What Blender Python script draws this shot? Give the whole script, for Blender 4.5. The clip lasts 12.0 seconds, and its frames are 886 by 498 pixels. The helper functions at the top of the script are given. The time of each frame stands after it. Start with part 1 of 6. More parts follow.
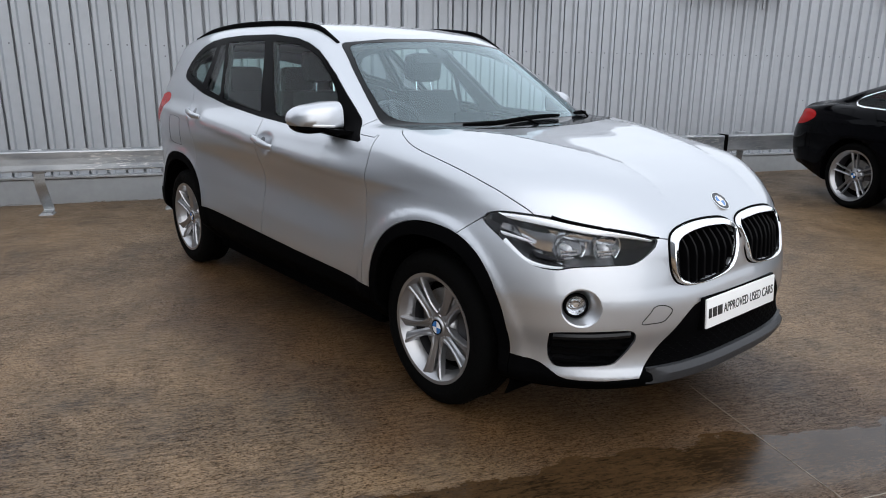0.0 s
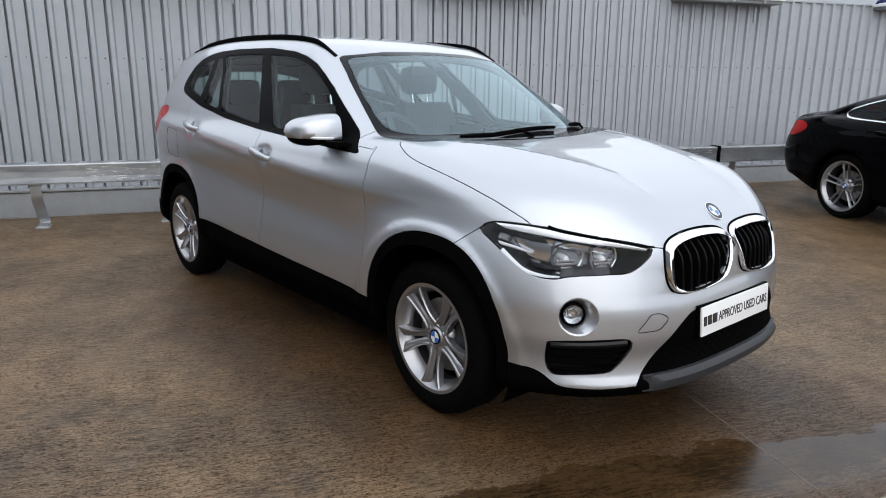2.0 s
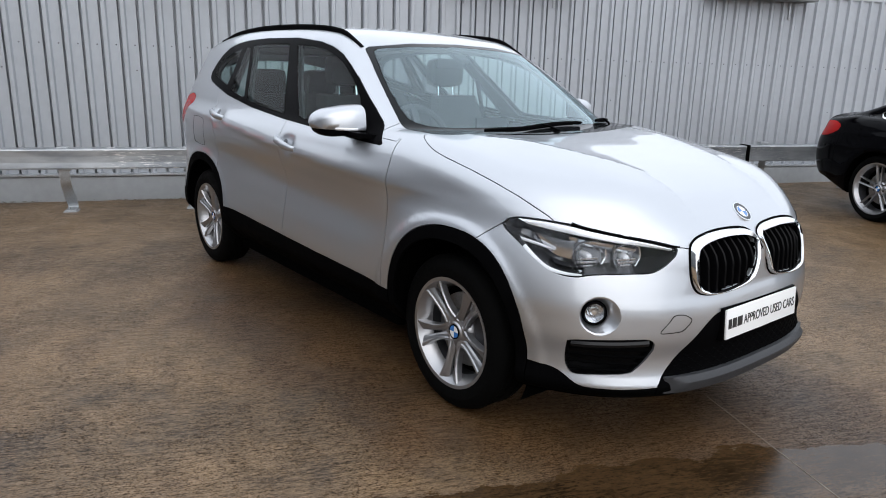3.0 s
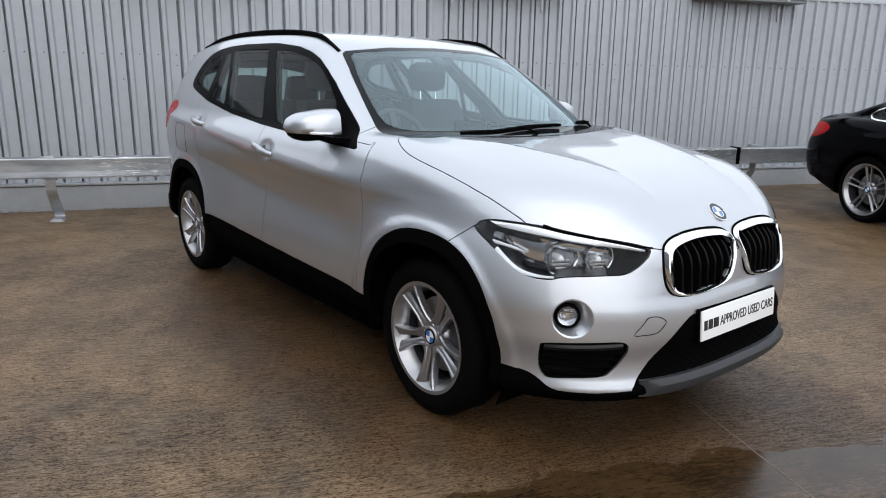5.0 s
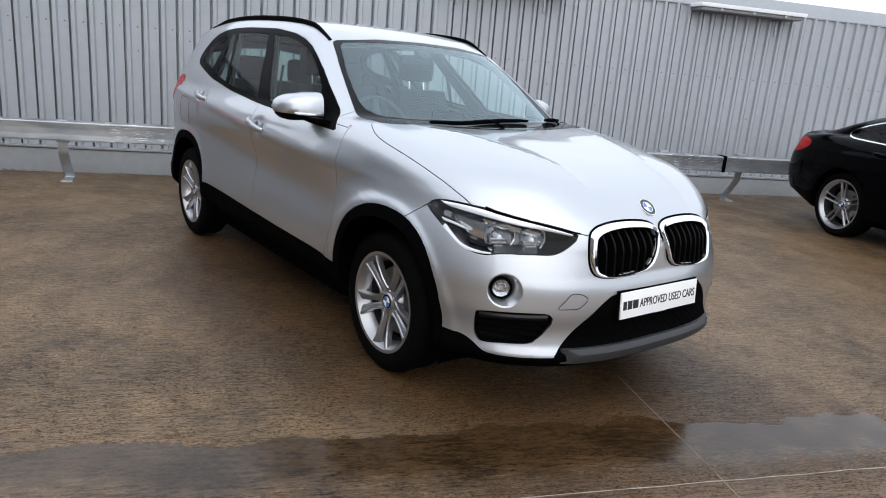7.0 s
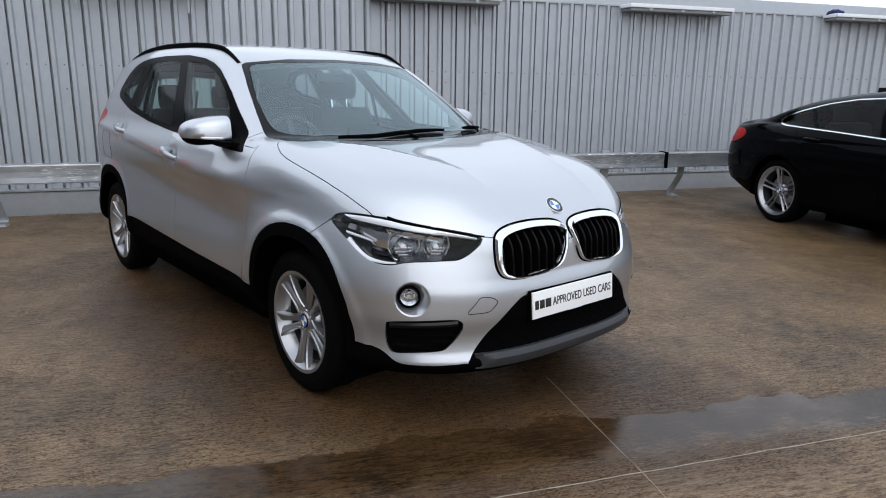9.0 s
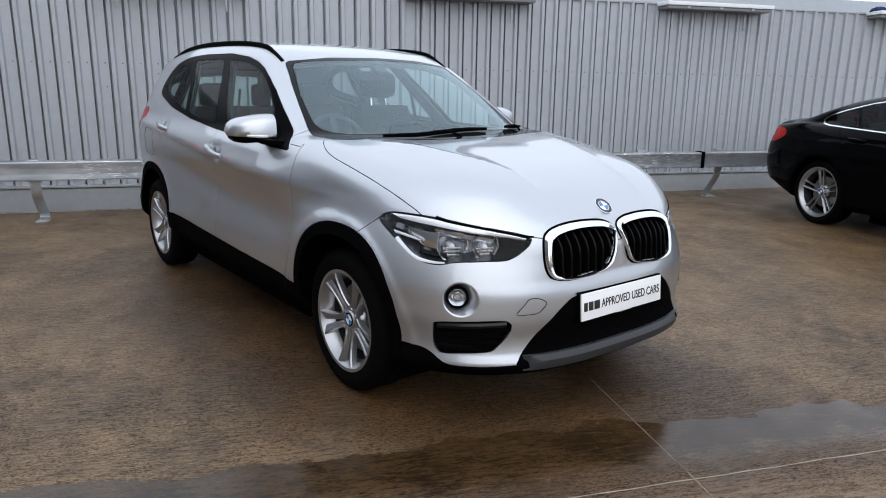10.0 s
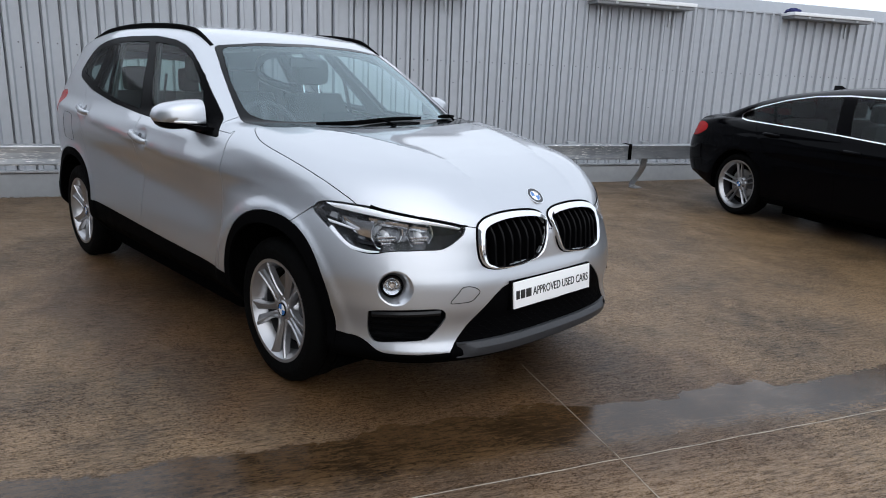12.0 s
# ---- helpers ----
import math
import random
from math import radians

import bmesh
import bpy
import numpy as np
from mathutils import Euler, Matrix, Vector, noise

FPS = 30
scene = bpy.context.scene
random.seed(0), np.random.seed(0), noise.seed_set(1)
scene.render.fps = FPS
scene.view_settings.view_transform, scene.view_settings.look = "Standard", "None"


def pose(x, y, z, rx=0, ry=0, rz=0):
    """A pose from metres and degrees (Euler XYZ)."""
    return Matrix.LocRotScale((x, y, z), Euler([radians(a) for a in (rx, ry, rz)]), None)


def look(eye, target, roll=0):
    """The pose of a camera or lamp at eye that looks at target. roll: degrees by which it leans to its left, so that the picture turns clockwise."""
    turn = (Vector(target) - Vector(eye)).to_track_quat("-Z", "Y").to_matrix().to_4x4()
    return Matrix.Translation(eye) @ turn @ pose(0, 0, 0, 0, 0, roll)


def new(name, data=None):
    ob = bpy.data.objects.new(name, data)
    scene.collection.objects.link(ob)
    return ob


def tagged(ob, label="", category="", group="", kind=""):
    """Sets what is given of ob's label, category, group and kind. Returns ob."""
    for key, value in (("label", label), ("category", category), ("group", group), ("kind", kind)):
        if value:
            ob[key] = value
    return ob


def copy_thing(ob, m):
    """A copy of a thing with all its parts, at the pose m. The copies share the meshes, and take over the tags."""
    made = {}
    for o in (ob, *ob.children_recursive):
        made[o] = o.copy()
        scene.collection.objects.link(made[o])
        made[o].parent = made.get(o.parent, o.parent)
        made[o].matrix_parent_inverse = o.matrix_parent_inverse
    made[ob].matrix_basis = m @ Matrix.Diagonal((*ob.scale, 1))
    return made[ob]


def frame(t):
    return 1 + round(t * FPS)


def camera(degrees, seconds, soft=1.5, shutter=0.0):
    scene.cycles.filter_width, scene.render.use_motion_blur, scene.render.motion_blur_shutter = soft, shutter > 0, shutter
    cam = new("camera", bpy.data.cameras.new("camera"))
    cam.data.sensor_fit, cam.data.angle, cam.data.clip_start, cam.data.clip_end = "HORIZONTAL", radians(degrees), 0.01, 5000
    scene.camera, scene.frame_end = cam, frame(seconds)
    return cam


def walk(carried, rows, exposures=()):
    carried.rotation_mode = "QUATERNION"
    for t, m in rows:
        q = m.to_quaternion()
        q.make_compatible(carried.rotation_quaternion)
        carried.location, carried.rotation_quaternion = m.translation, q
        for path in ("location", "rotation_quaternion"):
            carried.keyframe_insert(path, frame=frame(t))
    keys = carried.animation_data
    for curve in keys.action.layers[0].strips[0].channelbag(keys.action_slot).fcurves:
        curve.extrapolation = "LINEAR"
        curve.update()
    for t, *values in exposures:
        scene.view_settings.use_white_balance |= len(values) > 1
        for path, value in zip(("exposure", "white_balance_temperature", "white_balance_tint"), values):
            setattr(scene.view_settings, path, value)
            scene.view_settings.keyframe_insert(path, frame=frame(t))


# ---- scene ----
cam = camera(65.2, 12.0, soft=1.0)
PATH = [
    (0, (2.043, -2.516, 1.36), (0.566, -1.269, 0.846), 0.8),
    (0.5, (2.027, -2.502, 1.358), (0.496, -1.32, 0.849), 2.2),
    (1, (2.03, -2.534, 1.364), (0.456, -1.404, 0.869), 1.0),
    (1.5, (2.051, -2.543, 1.365), (0.54, -1.323, 0.884), 0.4),
    (2, (2.057, -2.546, 1.36), (0.584, -1.282, 0.88), 0.7),
    (2.5, (2.051, -2.52, 1.358), (0.549, -1.291, 0.872), 1.2),
    (3, (2.044, -2.531, 1.36), (0.534, -1.319, 0.859), 1.7),
    (4.8, (2.053, -2.485, 1.338), (0.589, -1.206, 0.866), 1.2),
    (5, (2.086, -2.437, 1.344), (0.574, -1.221, 0.862), 1.1),
    (5.5, (2.147, -2.4, 1.337), (0.565, -1.28, 0.842), -0.7),
    (6, (2.276, -2.43, 1.342), (0.627, -1.376, 0.926), 1.0),
    (6.5, (2.422, -2.506, 1.365), (0.805, -1.447, 0.85), 4.0),
    (7, (2.484, -2.474, 1.372), (0.964, -1.279, 0.864), 4.9),
    (7.2, (2.514, -2.498, 1.337), (1.008, -1.275, 0.853), 3.4),
    (8.8, (2.657, -2.229, 1.348), (1.153, -0.992, 0.893), 1.0),
    (9, (2.641, -2.25, 1.354), (1.156, -0.992, 0.896), 0.9),
    (9.5, (2.607, -2.28, 1.361), (1.124, -1.016, 0.908), 1.5),
    (10, (2.565, -2.309, 1.354), (1.036, -1.106, 0.89), 1.0),
    (10.5, (2.537, -2.352, 1.352), (1.008, -1.155, 0.874), 1.5),
    (11, (2.564, -2.343, 1.355), (1.116, -1.05, 0.874), 1.9),
    (11.5, (2.57, -2.326, 1.357), (1.162, -0.992, 0.872), 2.6),
    (12, (2.576, -2.322, 1.356), (1.177, -0.978, 0.868), 2.3),
]
walk(cam, [(t, look(eye, target, roll)) for t, eye, target, roll in PATH],
     [(0, 0.15, 6400, 10), (0.5, 0.24, 6400, 10), (1, 0.31, 6400, 10), (2, 0.16, 6400, 10), (3, 0.26, 6400, 10), (5, 0.21, 6400, 10), (6, 0.27, 6400, 10), (6.5, 0.44, 6400, 10), (7, 0.24, 6350, 10), (9, 0.04, 6200, 10), (10, 0.09, 6200, 10), (11, 0.13, 6200, 10), (12, 0.06, 6200, 10)])

# ---------------------------------------------------------------- light
world = bpy.data.worlds.new("overcast sky")
scene.world = world
world.use_nodes = True
wn, wl = world.node_tree.nodes, world.node_tree.links
sky = wn.new("ShaderNodeTexSky")
sky.sky_type = "NISHITA"
sky.sun_disc = False
sky.sun_elevation, sky.sun_rotation = radians(42), radians(117)
sky.air_density, sky.dust_density, sky.ozone_density = 1.0, 6.0, 1.0
# cloud cover: about three times brighter overhead than at the horizon
place = wn.new("ShaderNodeTexCoord")
split = wn.new("ShaderNodeSeparateXYZ")
wl.new(place.outputs["Generated"], split.inputs[0])
rise = wn.new("ShaderNodeMapRange")
rise.inputs[1].default_value, rise.inputs[2].default_value, rise.inputs[3].default_value, rise.inputs[4].default_value = 0.0, 1.0, 0.90, 1.0
wl.new(split.outputs[2], rise.inputs[0])
cloud = wn.new("ShaderNodeVectorMath")
cloud.operation = "SCALE"
cloud.inputs[0].default_value = (12.7, 13.5, 14.7)
wl.new(rise.outputs[0], cloud.inputs["Scale"])
pale = wn.new("ShaderNodeMixRGB")
pale.inputs[0].default_value = 0.88
wl.new(sky.outputs[0], pale.inputs[1])
wl.new(cloud.outputs[0], pale.inputs[2])
wl.new(pale.outputs[0], wn["Background"].inputs[0])
wn["Background"].inputs[1].default_value = 0.10
sun = new("sun", bpy.data.lights.new("sun", "SUN"))
sun.data.energy, sun.data.angle, sun.data.color = 0.8, radians(85), (1.0, 0.98, 0.95)
sun.matrix_world = look((10, -5, 10), (0, 0, 0))

# ---------------------------------------------------------------- materials
def mat(name, color=(0.5, 0.5, 0.5), rough=0.5, metal=0.0, coat=0.0, coat_rough=0.03, vary=0.0, scale=8.0, bump_h=0.0,
        bump_scale=60.0, spec=0.5, emit=None):
    """Principled material with colour variation at two scales and a fine relief, in metres of the object."""
    m = bpy.data.materials.new(name)
    m.use_nodes = True
    n, l = m.node_tree.nodes, m.node_tree.links
    b = n["Principled BSDF"]
    b.inputs["Base Color"].default_value = (*color, 1)
    b.inputs["Roughness"].default_value = rough
    b.inputs["Metallic"].default_value = metal
    b.inputs["Coat Weight"].default_value = coat
    b.inputs["Coat Roughness"].default_value = coat_rough
    b.inputs["Specular IOR Level"].default_value = spec
    if emit:
        b.inputs["Emission Color"].default_value = (*emit[:3], 1)
        b.inputs["Emission Strength"].default_value = emit[3]
    if vary or bump_h:
        co = n.new("ShaderNodeTexCoord")
    if vary:
        big, fine = n.new("ShaderNodeTexNoise"), n.new("ShaderNodeTexNoise")
        big.inputs["Scale"].default_value, fine.inputs["Scale"].default_value = scale, scale * 9
        big.inputs["Detail"].default_value = 4
        l.new(co.outputs["Object"], big.inputs["Vector"])
        l.new(co.outputs["Object"], fine.inputs["Vector"])
        mix = n.new("ShaderNodeMath")
        mix.operation = "ADD"
        l.new(big.outputs[0], mix.inputs[0])
        l.new(fine.outputs[0], mix.inputs[1])
        ramp = n.new("ShaderNodeMapRange")
        ramp.inputs[1].default_value, ramp.inputs[2].default_value = 0.6, 1.4
        ramp.inputs[3].default_value, ramp.inputs[4].default_value = 1 - vary, 1 + vary
        l.new(mix.outputs[0], ramp.inputs[0])
        mul = n.new("ShaderNodeVectorMath")
        mul.operation = "SCALE"
        mul.inputs[0].default_value = color
        l.new(ramp.outputs[0], mul.inputs["Scale"])
        l.new(mul.outputs[0], b.inputs["Base Color"])
        rr = n.new("ShaderNodeMapRange")
        rr.inputs[1].default_value, rr.inputs[2].default_value = 0.6, 1.4
        rr.inputs[3].default_value, rr.inputs[4].default_value = rough * (1 - vary), min(1, rough * (1 + vary))
        l.new(mix.outputs[0], rr.inputs[0])
        l.new(rr.outputs[0], b.inputs["Roughness"])
    if bump_h:
        t, bp = n.new("ShaderNodeTexNoise"), n.new("ShaderNodeBump")
        t.inputs["Scale"].default_value, t.inputs["Detail"].default_value = bump_scale, 3
        bp.inputs["Strength"].default_value, bp.inputs["Distance"].default_value = 0.6, bump_h
        l.new(co.outputs["Object"], t.inputs["Vector"])
        l.new(t.outputs[0], bp.inputs["Height"])
        l.new(bp.outputs[0], b.inputs["Normal"])
    return m


def glass_mat(name, tint, rough=0.0, base=0.06, edge=0.9, sheen=(1, 1, 1)):
    """Thin sheet of glass: tinted see-through with a Fresnel gloss."""
    m = bpy.data.materials.new(name)
    m.use_nodes = True
    n, l = m.node_tree.nodes, m.node_tree.links
    n.remove(n["Principled BSDF"])
    clear, shine, mix, face = (n.new("ShaderNodeBsdfTransparent"), n.new("ShaderNodeBsdfGlossy"), n.new("ShaderNodeMixShader"),
                               n.new("ShaderNodeLayerWeight"))
    clear.inputs[0].default_value = (*tint, 1)
    shine.inputs["Color"].default_value = (*sheen, 1)
    shine.inputs["Roughness"].default_value = rough
    face.inputs[0].default_value = 0.5
    power, scale = n.new("ShaderNodeMath"), n.new("ShaderNodeMath")
    power.operation, power.inputs[1].default_value = "POWER", 5.0
    scale.operation, scale.inputs[1].default_value, scale.inputs[2].default_value = "MULTIPLY_ADD", edge, base
    l.new(face.outputs["Facing"], power.inputs[0])
    l.new(power.outputs[0], scale.inputs[0])
    l.new(scale.outputs[0], mix.inputs[0])
    l.new(clear.outputs[0], mix.inputs[1])
    l.new(shine.outputs[0], mix.inputs[2])
    l.new(mix.outputs[0], n["Material Output"].inputs[0])
    return m


M_SILVER = mat("silver metallic paint", (0.515, 0.532, 0.560), 0.38, 0.90, 1.0, 0.015)
M_SILVER.node_tree.nodes["Principled BSDF"].inputs["Coat IOR"].default_value = 1.65
M_BLACKPAINT = mat("black metallic paint", (0.0012, 0.0012, 0.0018), 0.08, 0.0, spec=0.05)
M_PLASTIC = mat("grained black plastic", (0.0018, 0.0018, 0.002), 0.6, vary=0.25, bump_h=0.0004, bump_scale=200, spec=0.01)
M_GREYPLASTIC = mat("grey skid plate plastic", (0.036, 0.037, 0.040), 0.45, spec=0.3, vary=0.2, bump_h=0.0005, bump_scale=400)
M_GLOSSBLACK = mat("gloss black trim", (0.002, 0.002, 0.0023), 0.22, spec=0.012)
M_CHROME = mat("chrome", (0.86, 0.87, 0.88), 0.09, 1.0)
M_SATIN = mat("satin aluminium", (0.72, 0.73, 0.74), 0.28, 1.0)
M_RUBBER = mat("tyre rubber", (0.0022, 0.0022, 0.0022), 0.85, vary=0.3, bump_h=0.0005, bump_scale=200, spec=0.05)
M_ALLOY = mat("silver alloy wheel lacquer", (0.37, 0.37, 0.38), 0.30, 0.85, 0.5, 0.05)
M_ALLOYDARK = mat("dark wheel barrel", (0.05, 0.05, 0.055), 0.5, 0.5)
M_DISC = mat("brake disc steel", (0.30, 0.29, 0.28), 0.4, 0.9, vary=0.3, scale=20)
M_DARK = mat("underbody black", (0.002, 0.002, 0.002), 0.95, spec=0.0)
M_GLASS = glass_mat("clear green car glass", (0.66, 0.79, 0.77), base=0.018, edge=0.28)
M_SCREEN = glass_mat("windscreen glass", (0.84, 0.94, 0.96), base=0.15, edge=0.8, sheen=(0.80, 0.95, 1.0))
M_FRIT = mat("black glass edge", (0.008, 0.009, 0.010), 0.08, spec=0.12)
M_BARREL = mat("grey wheel barrel", (0.34, 0.34, 0.35), 0.4, 0.7)
M_TINT = glass_mat("dark tinted car glass", (0.42, 0.47, 0.47), base=0.015, edge=0.28)
M_LENS = glass_mat("clear lamp lens", (0.95, 0.96, 0.97), base=0.01, edge=0.5)
M_REDLENS = mat("red lamp lens", (0.36, 0.006, 0.006), 0.25, spec=0.12)
M_PLATE = mat("white plate", (0.88, 0.88, 0.87), 0.3)
M_BLUE = mat("badge blue enamel", (0.03, 0.16, 0.45), 0.2, coat=1.0)
M_WHITE = mat("white enamel", (0.8, 0.8, 0.8), 0.25, coat=1.0)
M_TRIM = mat("dark grey cabin trim", (0.030, 0.032, 0.036), 0.8, vary=0.2, bump_h=0.0005, bump_scale=60)
M_SEAT = mat("black seat cloth", (0.022, 0.022, 0.024), 0.85, vary=0.25, bump_h=0.0008, bump_scale=70)
M_HEAD = mat("pale grey headlining", (0.20, 0.20, 0.195), 0.9, vary=0.1)
M_GALV = mat("galvanised steel", (0.46, 0.48, 0.50), 0.42, 0.75, vary=0.22, scale=9, bump_h=0.0006, bump_scale=40)
M_CLAD = mat("light grey coated steel cladding", (0.385, 0.405, 0.433), 0.42, 0.10, vary=0.06, scale=1.2)
M_KERB = mat("pale painted concrete kerb", (0.33, 0.343, 0.352), 0.7, vary=0.10, scale=1.5, bump_h=0.0006, bump_scale=50)
M_RED = mat("red painted steel", (0.70, 0.042, 0.016), 0.38, vary=0.08, scale=5)
# ---------------------------------------------------------------- shape tools
def curve(*pts):
    """Smooth curve y(x) through (x, y) knots, with straight ends."""
    xs = np.array([p[0] for p in pts], float)
    ys = np.array([p[1] for p in pts], float)
    d = np.diff(ys) / np.diff(xs)
    m = np.concatenate(([d[0]], (d[:-1] + d[1:]) / 2, [d[-1]]))
    flat = np.concatenate(([False], d[:-1] * d[1:] <= 0, [False]))
    m[flat] *= 0.25

    def value(x):
        x = np.clip(np.asarray(x, float), xs[0], xs[-1])
        i = np.clip(np.searchsorted(xs, x) - 1, 0, len(xs) - 2)
        h = xs[i + 1] - xs[i]
        t = (x - xs[i]) / h
        return ((1 + 2 * t) * (1 - t) ** 2 * ys[i] + t * (1 - t) ** 2 * h * m[i]
                + t * t * (3 - 2 * t) * ys[i + 1] + t * t * (t - 1) * h * m[i + 1])
    return value


def smax(a, b, k):
    h = np.maximum(k - np.abs(a - b), 0) / k
    return np.maximum(a, b) + h * h * k / 4


def smin(a, b, k):
    return -smax(-a, -b, k)


def bump(x, c, w):
    return np.exp(-((x - c) / w) ** 2)


# ---------------------------------------------------------------- silver car: outer skin
# x forwards from the front axle, y to the car's left, z up from the ground
X_REAR = -2.67
nose_x = curve((0.14, 0.70), (0.20, 0.755), (0.26, 0.815), (0.34, 0.835), (0.45, 0.842), (0.55, 0.835), (0.62, 0.815),
               (0.70, 0.795), (0.80, 0.775), (0.90, 0.725), (1.0, 0.66))
tail_x = curve((0.2, -3.42), (0.3, -3.52), (0.45, -3.585), (0.62, -3.59), (0.75, -3.56), (0.9, -3.545), (1.05, -3.50),
               (1.2, -3.42), (1.5, -3.3))
side_y = curve((0.14, 0.80), (0.22, 0.835), (0.30, 0.862), (0.38, 0.884), (0.45, 0.887), (0.55, 0.878), (0.64, 0.872),
               (0.72, 0.875), (0.80, 0.887), (0.88, 0.903), (0.93, 0.900), (1.0, 0.880), (1.06, 0.855), (1.15, 0.80))
hood_c = curve((-0.6, 1.092), (-0.4, 1.088), (-0.2, 1.077), (0.0, 1.060), (0.2, 1.036), (0.4, 1.005), (0.55, 0.962),
               (0.66, 0.910), (0.73, 0.866), (0.80, 0.80))
roof_c = curve((-3.4, 1.455), (-3.2, 1.500), (-2.9, 1.548), (-2.5, 1.585), (-2.1, 1.600), (-1.7, 1.592), (-1.4, 1.565),
               (-1.15, 1.518), (-0.9, 1.45))
green_y = curve((0.6, 0.50), (0.84, 0.78), (0.93, 0.858), (1.0, 0.860), (1.05, 0.842), (1.15, 0.800), (1.25, 0.752), (1.35, 0.698), (1.44, 0.652),
                (1.52, 0.608), (1.60, 0.54), (1.66, 0.45))
nose_n = curve((0.2, 2.9), (0.5, 3.0), (0.7, 2.95), (0.82, 2.8), (1.0, 2.8))
screen_x = curve((0.95, -0.09), (1.08, -0.29), (1.2, -0.49), (1.3, -0.665), (1.4, -0.845), (1.5, -1.05), (1.6, -1.30))


crease_z = curve((-3.5, 1.085), (-2.6, 1.030), (-2.0, 0.985), (-1.4, 0.940), (-0.9, 0.905), (-0.4, 0.888), (0.3, 0.885))


def plan_narrow(x):
    """How much the sides pull in towards both ends."""
    return 0.012 * np.clip((x + 1.0) / 1.2, 0, 1) ** 2 + 0.05 * np.clip((-2.4 - x) / 1.1, 0, 1.2) ** 2


def flare(x, z):
    out = 0
    for c in (0.0, X_REAR):
        r = np.hypot(x - c, z - 0.33)
        out = out + (0.010 * bump(r, 0.40, 0.13) + 0.008 / (1 + np.exp((r - 0.478) / 0.007))) * np.clip((z - 0.05) / 0.2, 0, 1)
    return out


def car_skin(p):
    """Below zero inside the silver car, above zero outside, roughly in metres."""
    x, y, z = p[..., 0], np.abs(p[..., 1]), p[..., 2]
    tuck = 0.06 * np.clip((z - 0.55) / 0.4, 0, 1.3) ** 2 * np.clip((x + 0.75) / 1.0, 0, 1.2)
    w = side_y(z) - plan_narrow(x) - tuck + flare(x, z) + 0.034 * bump(z, 0.63, 0.17) * np.exp(-((x - 0.02) / 0.50) ** 4)
    w = w - 0.026 * bump(z, 0.885, 0.095) * np.clip((x + 0.60) / 0.45, 0, 1)
    # crease that climbs along the doors, over an undercut
    crease = crease_z(x)
    fore = np.clip((-0.05 - x) / 0.5, 0, 1)
    w = w + 0.013 * np.where(z > crease, bump(z, crease, 0.060), bump(z, crease, 0.024)) * fore - 0.024 * bump(z, crease - 0.17, 0.115) * np.clip((-0.25 - x) / 0.5, 0, 1)
    for hx, hz in ((-1.33, 0.955), (-2.355, 1.035)):
        dent = np.hypot((x - hx) / 0.075, (z - hz) / 0.048)
        w = w - 0.016 * np.exp(-dent ** 4)
    xf, n_f = -0.10, nose_n(z)
    xr, n_r = -2.75, 3.2
    beak = 0.025 * np.exp(-(y / 0.42) ** 4) * np.clip((z - 0.62) / 0.1, 0, 1) * np.clip((0.89 - z) / 0.06, 0, 1)
    af, ar = nose_x(z) + beak - xf, xr - tail_x(z)
    ux, ur = np.maximum(x - xf, 0) / af, np.maximum(xr - x, 0) / ar
    norm = np.where(x > -1.4, ((ux ** n_f + (y / w) ** n_f) ** (1 / n_f)), ((ur ** n_r + (y / w) ** n_r) ** (1 / n_r)))
    side = (norm - 1) * 0.88
    nose = np.clip((x - 0.22) / 0.2, 0, 1)
    side = side - nose * (0.030 * bump(z, 0.280, 0.050) - 0.008 * bump(z, 0.40, 0.05) + 0.007 * np.where(z > 0.60, bump(z, 0.60, 0.11), bump(z, 0.60, 0.07)))
    side = side + 0.09 * np.clip((0.355 - z) / 0.14, 0, 1.4) * np.clip((-0.15 - x) / 0.2, 0, 1)
    rise = np.clip((x + 0.45) / 0.45, 0, 1) * np.clip((0.74 - x) / 0.30, 0, 1)
    drop = -0.0065 + 0.0961 * np.clip((x + 0.35) / 0.9, 0, 1.1) - 0.0366 * np.clip((x - 0.35) / 0.35, 0, 1) ** 2
    fold = 0.30 + 0.16 * np.clip((0.45 - x) / 0.45, 0, 1.6)
    back = np.clip((x + 0.5) / 0.5, 0, 1)
    top = z - (hood_c(x) + 0.0092 * rise - drop * (y / 0.75) ** 3.28 + 0.014 * bump(y, 0.46, 0.16) * back + 0.008 * np.exp(-np.abs(y - fold) / 0.035) * back)
    lower = smax(side, top * 0.9, 0.10)
    lower = smax(lower, 0.215 + 0.6 * np.clip(-2.98 - x, 0, 0.45) - z, 0.05)
    gy = y - (green_y(z) - 0.10 * np.clip((-2.3 - x) / 1.1, 0, 1.2) ** 2 - 0.06 * np.clip((x + 1.0) / 0.7, 0, 1) ** 2)
    roof = z - (roof_c(x) + 0.004 - 0.024 * (y / 0.6) ** 2.4)
    screen = (x - (screen_x(z) - 0.20 * (y / 0.65) ** 2.3)) * 0.62
    back = ((tail_x(z) + 0.03 + 0.25 * np.clip((y - 0.3) / 0.6, 0, 1) ** 2) - x) * 0.9
    green = smax(smax(gy, roof, 0.045), smax(screen, back, 0.02), 0.03)
    return smin(lower, green, 0.03)


def gradient(field, p, e=0.002):
    g = np.stack([field(p + d) - field(p - d) for d in np.eye(3) * e], -1)
    return g / np.maximum(np.linalg.norm(g, axis=-1, keepdims=True), 1e-9), np.linalg.norm(g, axis=-1) / (2 * e)


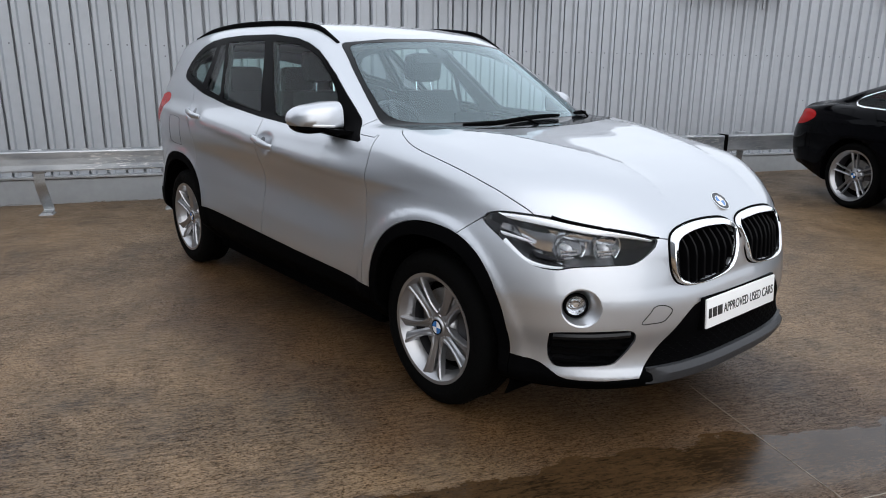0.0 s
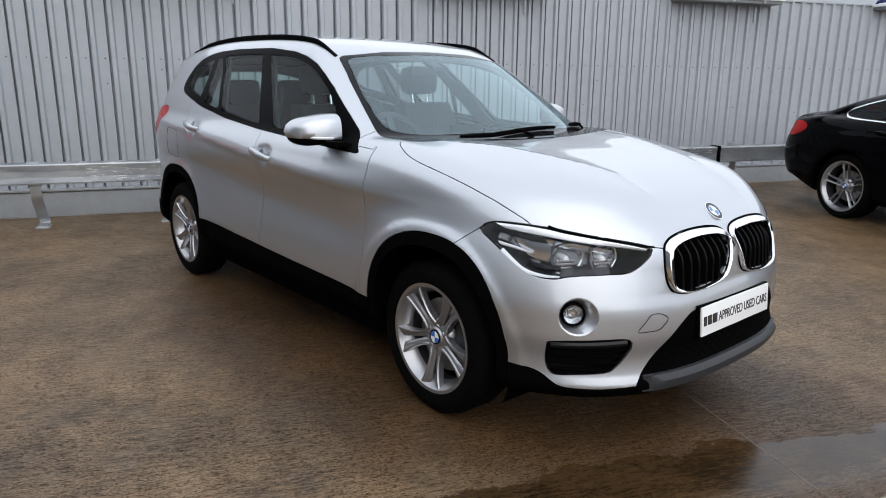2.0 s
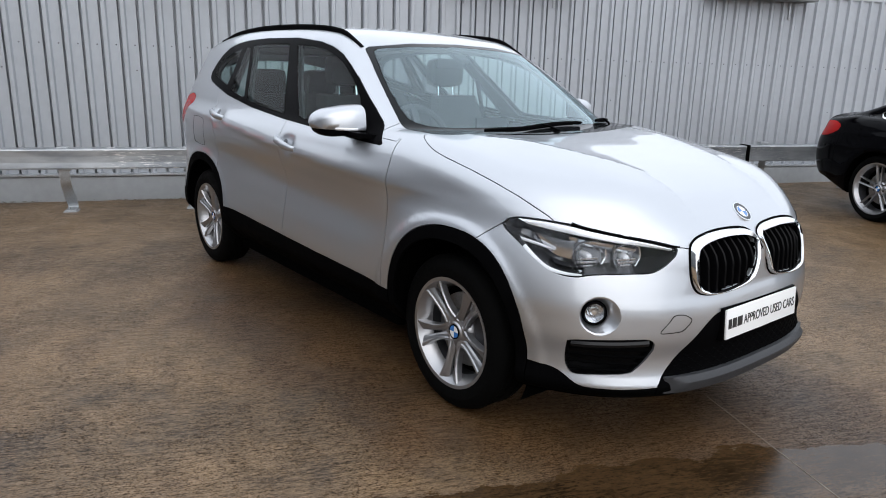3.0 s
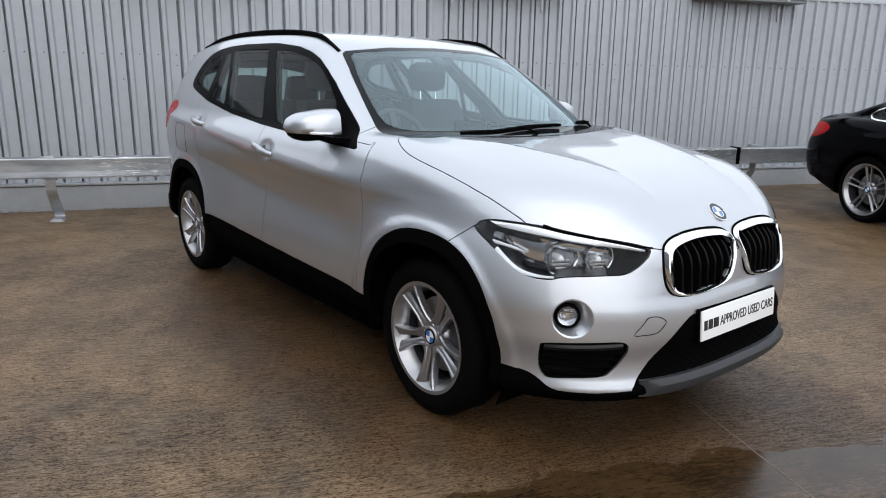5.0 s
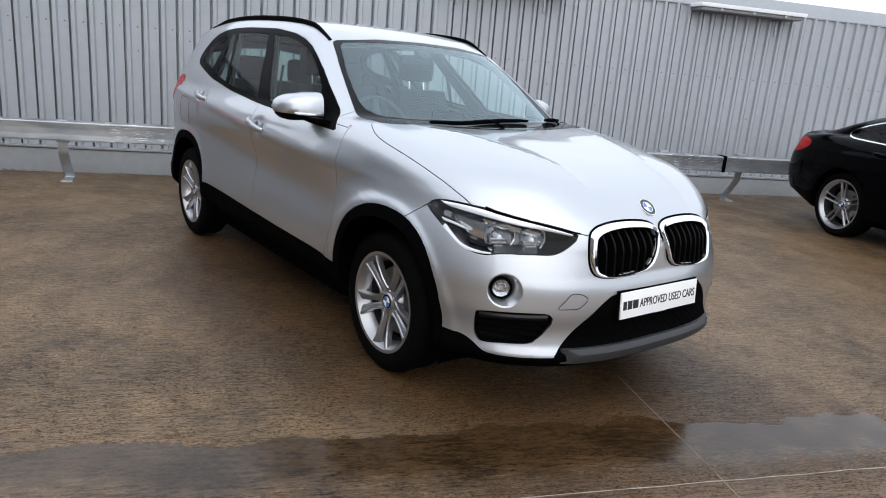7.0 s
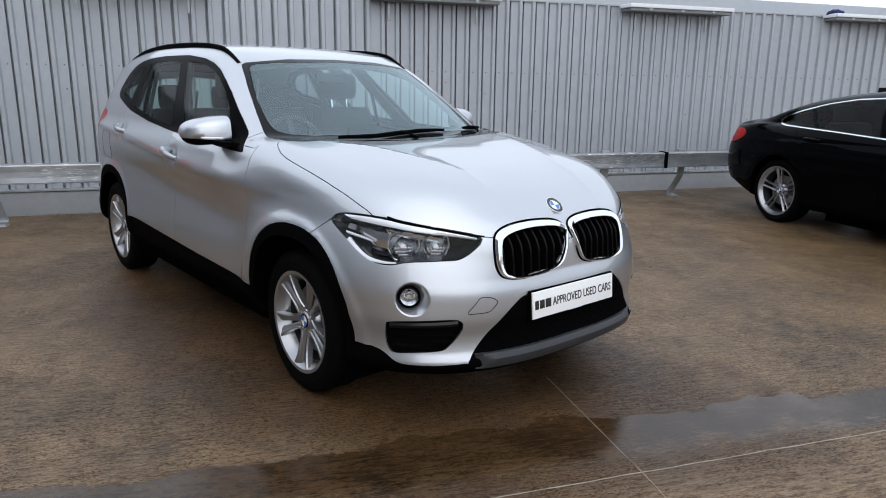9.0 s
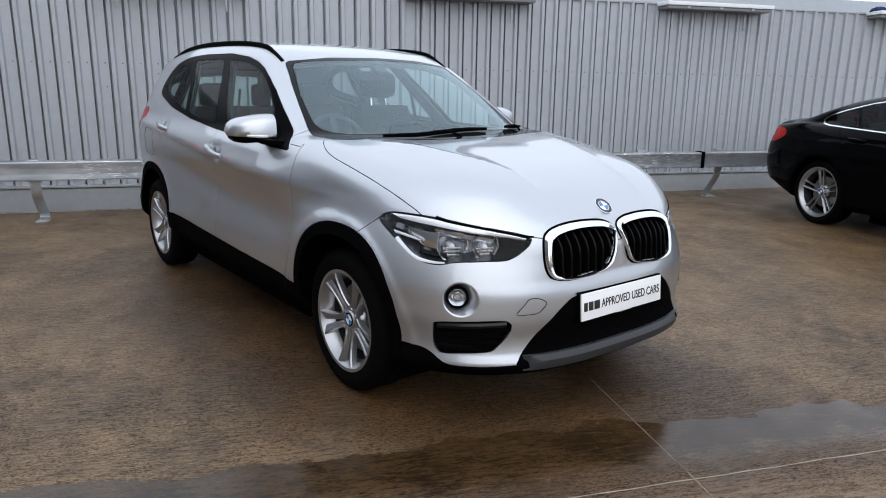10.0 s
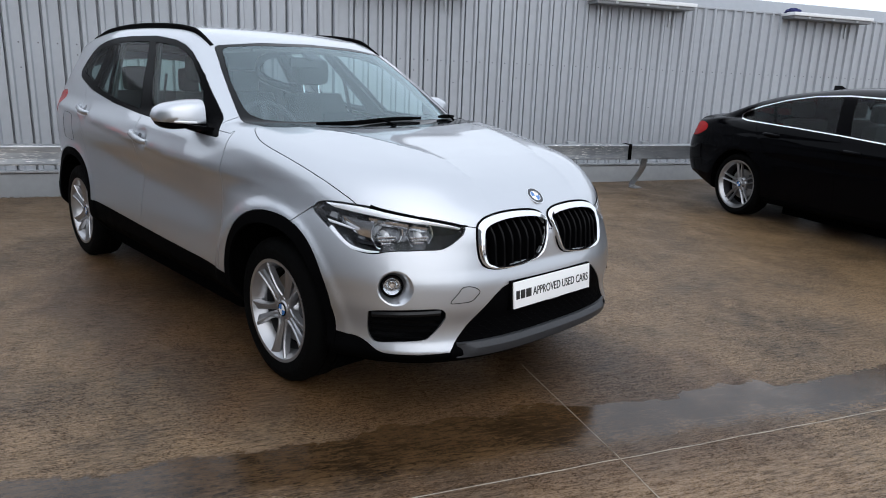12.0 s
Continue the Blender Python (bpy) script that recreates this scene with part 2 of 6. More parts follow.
# ---------------------------------------------------------------- mesh tools
def part(name, data, material, parent=None, label="", smooth=True):
    """Links a bmesh or a mesh as one object, under a thing or a part."""
    if isinstance(data, bmesh.types.BMesh):
        me = bpy.data.meshes.new(name)
        data.to_mesh(me)
        data.free()
    else:
        me = data
    if material is not None:
        me.materials.clear()
        for m in (material if isinstance(material, (list, tuple)) else [material]):
            me.materials.append(m)
    if smooth:
        me.shade_smooth()
        sharp_by_angle(me, 35)
    ob = new(name, me)
    if parent is not None:
        ob.parent = parent
    if label:
        tagged(ob, label)
    return ob


def sharp_by_angle(me, degrees):
    bm = bmesh.new()
    bm.from_mesh(me)
    lim = radians(degrees)
    for e in bm.edges:
        if len(e.link_faces) == 2 and e.calc_face_angle(0) > lim:
            e.smooth = False
    bm.to_mesh(me)
    bm.free()


def thing(name, label, category, at=Matrix.Identity(4), group="", kind=""):
    ob = new(name)
    ob.empty_display_size = 0.1
    ob.matrix_world = at
    return tagged(ob, label, category, group, kind)


def box(bm, x0, x1, y0, y1, z0, z1, bevel=0.0, m=None):
    """A box with bevelled edges, added to bm."""
    r = bmesh.ops.create_cube(bm, size=1)
    vs = r["verts"]
    for v in vs:
        v.co = Vector(((x0 + x1) / 2 + v.co.x * (x1 - x0), (y0 + y1) / 2 + v.co.y * (y1 - y0), (z0 + z1) / 2 + v.co.z * (z1 - z0)))
    if bevel:
        es = list({e for v in vs for e in v.link_edges})
        out = bmesh.ops.bevel(bm, geom=es, offset=bevel, segments=2, profile=0.6, affect="EDGES")
        vs = list({v for f in out["faces"] for v in f.verts} | {v for v in vs if v.is_valid})
    if m is not None:
        bmesh.ops.transform(bm, matrix=m, verts=vs)
    return vs


def boxed(x0, x1, y0, y1, z0, z1, bevel=0.0):
    bm = bmesh.new()
    box(bm, x0, x1, y0, y1, z0, z1, bevel)
    return bm


def lathe(profile, steps=48, axis="y", closed=False, bm=None):
    """Turns (radius, offset) pairs round an axis."""
    bm = bm or bmesh.new()
    rings = []
    for r, o in profile:
        ring = []
        for i in range(steps):
            a = 2 * math.pi * i / steps
            c, s = r * math.cos(a), r * math.sin(a)
            ring.append(bm.verts.new({"y": (c, o, s), "x": (o, c, s), "z": (c, s, o)}[axis]))
        rings.append(ring)
    pairs = list(zip(rings, rings[1:])) + ([(rings[-1], rings[0])] if closed else [])
    for a, b in pairs:
        for i in range(steps):
            j = (i + 1) % steps
            bm.faces.new((a[i], a[j], b[j], b[i]))
    if not closed:
        for ring, r in ((rings[0], profile[0][0]), (rings[-1], profile[-1][0])):
            if r < 0.02:
                bm.faces.new(ring if ring is rings[-1] else ring[::-1])
    bmesh.ops.recalc_face_normals(bm, faces=bm.faces)
    return bm


def sweep(points, radius, sides=8, closed=False, flat=1.0, bm=None, up=(0, 0, 1)):
    """A tube along points; radius may be a function of the way 0..1."""
    bm = bm or bmesh.new()
    pts = [Vector(p) for p in points]
    n = len(pts)
    rings = []
    for i, p in enumerate(pts):
        a = pts[(i - 1) % n] if closed or i else p
        b = pts[(i + 1) % n] if closed or i < n - 1 else p
        d = (b - a).normalized()
        u = Vector(up)
        s = d.cross(u)
        if s.length < 1e-3:
            s = d.cross(Vector((1, 0, 0)))
        s.normalize()
        u = s.cross(d)
        r = radius(i / max(1, n - 1)) if callable(radius) else radius
        rings.append([bm.verts.new(p + s * (r * math.cos(2 * math.pi * k / sides)) + u * (r * flat * math.sin(2 * math.pi * k / sides)))
                      for k in range(sides)])
    for a, b in list(zip(rings, rings[1:])) + ([(rings[-1], rings[0])] if closed else []):
        for k in range(sides):
            j = (k + 1) % sides
            bm.faces.new((a[k], a[j], b[j], b[k]))
    if not closed:
        bm.faces.new(rings[0])
        bm.faces.new(rings[-1][::-1])
    bmesh.ops.recalc_face_normals(bm, faces=bm.faces)
    return bm


def prism(outline, depth0, depth1, bevel=0.0, bm=None):
    """Extrudes an (x, y) outline from z = depth0 to depth1."""
    bm = bm or bmesh.new()
    a = [bm.verts.new((p[0], p[1], depth0)) for p in outline]
    b = [bm.verts.new((p[0], p[1], depth1)) for p in outline]
    n = len(a)
    bm.faces.new(a[::-1])
    top = bm.faces.new(b)
    for i in range(n):
        bm.faces.new((a[i], a[(i + 1) % n], b[(i + 1) % n], b[i]))
    if bevel:
        bmesh.ops.bevel(bm, geom=list(top.edges), offset=bevel, segments=2, profile=0.6, affect="EDGES")
    bmesh.ops.recalc_face_normals(bm, faces=bm.faces)
    return bm


def loop(pts, per=6, closed=True):
    """Smooth closed loop through 2D or 3D knots."""
    p = np.array(pts, float)
    n = len(p)
    out = []
    for i in range(n if closed else n - 1):
        if closed:
            a, b, c, d = p[i - 1], p[i], p[(i + 1) % n], p[(i + 2) % n]
        else:
            a, b, c, d = p[max(i - 1, 0)], p[i], p[i + 1], p[min(i + 2, n - 1)]
        for k in range(per):
            t = k / per
            out.append(0.5 * (2 * b + (c - a) * t + (2 * a - 5 * b + 4 * c - d) * t * t + (3 * b - a - 3 * c + d) * t ** 3))
    if not closed:
        out.append(p[-1])
    return np.array(out)


def poly_dist(poly):
    """Signed distance to a closed 2D outline, below zero inside."""
    a = np.asarray(poly, float)
    b = np.roll(a, -1, 0)

    def value(q):
        best = np.full(len(q), 1e9)
        inside = np.zeros(len(q), bool)
        for (ax, ay), (bx, by) in zip(a, b):
            ex, ey = bx - ax, by - ay
            wx, wy = q[:, 0] - ax, q[:, 1] - ay
            t = np.clip((wx * ex + wy * ey) / max(ex * ex + ey * ey, 1e-12), 0, 1)
            best = np.minimum(best, (wx - t * ex) ** 2 + (wy - t * ey) ** 2)
            if ay != by:
                inside ^= ((ay > q[:, 1]) != (by > q[:, 1])) & (q[:, 0] < ex * (q[:, 1] - ay) / ey + ax)
        d = np.sqrt(best)
        return np.where(inside, -d, d)
    return value


def surface_net(field, lo, hi, h):
    """Quads on the zero surface of a field, pulled exactly onto it."""
    axes = [np.arange(a, b + h, h) for a, b in zip(lo, hi)]
    g = np.stack(np.meshgrid(*axes, indexing="ij"), -1)
    v = field(g)
    shape = np.array(v.shape) - 1
    inside = v < 0
    count = np.zeros(shape, int)
    for c in np.ndindex(2, 2, 2):
        count += inside[c[0]:c[0] + shape[0], c[1]:c[1] + shape[1], c[2]:c[2] + shape[2]]
    cells = np.argwhere((count > 0) & (count < 8))
    index = np.full(shape, -1)
    index[tuple(cells.T)] = np.arange(len(cells))
    p = np.array(lo) + (cells + 0.5) * h
    for _ in range(5):
        n, size = gradient(field, p)
        step = (field(p) / np.maximum(size, 0.3))[:, None] * n
        p = p - np.clip(step, -0.6 * h, 0.6 * h)
    quads = []
    for ax in range(3):
        e = [slice(None)] * 3
        f = [slice(None)] * 3
        e[ax], f[ax] = slice(0, -1), slice(1, None)
        cross = np.argwhere(inside[tuple(e)] != inside[tuple(f)])
        b, c = (ax + 1) % 3, (ax + 2) % 3
        ok = (cross[:, b] > 0) & (cross[:, c] > 0) & (cross[:, b] < shape[b]) & (cross[:, c] < shape[c])
        cross = cross[ok]
        sign = inside[tuple(e)][tuple(cross.T)]
        ring = []
        for db, dc in ((0, 0), (-1, 0), (-1, -1), (0, -1)):
            q = cross.copy()
            q[:, b] += db
            q[:, c] += dc
            ring.append(index[tuple(q.T)])
        ring = np.stack(ring, 1)
        ring[~sign] = ring[~sign][:, ::-1]
        quads.append(ring)
    return p, np.concatenate(quads)


def cut(bm, value):
    """Cuts the faces of bm along the zero line of value(points)."""
    bm.verts.index_update()
    vs = list(bm.verts)
    d = value(np.array([v.co[:] for v in vs]))
    d = np.where(np.abs(d) < 2e-4, 2e-4, d)
    made = set()
    faces = set()
    for e in list(bm.edges):
        a, b = e.verts
        da, db = d[a.index], d[b.index]
        if da * db < 0:
            t = da / (da - db)
            faces.update(e.link_faces)
            t = min(max(t, 0.02), 0.98)
            ne, nv = bmesh.utils.edge_split(e, a, t)
            made.add(nv)
    for f in faces:
        hits = [v for v in f.verts if v in made]
        if len(hits) == 4:
            lead = next(v for v in f.verts if v not in made)
            first = list(f.verts).index(lead)
            hits = sorted(hits, key=lambda v: (list(f.verts).index(v) - first) % len(f.verts))
            if d[lead.index] > 0:
                hits = hits[1:] + hits[:1]
            else:
                hits = hits[3:] + hits[:3]
        for a, b in zip(hits[0::2], hits[1::2]):
            shared = [g for g in a.link_faces if b in g.verts]
            try:
                if shared:
                    bmesh.utils.face_split(shared[0], a, b)
            except ValueError:
                pass


def panels(bm, labels, field, gap=0.002, depth=0.014):
    """Splits a cut skin into one mesh per label, each with a hair gap round it and a rim that turns inwards."""
    groups = {}
    for f in bm.faces:
        groups.setdefault(labels[f.index], []).append(f)
    out = {}
    for name, faces in groups.items():
        if not name:
            continue
        vid, co, polys = {}, [], []
        for f in faces:
            row = []
            for v in f.verts:
                if v not in vid:
                    vid[v] = len(co)
                    co.append(v.co[:])
                row.append(vid[v])
            polys.append(row)
        co = np.array(co)
        nrm, _ = gradient(field, co)
        count = {}
        for row in polys:
            for a, b in zip(row, row[1:] + row[:1]):
                count[(a, b)] = count.get((a, b), 0) + 1
        border = [(a, b) for (a, b) in count if (b, a) not in count]
        push = np.zeros_like(co)
        for a, b in border:
            d = co[b] - co[a]
            ln = np.linalg.norm(d)
            if ln < 1e-6:
                continue
            for k in (a, b):
                push[k] += np.cross(nrm[k], d / ln)
        ln = np.linalg.norm(push, axis=1, keepdims=True)
        co = co + gap * push / np.maximum(ln, 1e-9) * (ln > 1e-6)
        base = len(co)
        ids = {}
        extra = []
        for a, b in border:
            for k in (a, b):
                if k not in ids:
                    ids[k] = base + len(extra)
                    extra.append(co[k] - depth * nrm[k])
        polys += [[b, a, ids[a], ids[b]] for a, b in border]
        me = bpy.data.meshes.new(name)
        me.from_pydata([tuple(c) for c in np.concatenate([co, np.array(extra).reshape(-1, 3)])], [], polys)
        skin = len(faces)
        me.polygons.foreach_set("use_smooth", [True] * len(polys))
        lines = {tuple(sorted(e)) for e in border}
        for e in me.edges:
            if tuple(sorted(e.vertices)) in lines:
                e.use_edge_sharp = True
        me.update()
        # shading follows the true surface
        cn = np.zeros((len(me.loops), 3), np.float32)
        me.corner_normals.foreach_get("vector", cn.ravel())
        for pl in me.polygons[:skin]:
            for li in pl.loop_indices:
                cn[li] = nrm[me.loops[li].vertex_index]
        me.normals_split_custom_set([tuple(c) for c in cn])
        out[name] = me
    return out


# ---------------------------------------------------------------- the roof deck and its cladding wall
# wall frame: s along the wall (its local x runs the other way), n out from it towards the deck, z up
WALL_TURN = radians(22.7)
S_DIR = Vector((math.sin(WALL_TURN), math.cos(WALL_TURN), 0))
N_DIR = Vector((math.cos(WALL_TURN), -math.sin(WALL_TURN), 0))
FALL = 0.0065          # the deck rises a little along the wall
WALL = Matrix(((-S_DIR.x, N_DIR.x, 0, 0), (-S_DIR.y, N_DIR.y, 0, 0), (-FALL, 0, 1, 0), (0, 0, 0, 1))) @ Matrix.Translation((0, -4.70, 0))
S0, S1 = -14.0, 22.0


def deck_height(x, y):
    s, n = x * S_DIR.x + y * S_DIR.y, x * N_DIR.x + y * N_DIR.y
    t = min(max((-1.4 - n) / 2.4, 0), 1)
    return FALL * s * t * t * (3 - 2 * t)


def wet_concrete():
    """Brown, brushed, soaked concrete: broom marks, dry patches, darker puddles, painted shade by the car and pale sawn
    joints.
    """
    m = bpy.data.materials.new("wet brushed concrete")
    m.use_nodes = True
    n, l = m.node_tree.nodes, m.node_tree.links
    b = n["Principled BSDF"]
    co = n.new("ShaderNodeTexCoord")

    def tex(kind, scale, detail=4, rough=0.6, rot=0.0, stretch=(1, 1, 1)):
        turn, mp = n.new("ShaderNodeMapping"), n.new("ShaderNodeMapping")
        turn.inputs["Rotation"].default_value = (0, 0, rot)
        mp.inputs["Scale"].default_value = stretch
        l.new(co.outputs["Object"], turn.inputs[0])
        l.new(turn.outputs[0], mp.inputs[0])
        t = n.new(kind)
        t.inputs["Scale"].default_value = scale
        t.inputs["Detail"].default_value, t.inputs["Roughness"].default_value = detail, rough
        l.new(mp.outputs[0], t.inputs["Vector"])
        return t.outputs[0]

    def math_node(op, a, c):
        q = n.new("ShaderNodeMath")
        q.operation = op
        for i, v in enumerate((a, c)):
            if isinstance(v, (int, float)):
                q.inputs[i].default_value = v
            else:
                l.new(v, q.inputs[i])
        return q.outputs[0]

    def ramp(v, lo, hi, a=0.0, c=1.0):
        q = n.new("ShaderNodeMapRange")
        q.interpolation_type = "SMOOTHSTEP"
        q.inputs[1].default_value, q.inputs[2].default_value, q.inputs[3].default_value, q.inputs[4].default_value = lo, hi, a, c
        l.new(v, q.inputs[0])
        return q.outputs[0]

    broom = tex("ShaderNodeTexNoise", 30, 6, 0.8, radians(-67), (0.30, 1.8, 1))
    broom2 = tex("ShaderNodeTexNoise", 85, 4, 0.85, radians(-67), (0.45, 1.5, 1))
    cloud = tex("ShaderNodeTexNoise", 0.9, 5, 0.6)
    patch = tex("ShaderNodeTexNoise", 3.2, 5, 0.62)
    grit = tex("ShaderNodeTexNoise", 120, 3, 0.7, radians(-67), (0.35, 1.5, 1))
    # colour
    col = n.new("ShaderNodeValToRGB")
    col.color_ramp.elements[0].position, col.color_ramp.elements[0].color = 0.465, (0.0150, 0.0085, 0.0035, 1)
    col.color_ramp.elements[1].position, col.color_ramp.elements[1].color = 0.645, (0.315, 0.197, 0.095, 1)
    mix = math_node("ADD", math_node("MULTIPLY", broom, 0.34), math_node("MULTIPLY", cloud, 0.28))
    mix = math_node("ADD", mix, math_node("MULTIPLY", patch, 0.18))
    mix = math_node("ADD", mix, math_node("MULTIPLY", broom2, 0.30))
    l.new(mix, col.inputs[0])
    # standing water: a strip along the joint, with an uneven edge
    sep = n.new("ShaderNodeSeparateXYZ")
    l.new(co.outputs["Object"], sep.inputs[0])
    ax = math_node("MULTIPLY", sep.outputs[0], math.cos(WALL_TURN + radians(1.6)))
    ay = math_node("MULTIPLY", sep.outputs[1], -math.sin(WALL_TURN + radians(1.6)))
    across = math_node("ADD", ax, ay)
    wob = math_node("MULTIPLY", math_node("SUBTRACT", cloud, 0.5), 0.5)
    wob2 = math_node("MULTIPLY", math_node("SUBTRACT", patch, 0.5), 0.22)
    fine = math_node("MULTIPLY", math_node("SUBTRACT", broom, 0.5), 0.10)
    edge = math_node("ADD", math_node("ADD", across, wob), math_node("ADD", wob2, fine))
    far_side = ramp(edge, 0.935, 0.955)
    near_side = ramp(edge, 1.12, 1.42, 1.0, 0.0)
    pool = math_node("MULTIPLY", far_side, near_side)
    dark = n.new("ShaderNodeMixRGB")
    dark.blend_type = "MULTIPLY"
    dark.inputs[2].default_value = (0.32, 0.30, 0.29, 1)
    l.new(pool, dark.inputs[0])
    l.new(col.outputs[0], dark.inputs[1])
    # short dark pits left by the broom, worn in patches
    pits = tex("ShaderNodeTexNoise", 70, 3, 0.65, radians(-67), (0.55, 1.4, 1))
    pores = tex("ShaderNodeTexNoise", 165, 2, 0.6, radians(-67), (0.55, 1.3, 1))
    pit = math_node("MULTIPLY", math_node("MAXIMUM", ramp(pits, 0.38, 0.45, 0.92, 0.0), ramp(pores, 0.40, 0.48, 0.8, 0.0)), math_node("MULTIPLY", ramp(patch, 0.36, 0.56, 0.35, 1.0), ramp(pool, 0, 1, 1.0, 0.12)))
    speck = n.new("ShaderNodeMixRGB")
    speck.blend_type = "MULTIPLY"
    speck.inputs[2].default_value = (0.16, 0.12, 0.08, 1)
    l.new(pit, speck.inputs[0])
    l.new(dark.outputs[0], speck.inputs[1])
    pale = n.new("ShaderNodeMixRGB")
    pale.inputs[2].default_value = (0.36, 0.245, 0.140, 1)
    # soaked margin beside the standing water, in blotches, with the car's shade painted in
    along = math_node("ADD", math_node("MULTIPLY", sep.outputs[0], S_DIR.x), math_node("MULTIPLY", sep.outputs[1], S_DIR.y))
    blotch = tex("ShaderNodeTexNoise", 1.7, 5, 0.65)
    damp_shade = math_node("ADD", math_node("MULTIPLY", ramp(across, -0.5, 0.55), math_node("MULTIPLY", ramp(along, -1.3, 0.1), ramp(along, 0.5, 1.6, 1.0, 0.0))), math_node("MULTIPLY", math_node("SUBTRACT", blotch, 0.5), 2.2))
    # uneven dark patch round the car: its shade painted in, besides wet concrete
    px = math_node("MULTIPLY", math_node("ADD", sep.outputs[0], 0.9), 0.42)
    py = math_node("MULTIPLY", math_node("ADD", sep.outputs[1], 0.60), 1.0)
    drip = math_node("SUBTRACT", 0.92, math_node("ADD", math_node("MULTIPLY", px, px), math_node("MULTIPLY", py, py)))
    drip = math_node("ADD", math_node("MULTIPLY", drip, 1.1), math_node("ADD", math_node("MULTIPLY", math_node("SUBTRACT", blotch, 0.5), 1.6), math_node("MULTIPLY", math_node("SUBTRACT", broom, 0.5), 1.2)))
    damp_shade = math_node("MAXIMUM", damp_shade, drip)
    soak_shade = n.new("ShaderNodeMixRGB")
    soak_shade.blend_type = "MULTIPLY"
    soak_shade.inputs[2].default_value = (0.45, 0.38, 0.31, 1)
    l.new(math_node("MULTIPLY", ramp(damp_shade, 0.10, 0.55), ramp(pool, 0, 1, 0.95, 0.45)), soak_shade.inputs[0])
    l.new(speck.outputs[0], soak_shade.inputs[1])
    # drier slab beyond the long joint
    dry = math_node("MULTIPLY", ramp(across, 1.36, 1.62), ramp(broom, 0.40, 0.60, 0.10, 0.50))
    l.new(math_node("MAXIMUM", dry, math_node("MULTIPLY", ramp(grit, 0.57, 0.63, 0.0, 0.5), math_node("MULTIPLY", ramp(pool, 0, 1, 1.0, 0.0), ramp(damp_shade, 0.20, 0.70, 1.0, 0.45)))), pale.inputs[0])
    l.new(soak_shade.outputs[0], pale.inputs[1])
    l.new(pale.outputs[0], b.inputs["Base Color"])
    # wetness drives the gloss
    wet = ramp(math_node("ADD", patch, math_node("MULTIPLY", cloud, 0.6)), 0.6, 1.05, 0.36, 0.24)
    wet = math_node("ADD", wet, math_node("MULTIPLY", broom2, 0.12))
    rough = math_node("MULTIPLY", wet, ramp(pool, 0, 1, 1.0, 0.50))
    l.new(rough, b.inputs["Roughness"])
    # water lies on the smooth ridges; pits and grooves break the mirror up
    gleam = math_node("MULTIPLY", ramp(math_node("ADD", math_node("MULTIPLY", broom, 0.5), math_node("MULTIPLY", broom2, 0.5)), 0.40, 0.60, 0.15, 0.95), ramp(pit, 0.0, 0.8, 1.0, 0.15))
    pooled = n.new("ShaderNodeMixRGB")
    pooled.inputs[2].default_value = (0.30, 0.30, 0.30, 1)
    l.new(pool, pooled.inputs[0])
    l.new(gleam, pooled.inputs[1])
    l.new(pooled.outputs[0], b.inputs["Specular IOR Level"])
    # a thin film of rain water over the stone
    film = math_node("MULTIPLY", ramp(math_node("ADD", patch, math_node("MULTIPLY", cloud, 0.8)), 0.7, 1.1, 0.0, 0.14), 1.0)
    l.new(math_node("MULTIPLY", film, math_node("MULTIPLY", ramp(pool, 0, 1, 1.0, 1.1), ramp(damp_shade, 0.2, 0.7, 1.0, 0.3))), b.inputs["Coat Weight"])
    b.inputs["Coat IOR"].default_value = 1.36
    l.new(ramp(pool, 0, 1, 0.30, 0.17), b.inputs["Coat Roughness"])
    relief = math_node("ADD", math_node("MULTIPLY", broom, 0.6), math_node("ADD", math_node("MULTIPLY", broom2, 0.5), math_node("MULTIPLY", grit, 0.25)))
    bp = n.new("ShaderNodeBump")
    l.new(ramp(pool, 0, 1, 0.85, 0.05), bp.inputs["Strength"])
    bp.inputs["Distance"].default_value = 0.006
    l.new(relief, bp.inputs["Height"])
    l.new(bp.outputs[0], b.inputs["Normal"])
    return m


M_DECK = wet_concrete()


def build_deck():
    bm = bmesh.new()
    near = [i * 0.5 for i in range(-30, 41)]
    xs = [-400, -120, -40] + near + [40, 120, 400]
    grid = [[bm.verts.new((x, y, deck_height(max(-9, min(9, x)), max(-9, min(14, y))))) for y in xs] for x in xs]
    for i in range(len(xs) - 1):
        for j in range(len(xs) - 1):
            bm.faces.new((grid[i][j], grid[i + 1][j], grid[i + 1][j + 1], grid[i][j + 1]))
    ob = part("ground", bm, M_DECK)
    return tagged(ob, "wet brown brushed concrete car park deck with puddles", "ground", kind="structure")


build_deck()

PITCH = 0.1692


RIB_AT, SLOT_FLIP = -2.468, 0.6


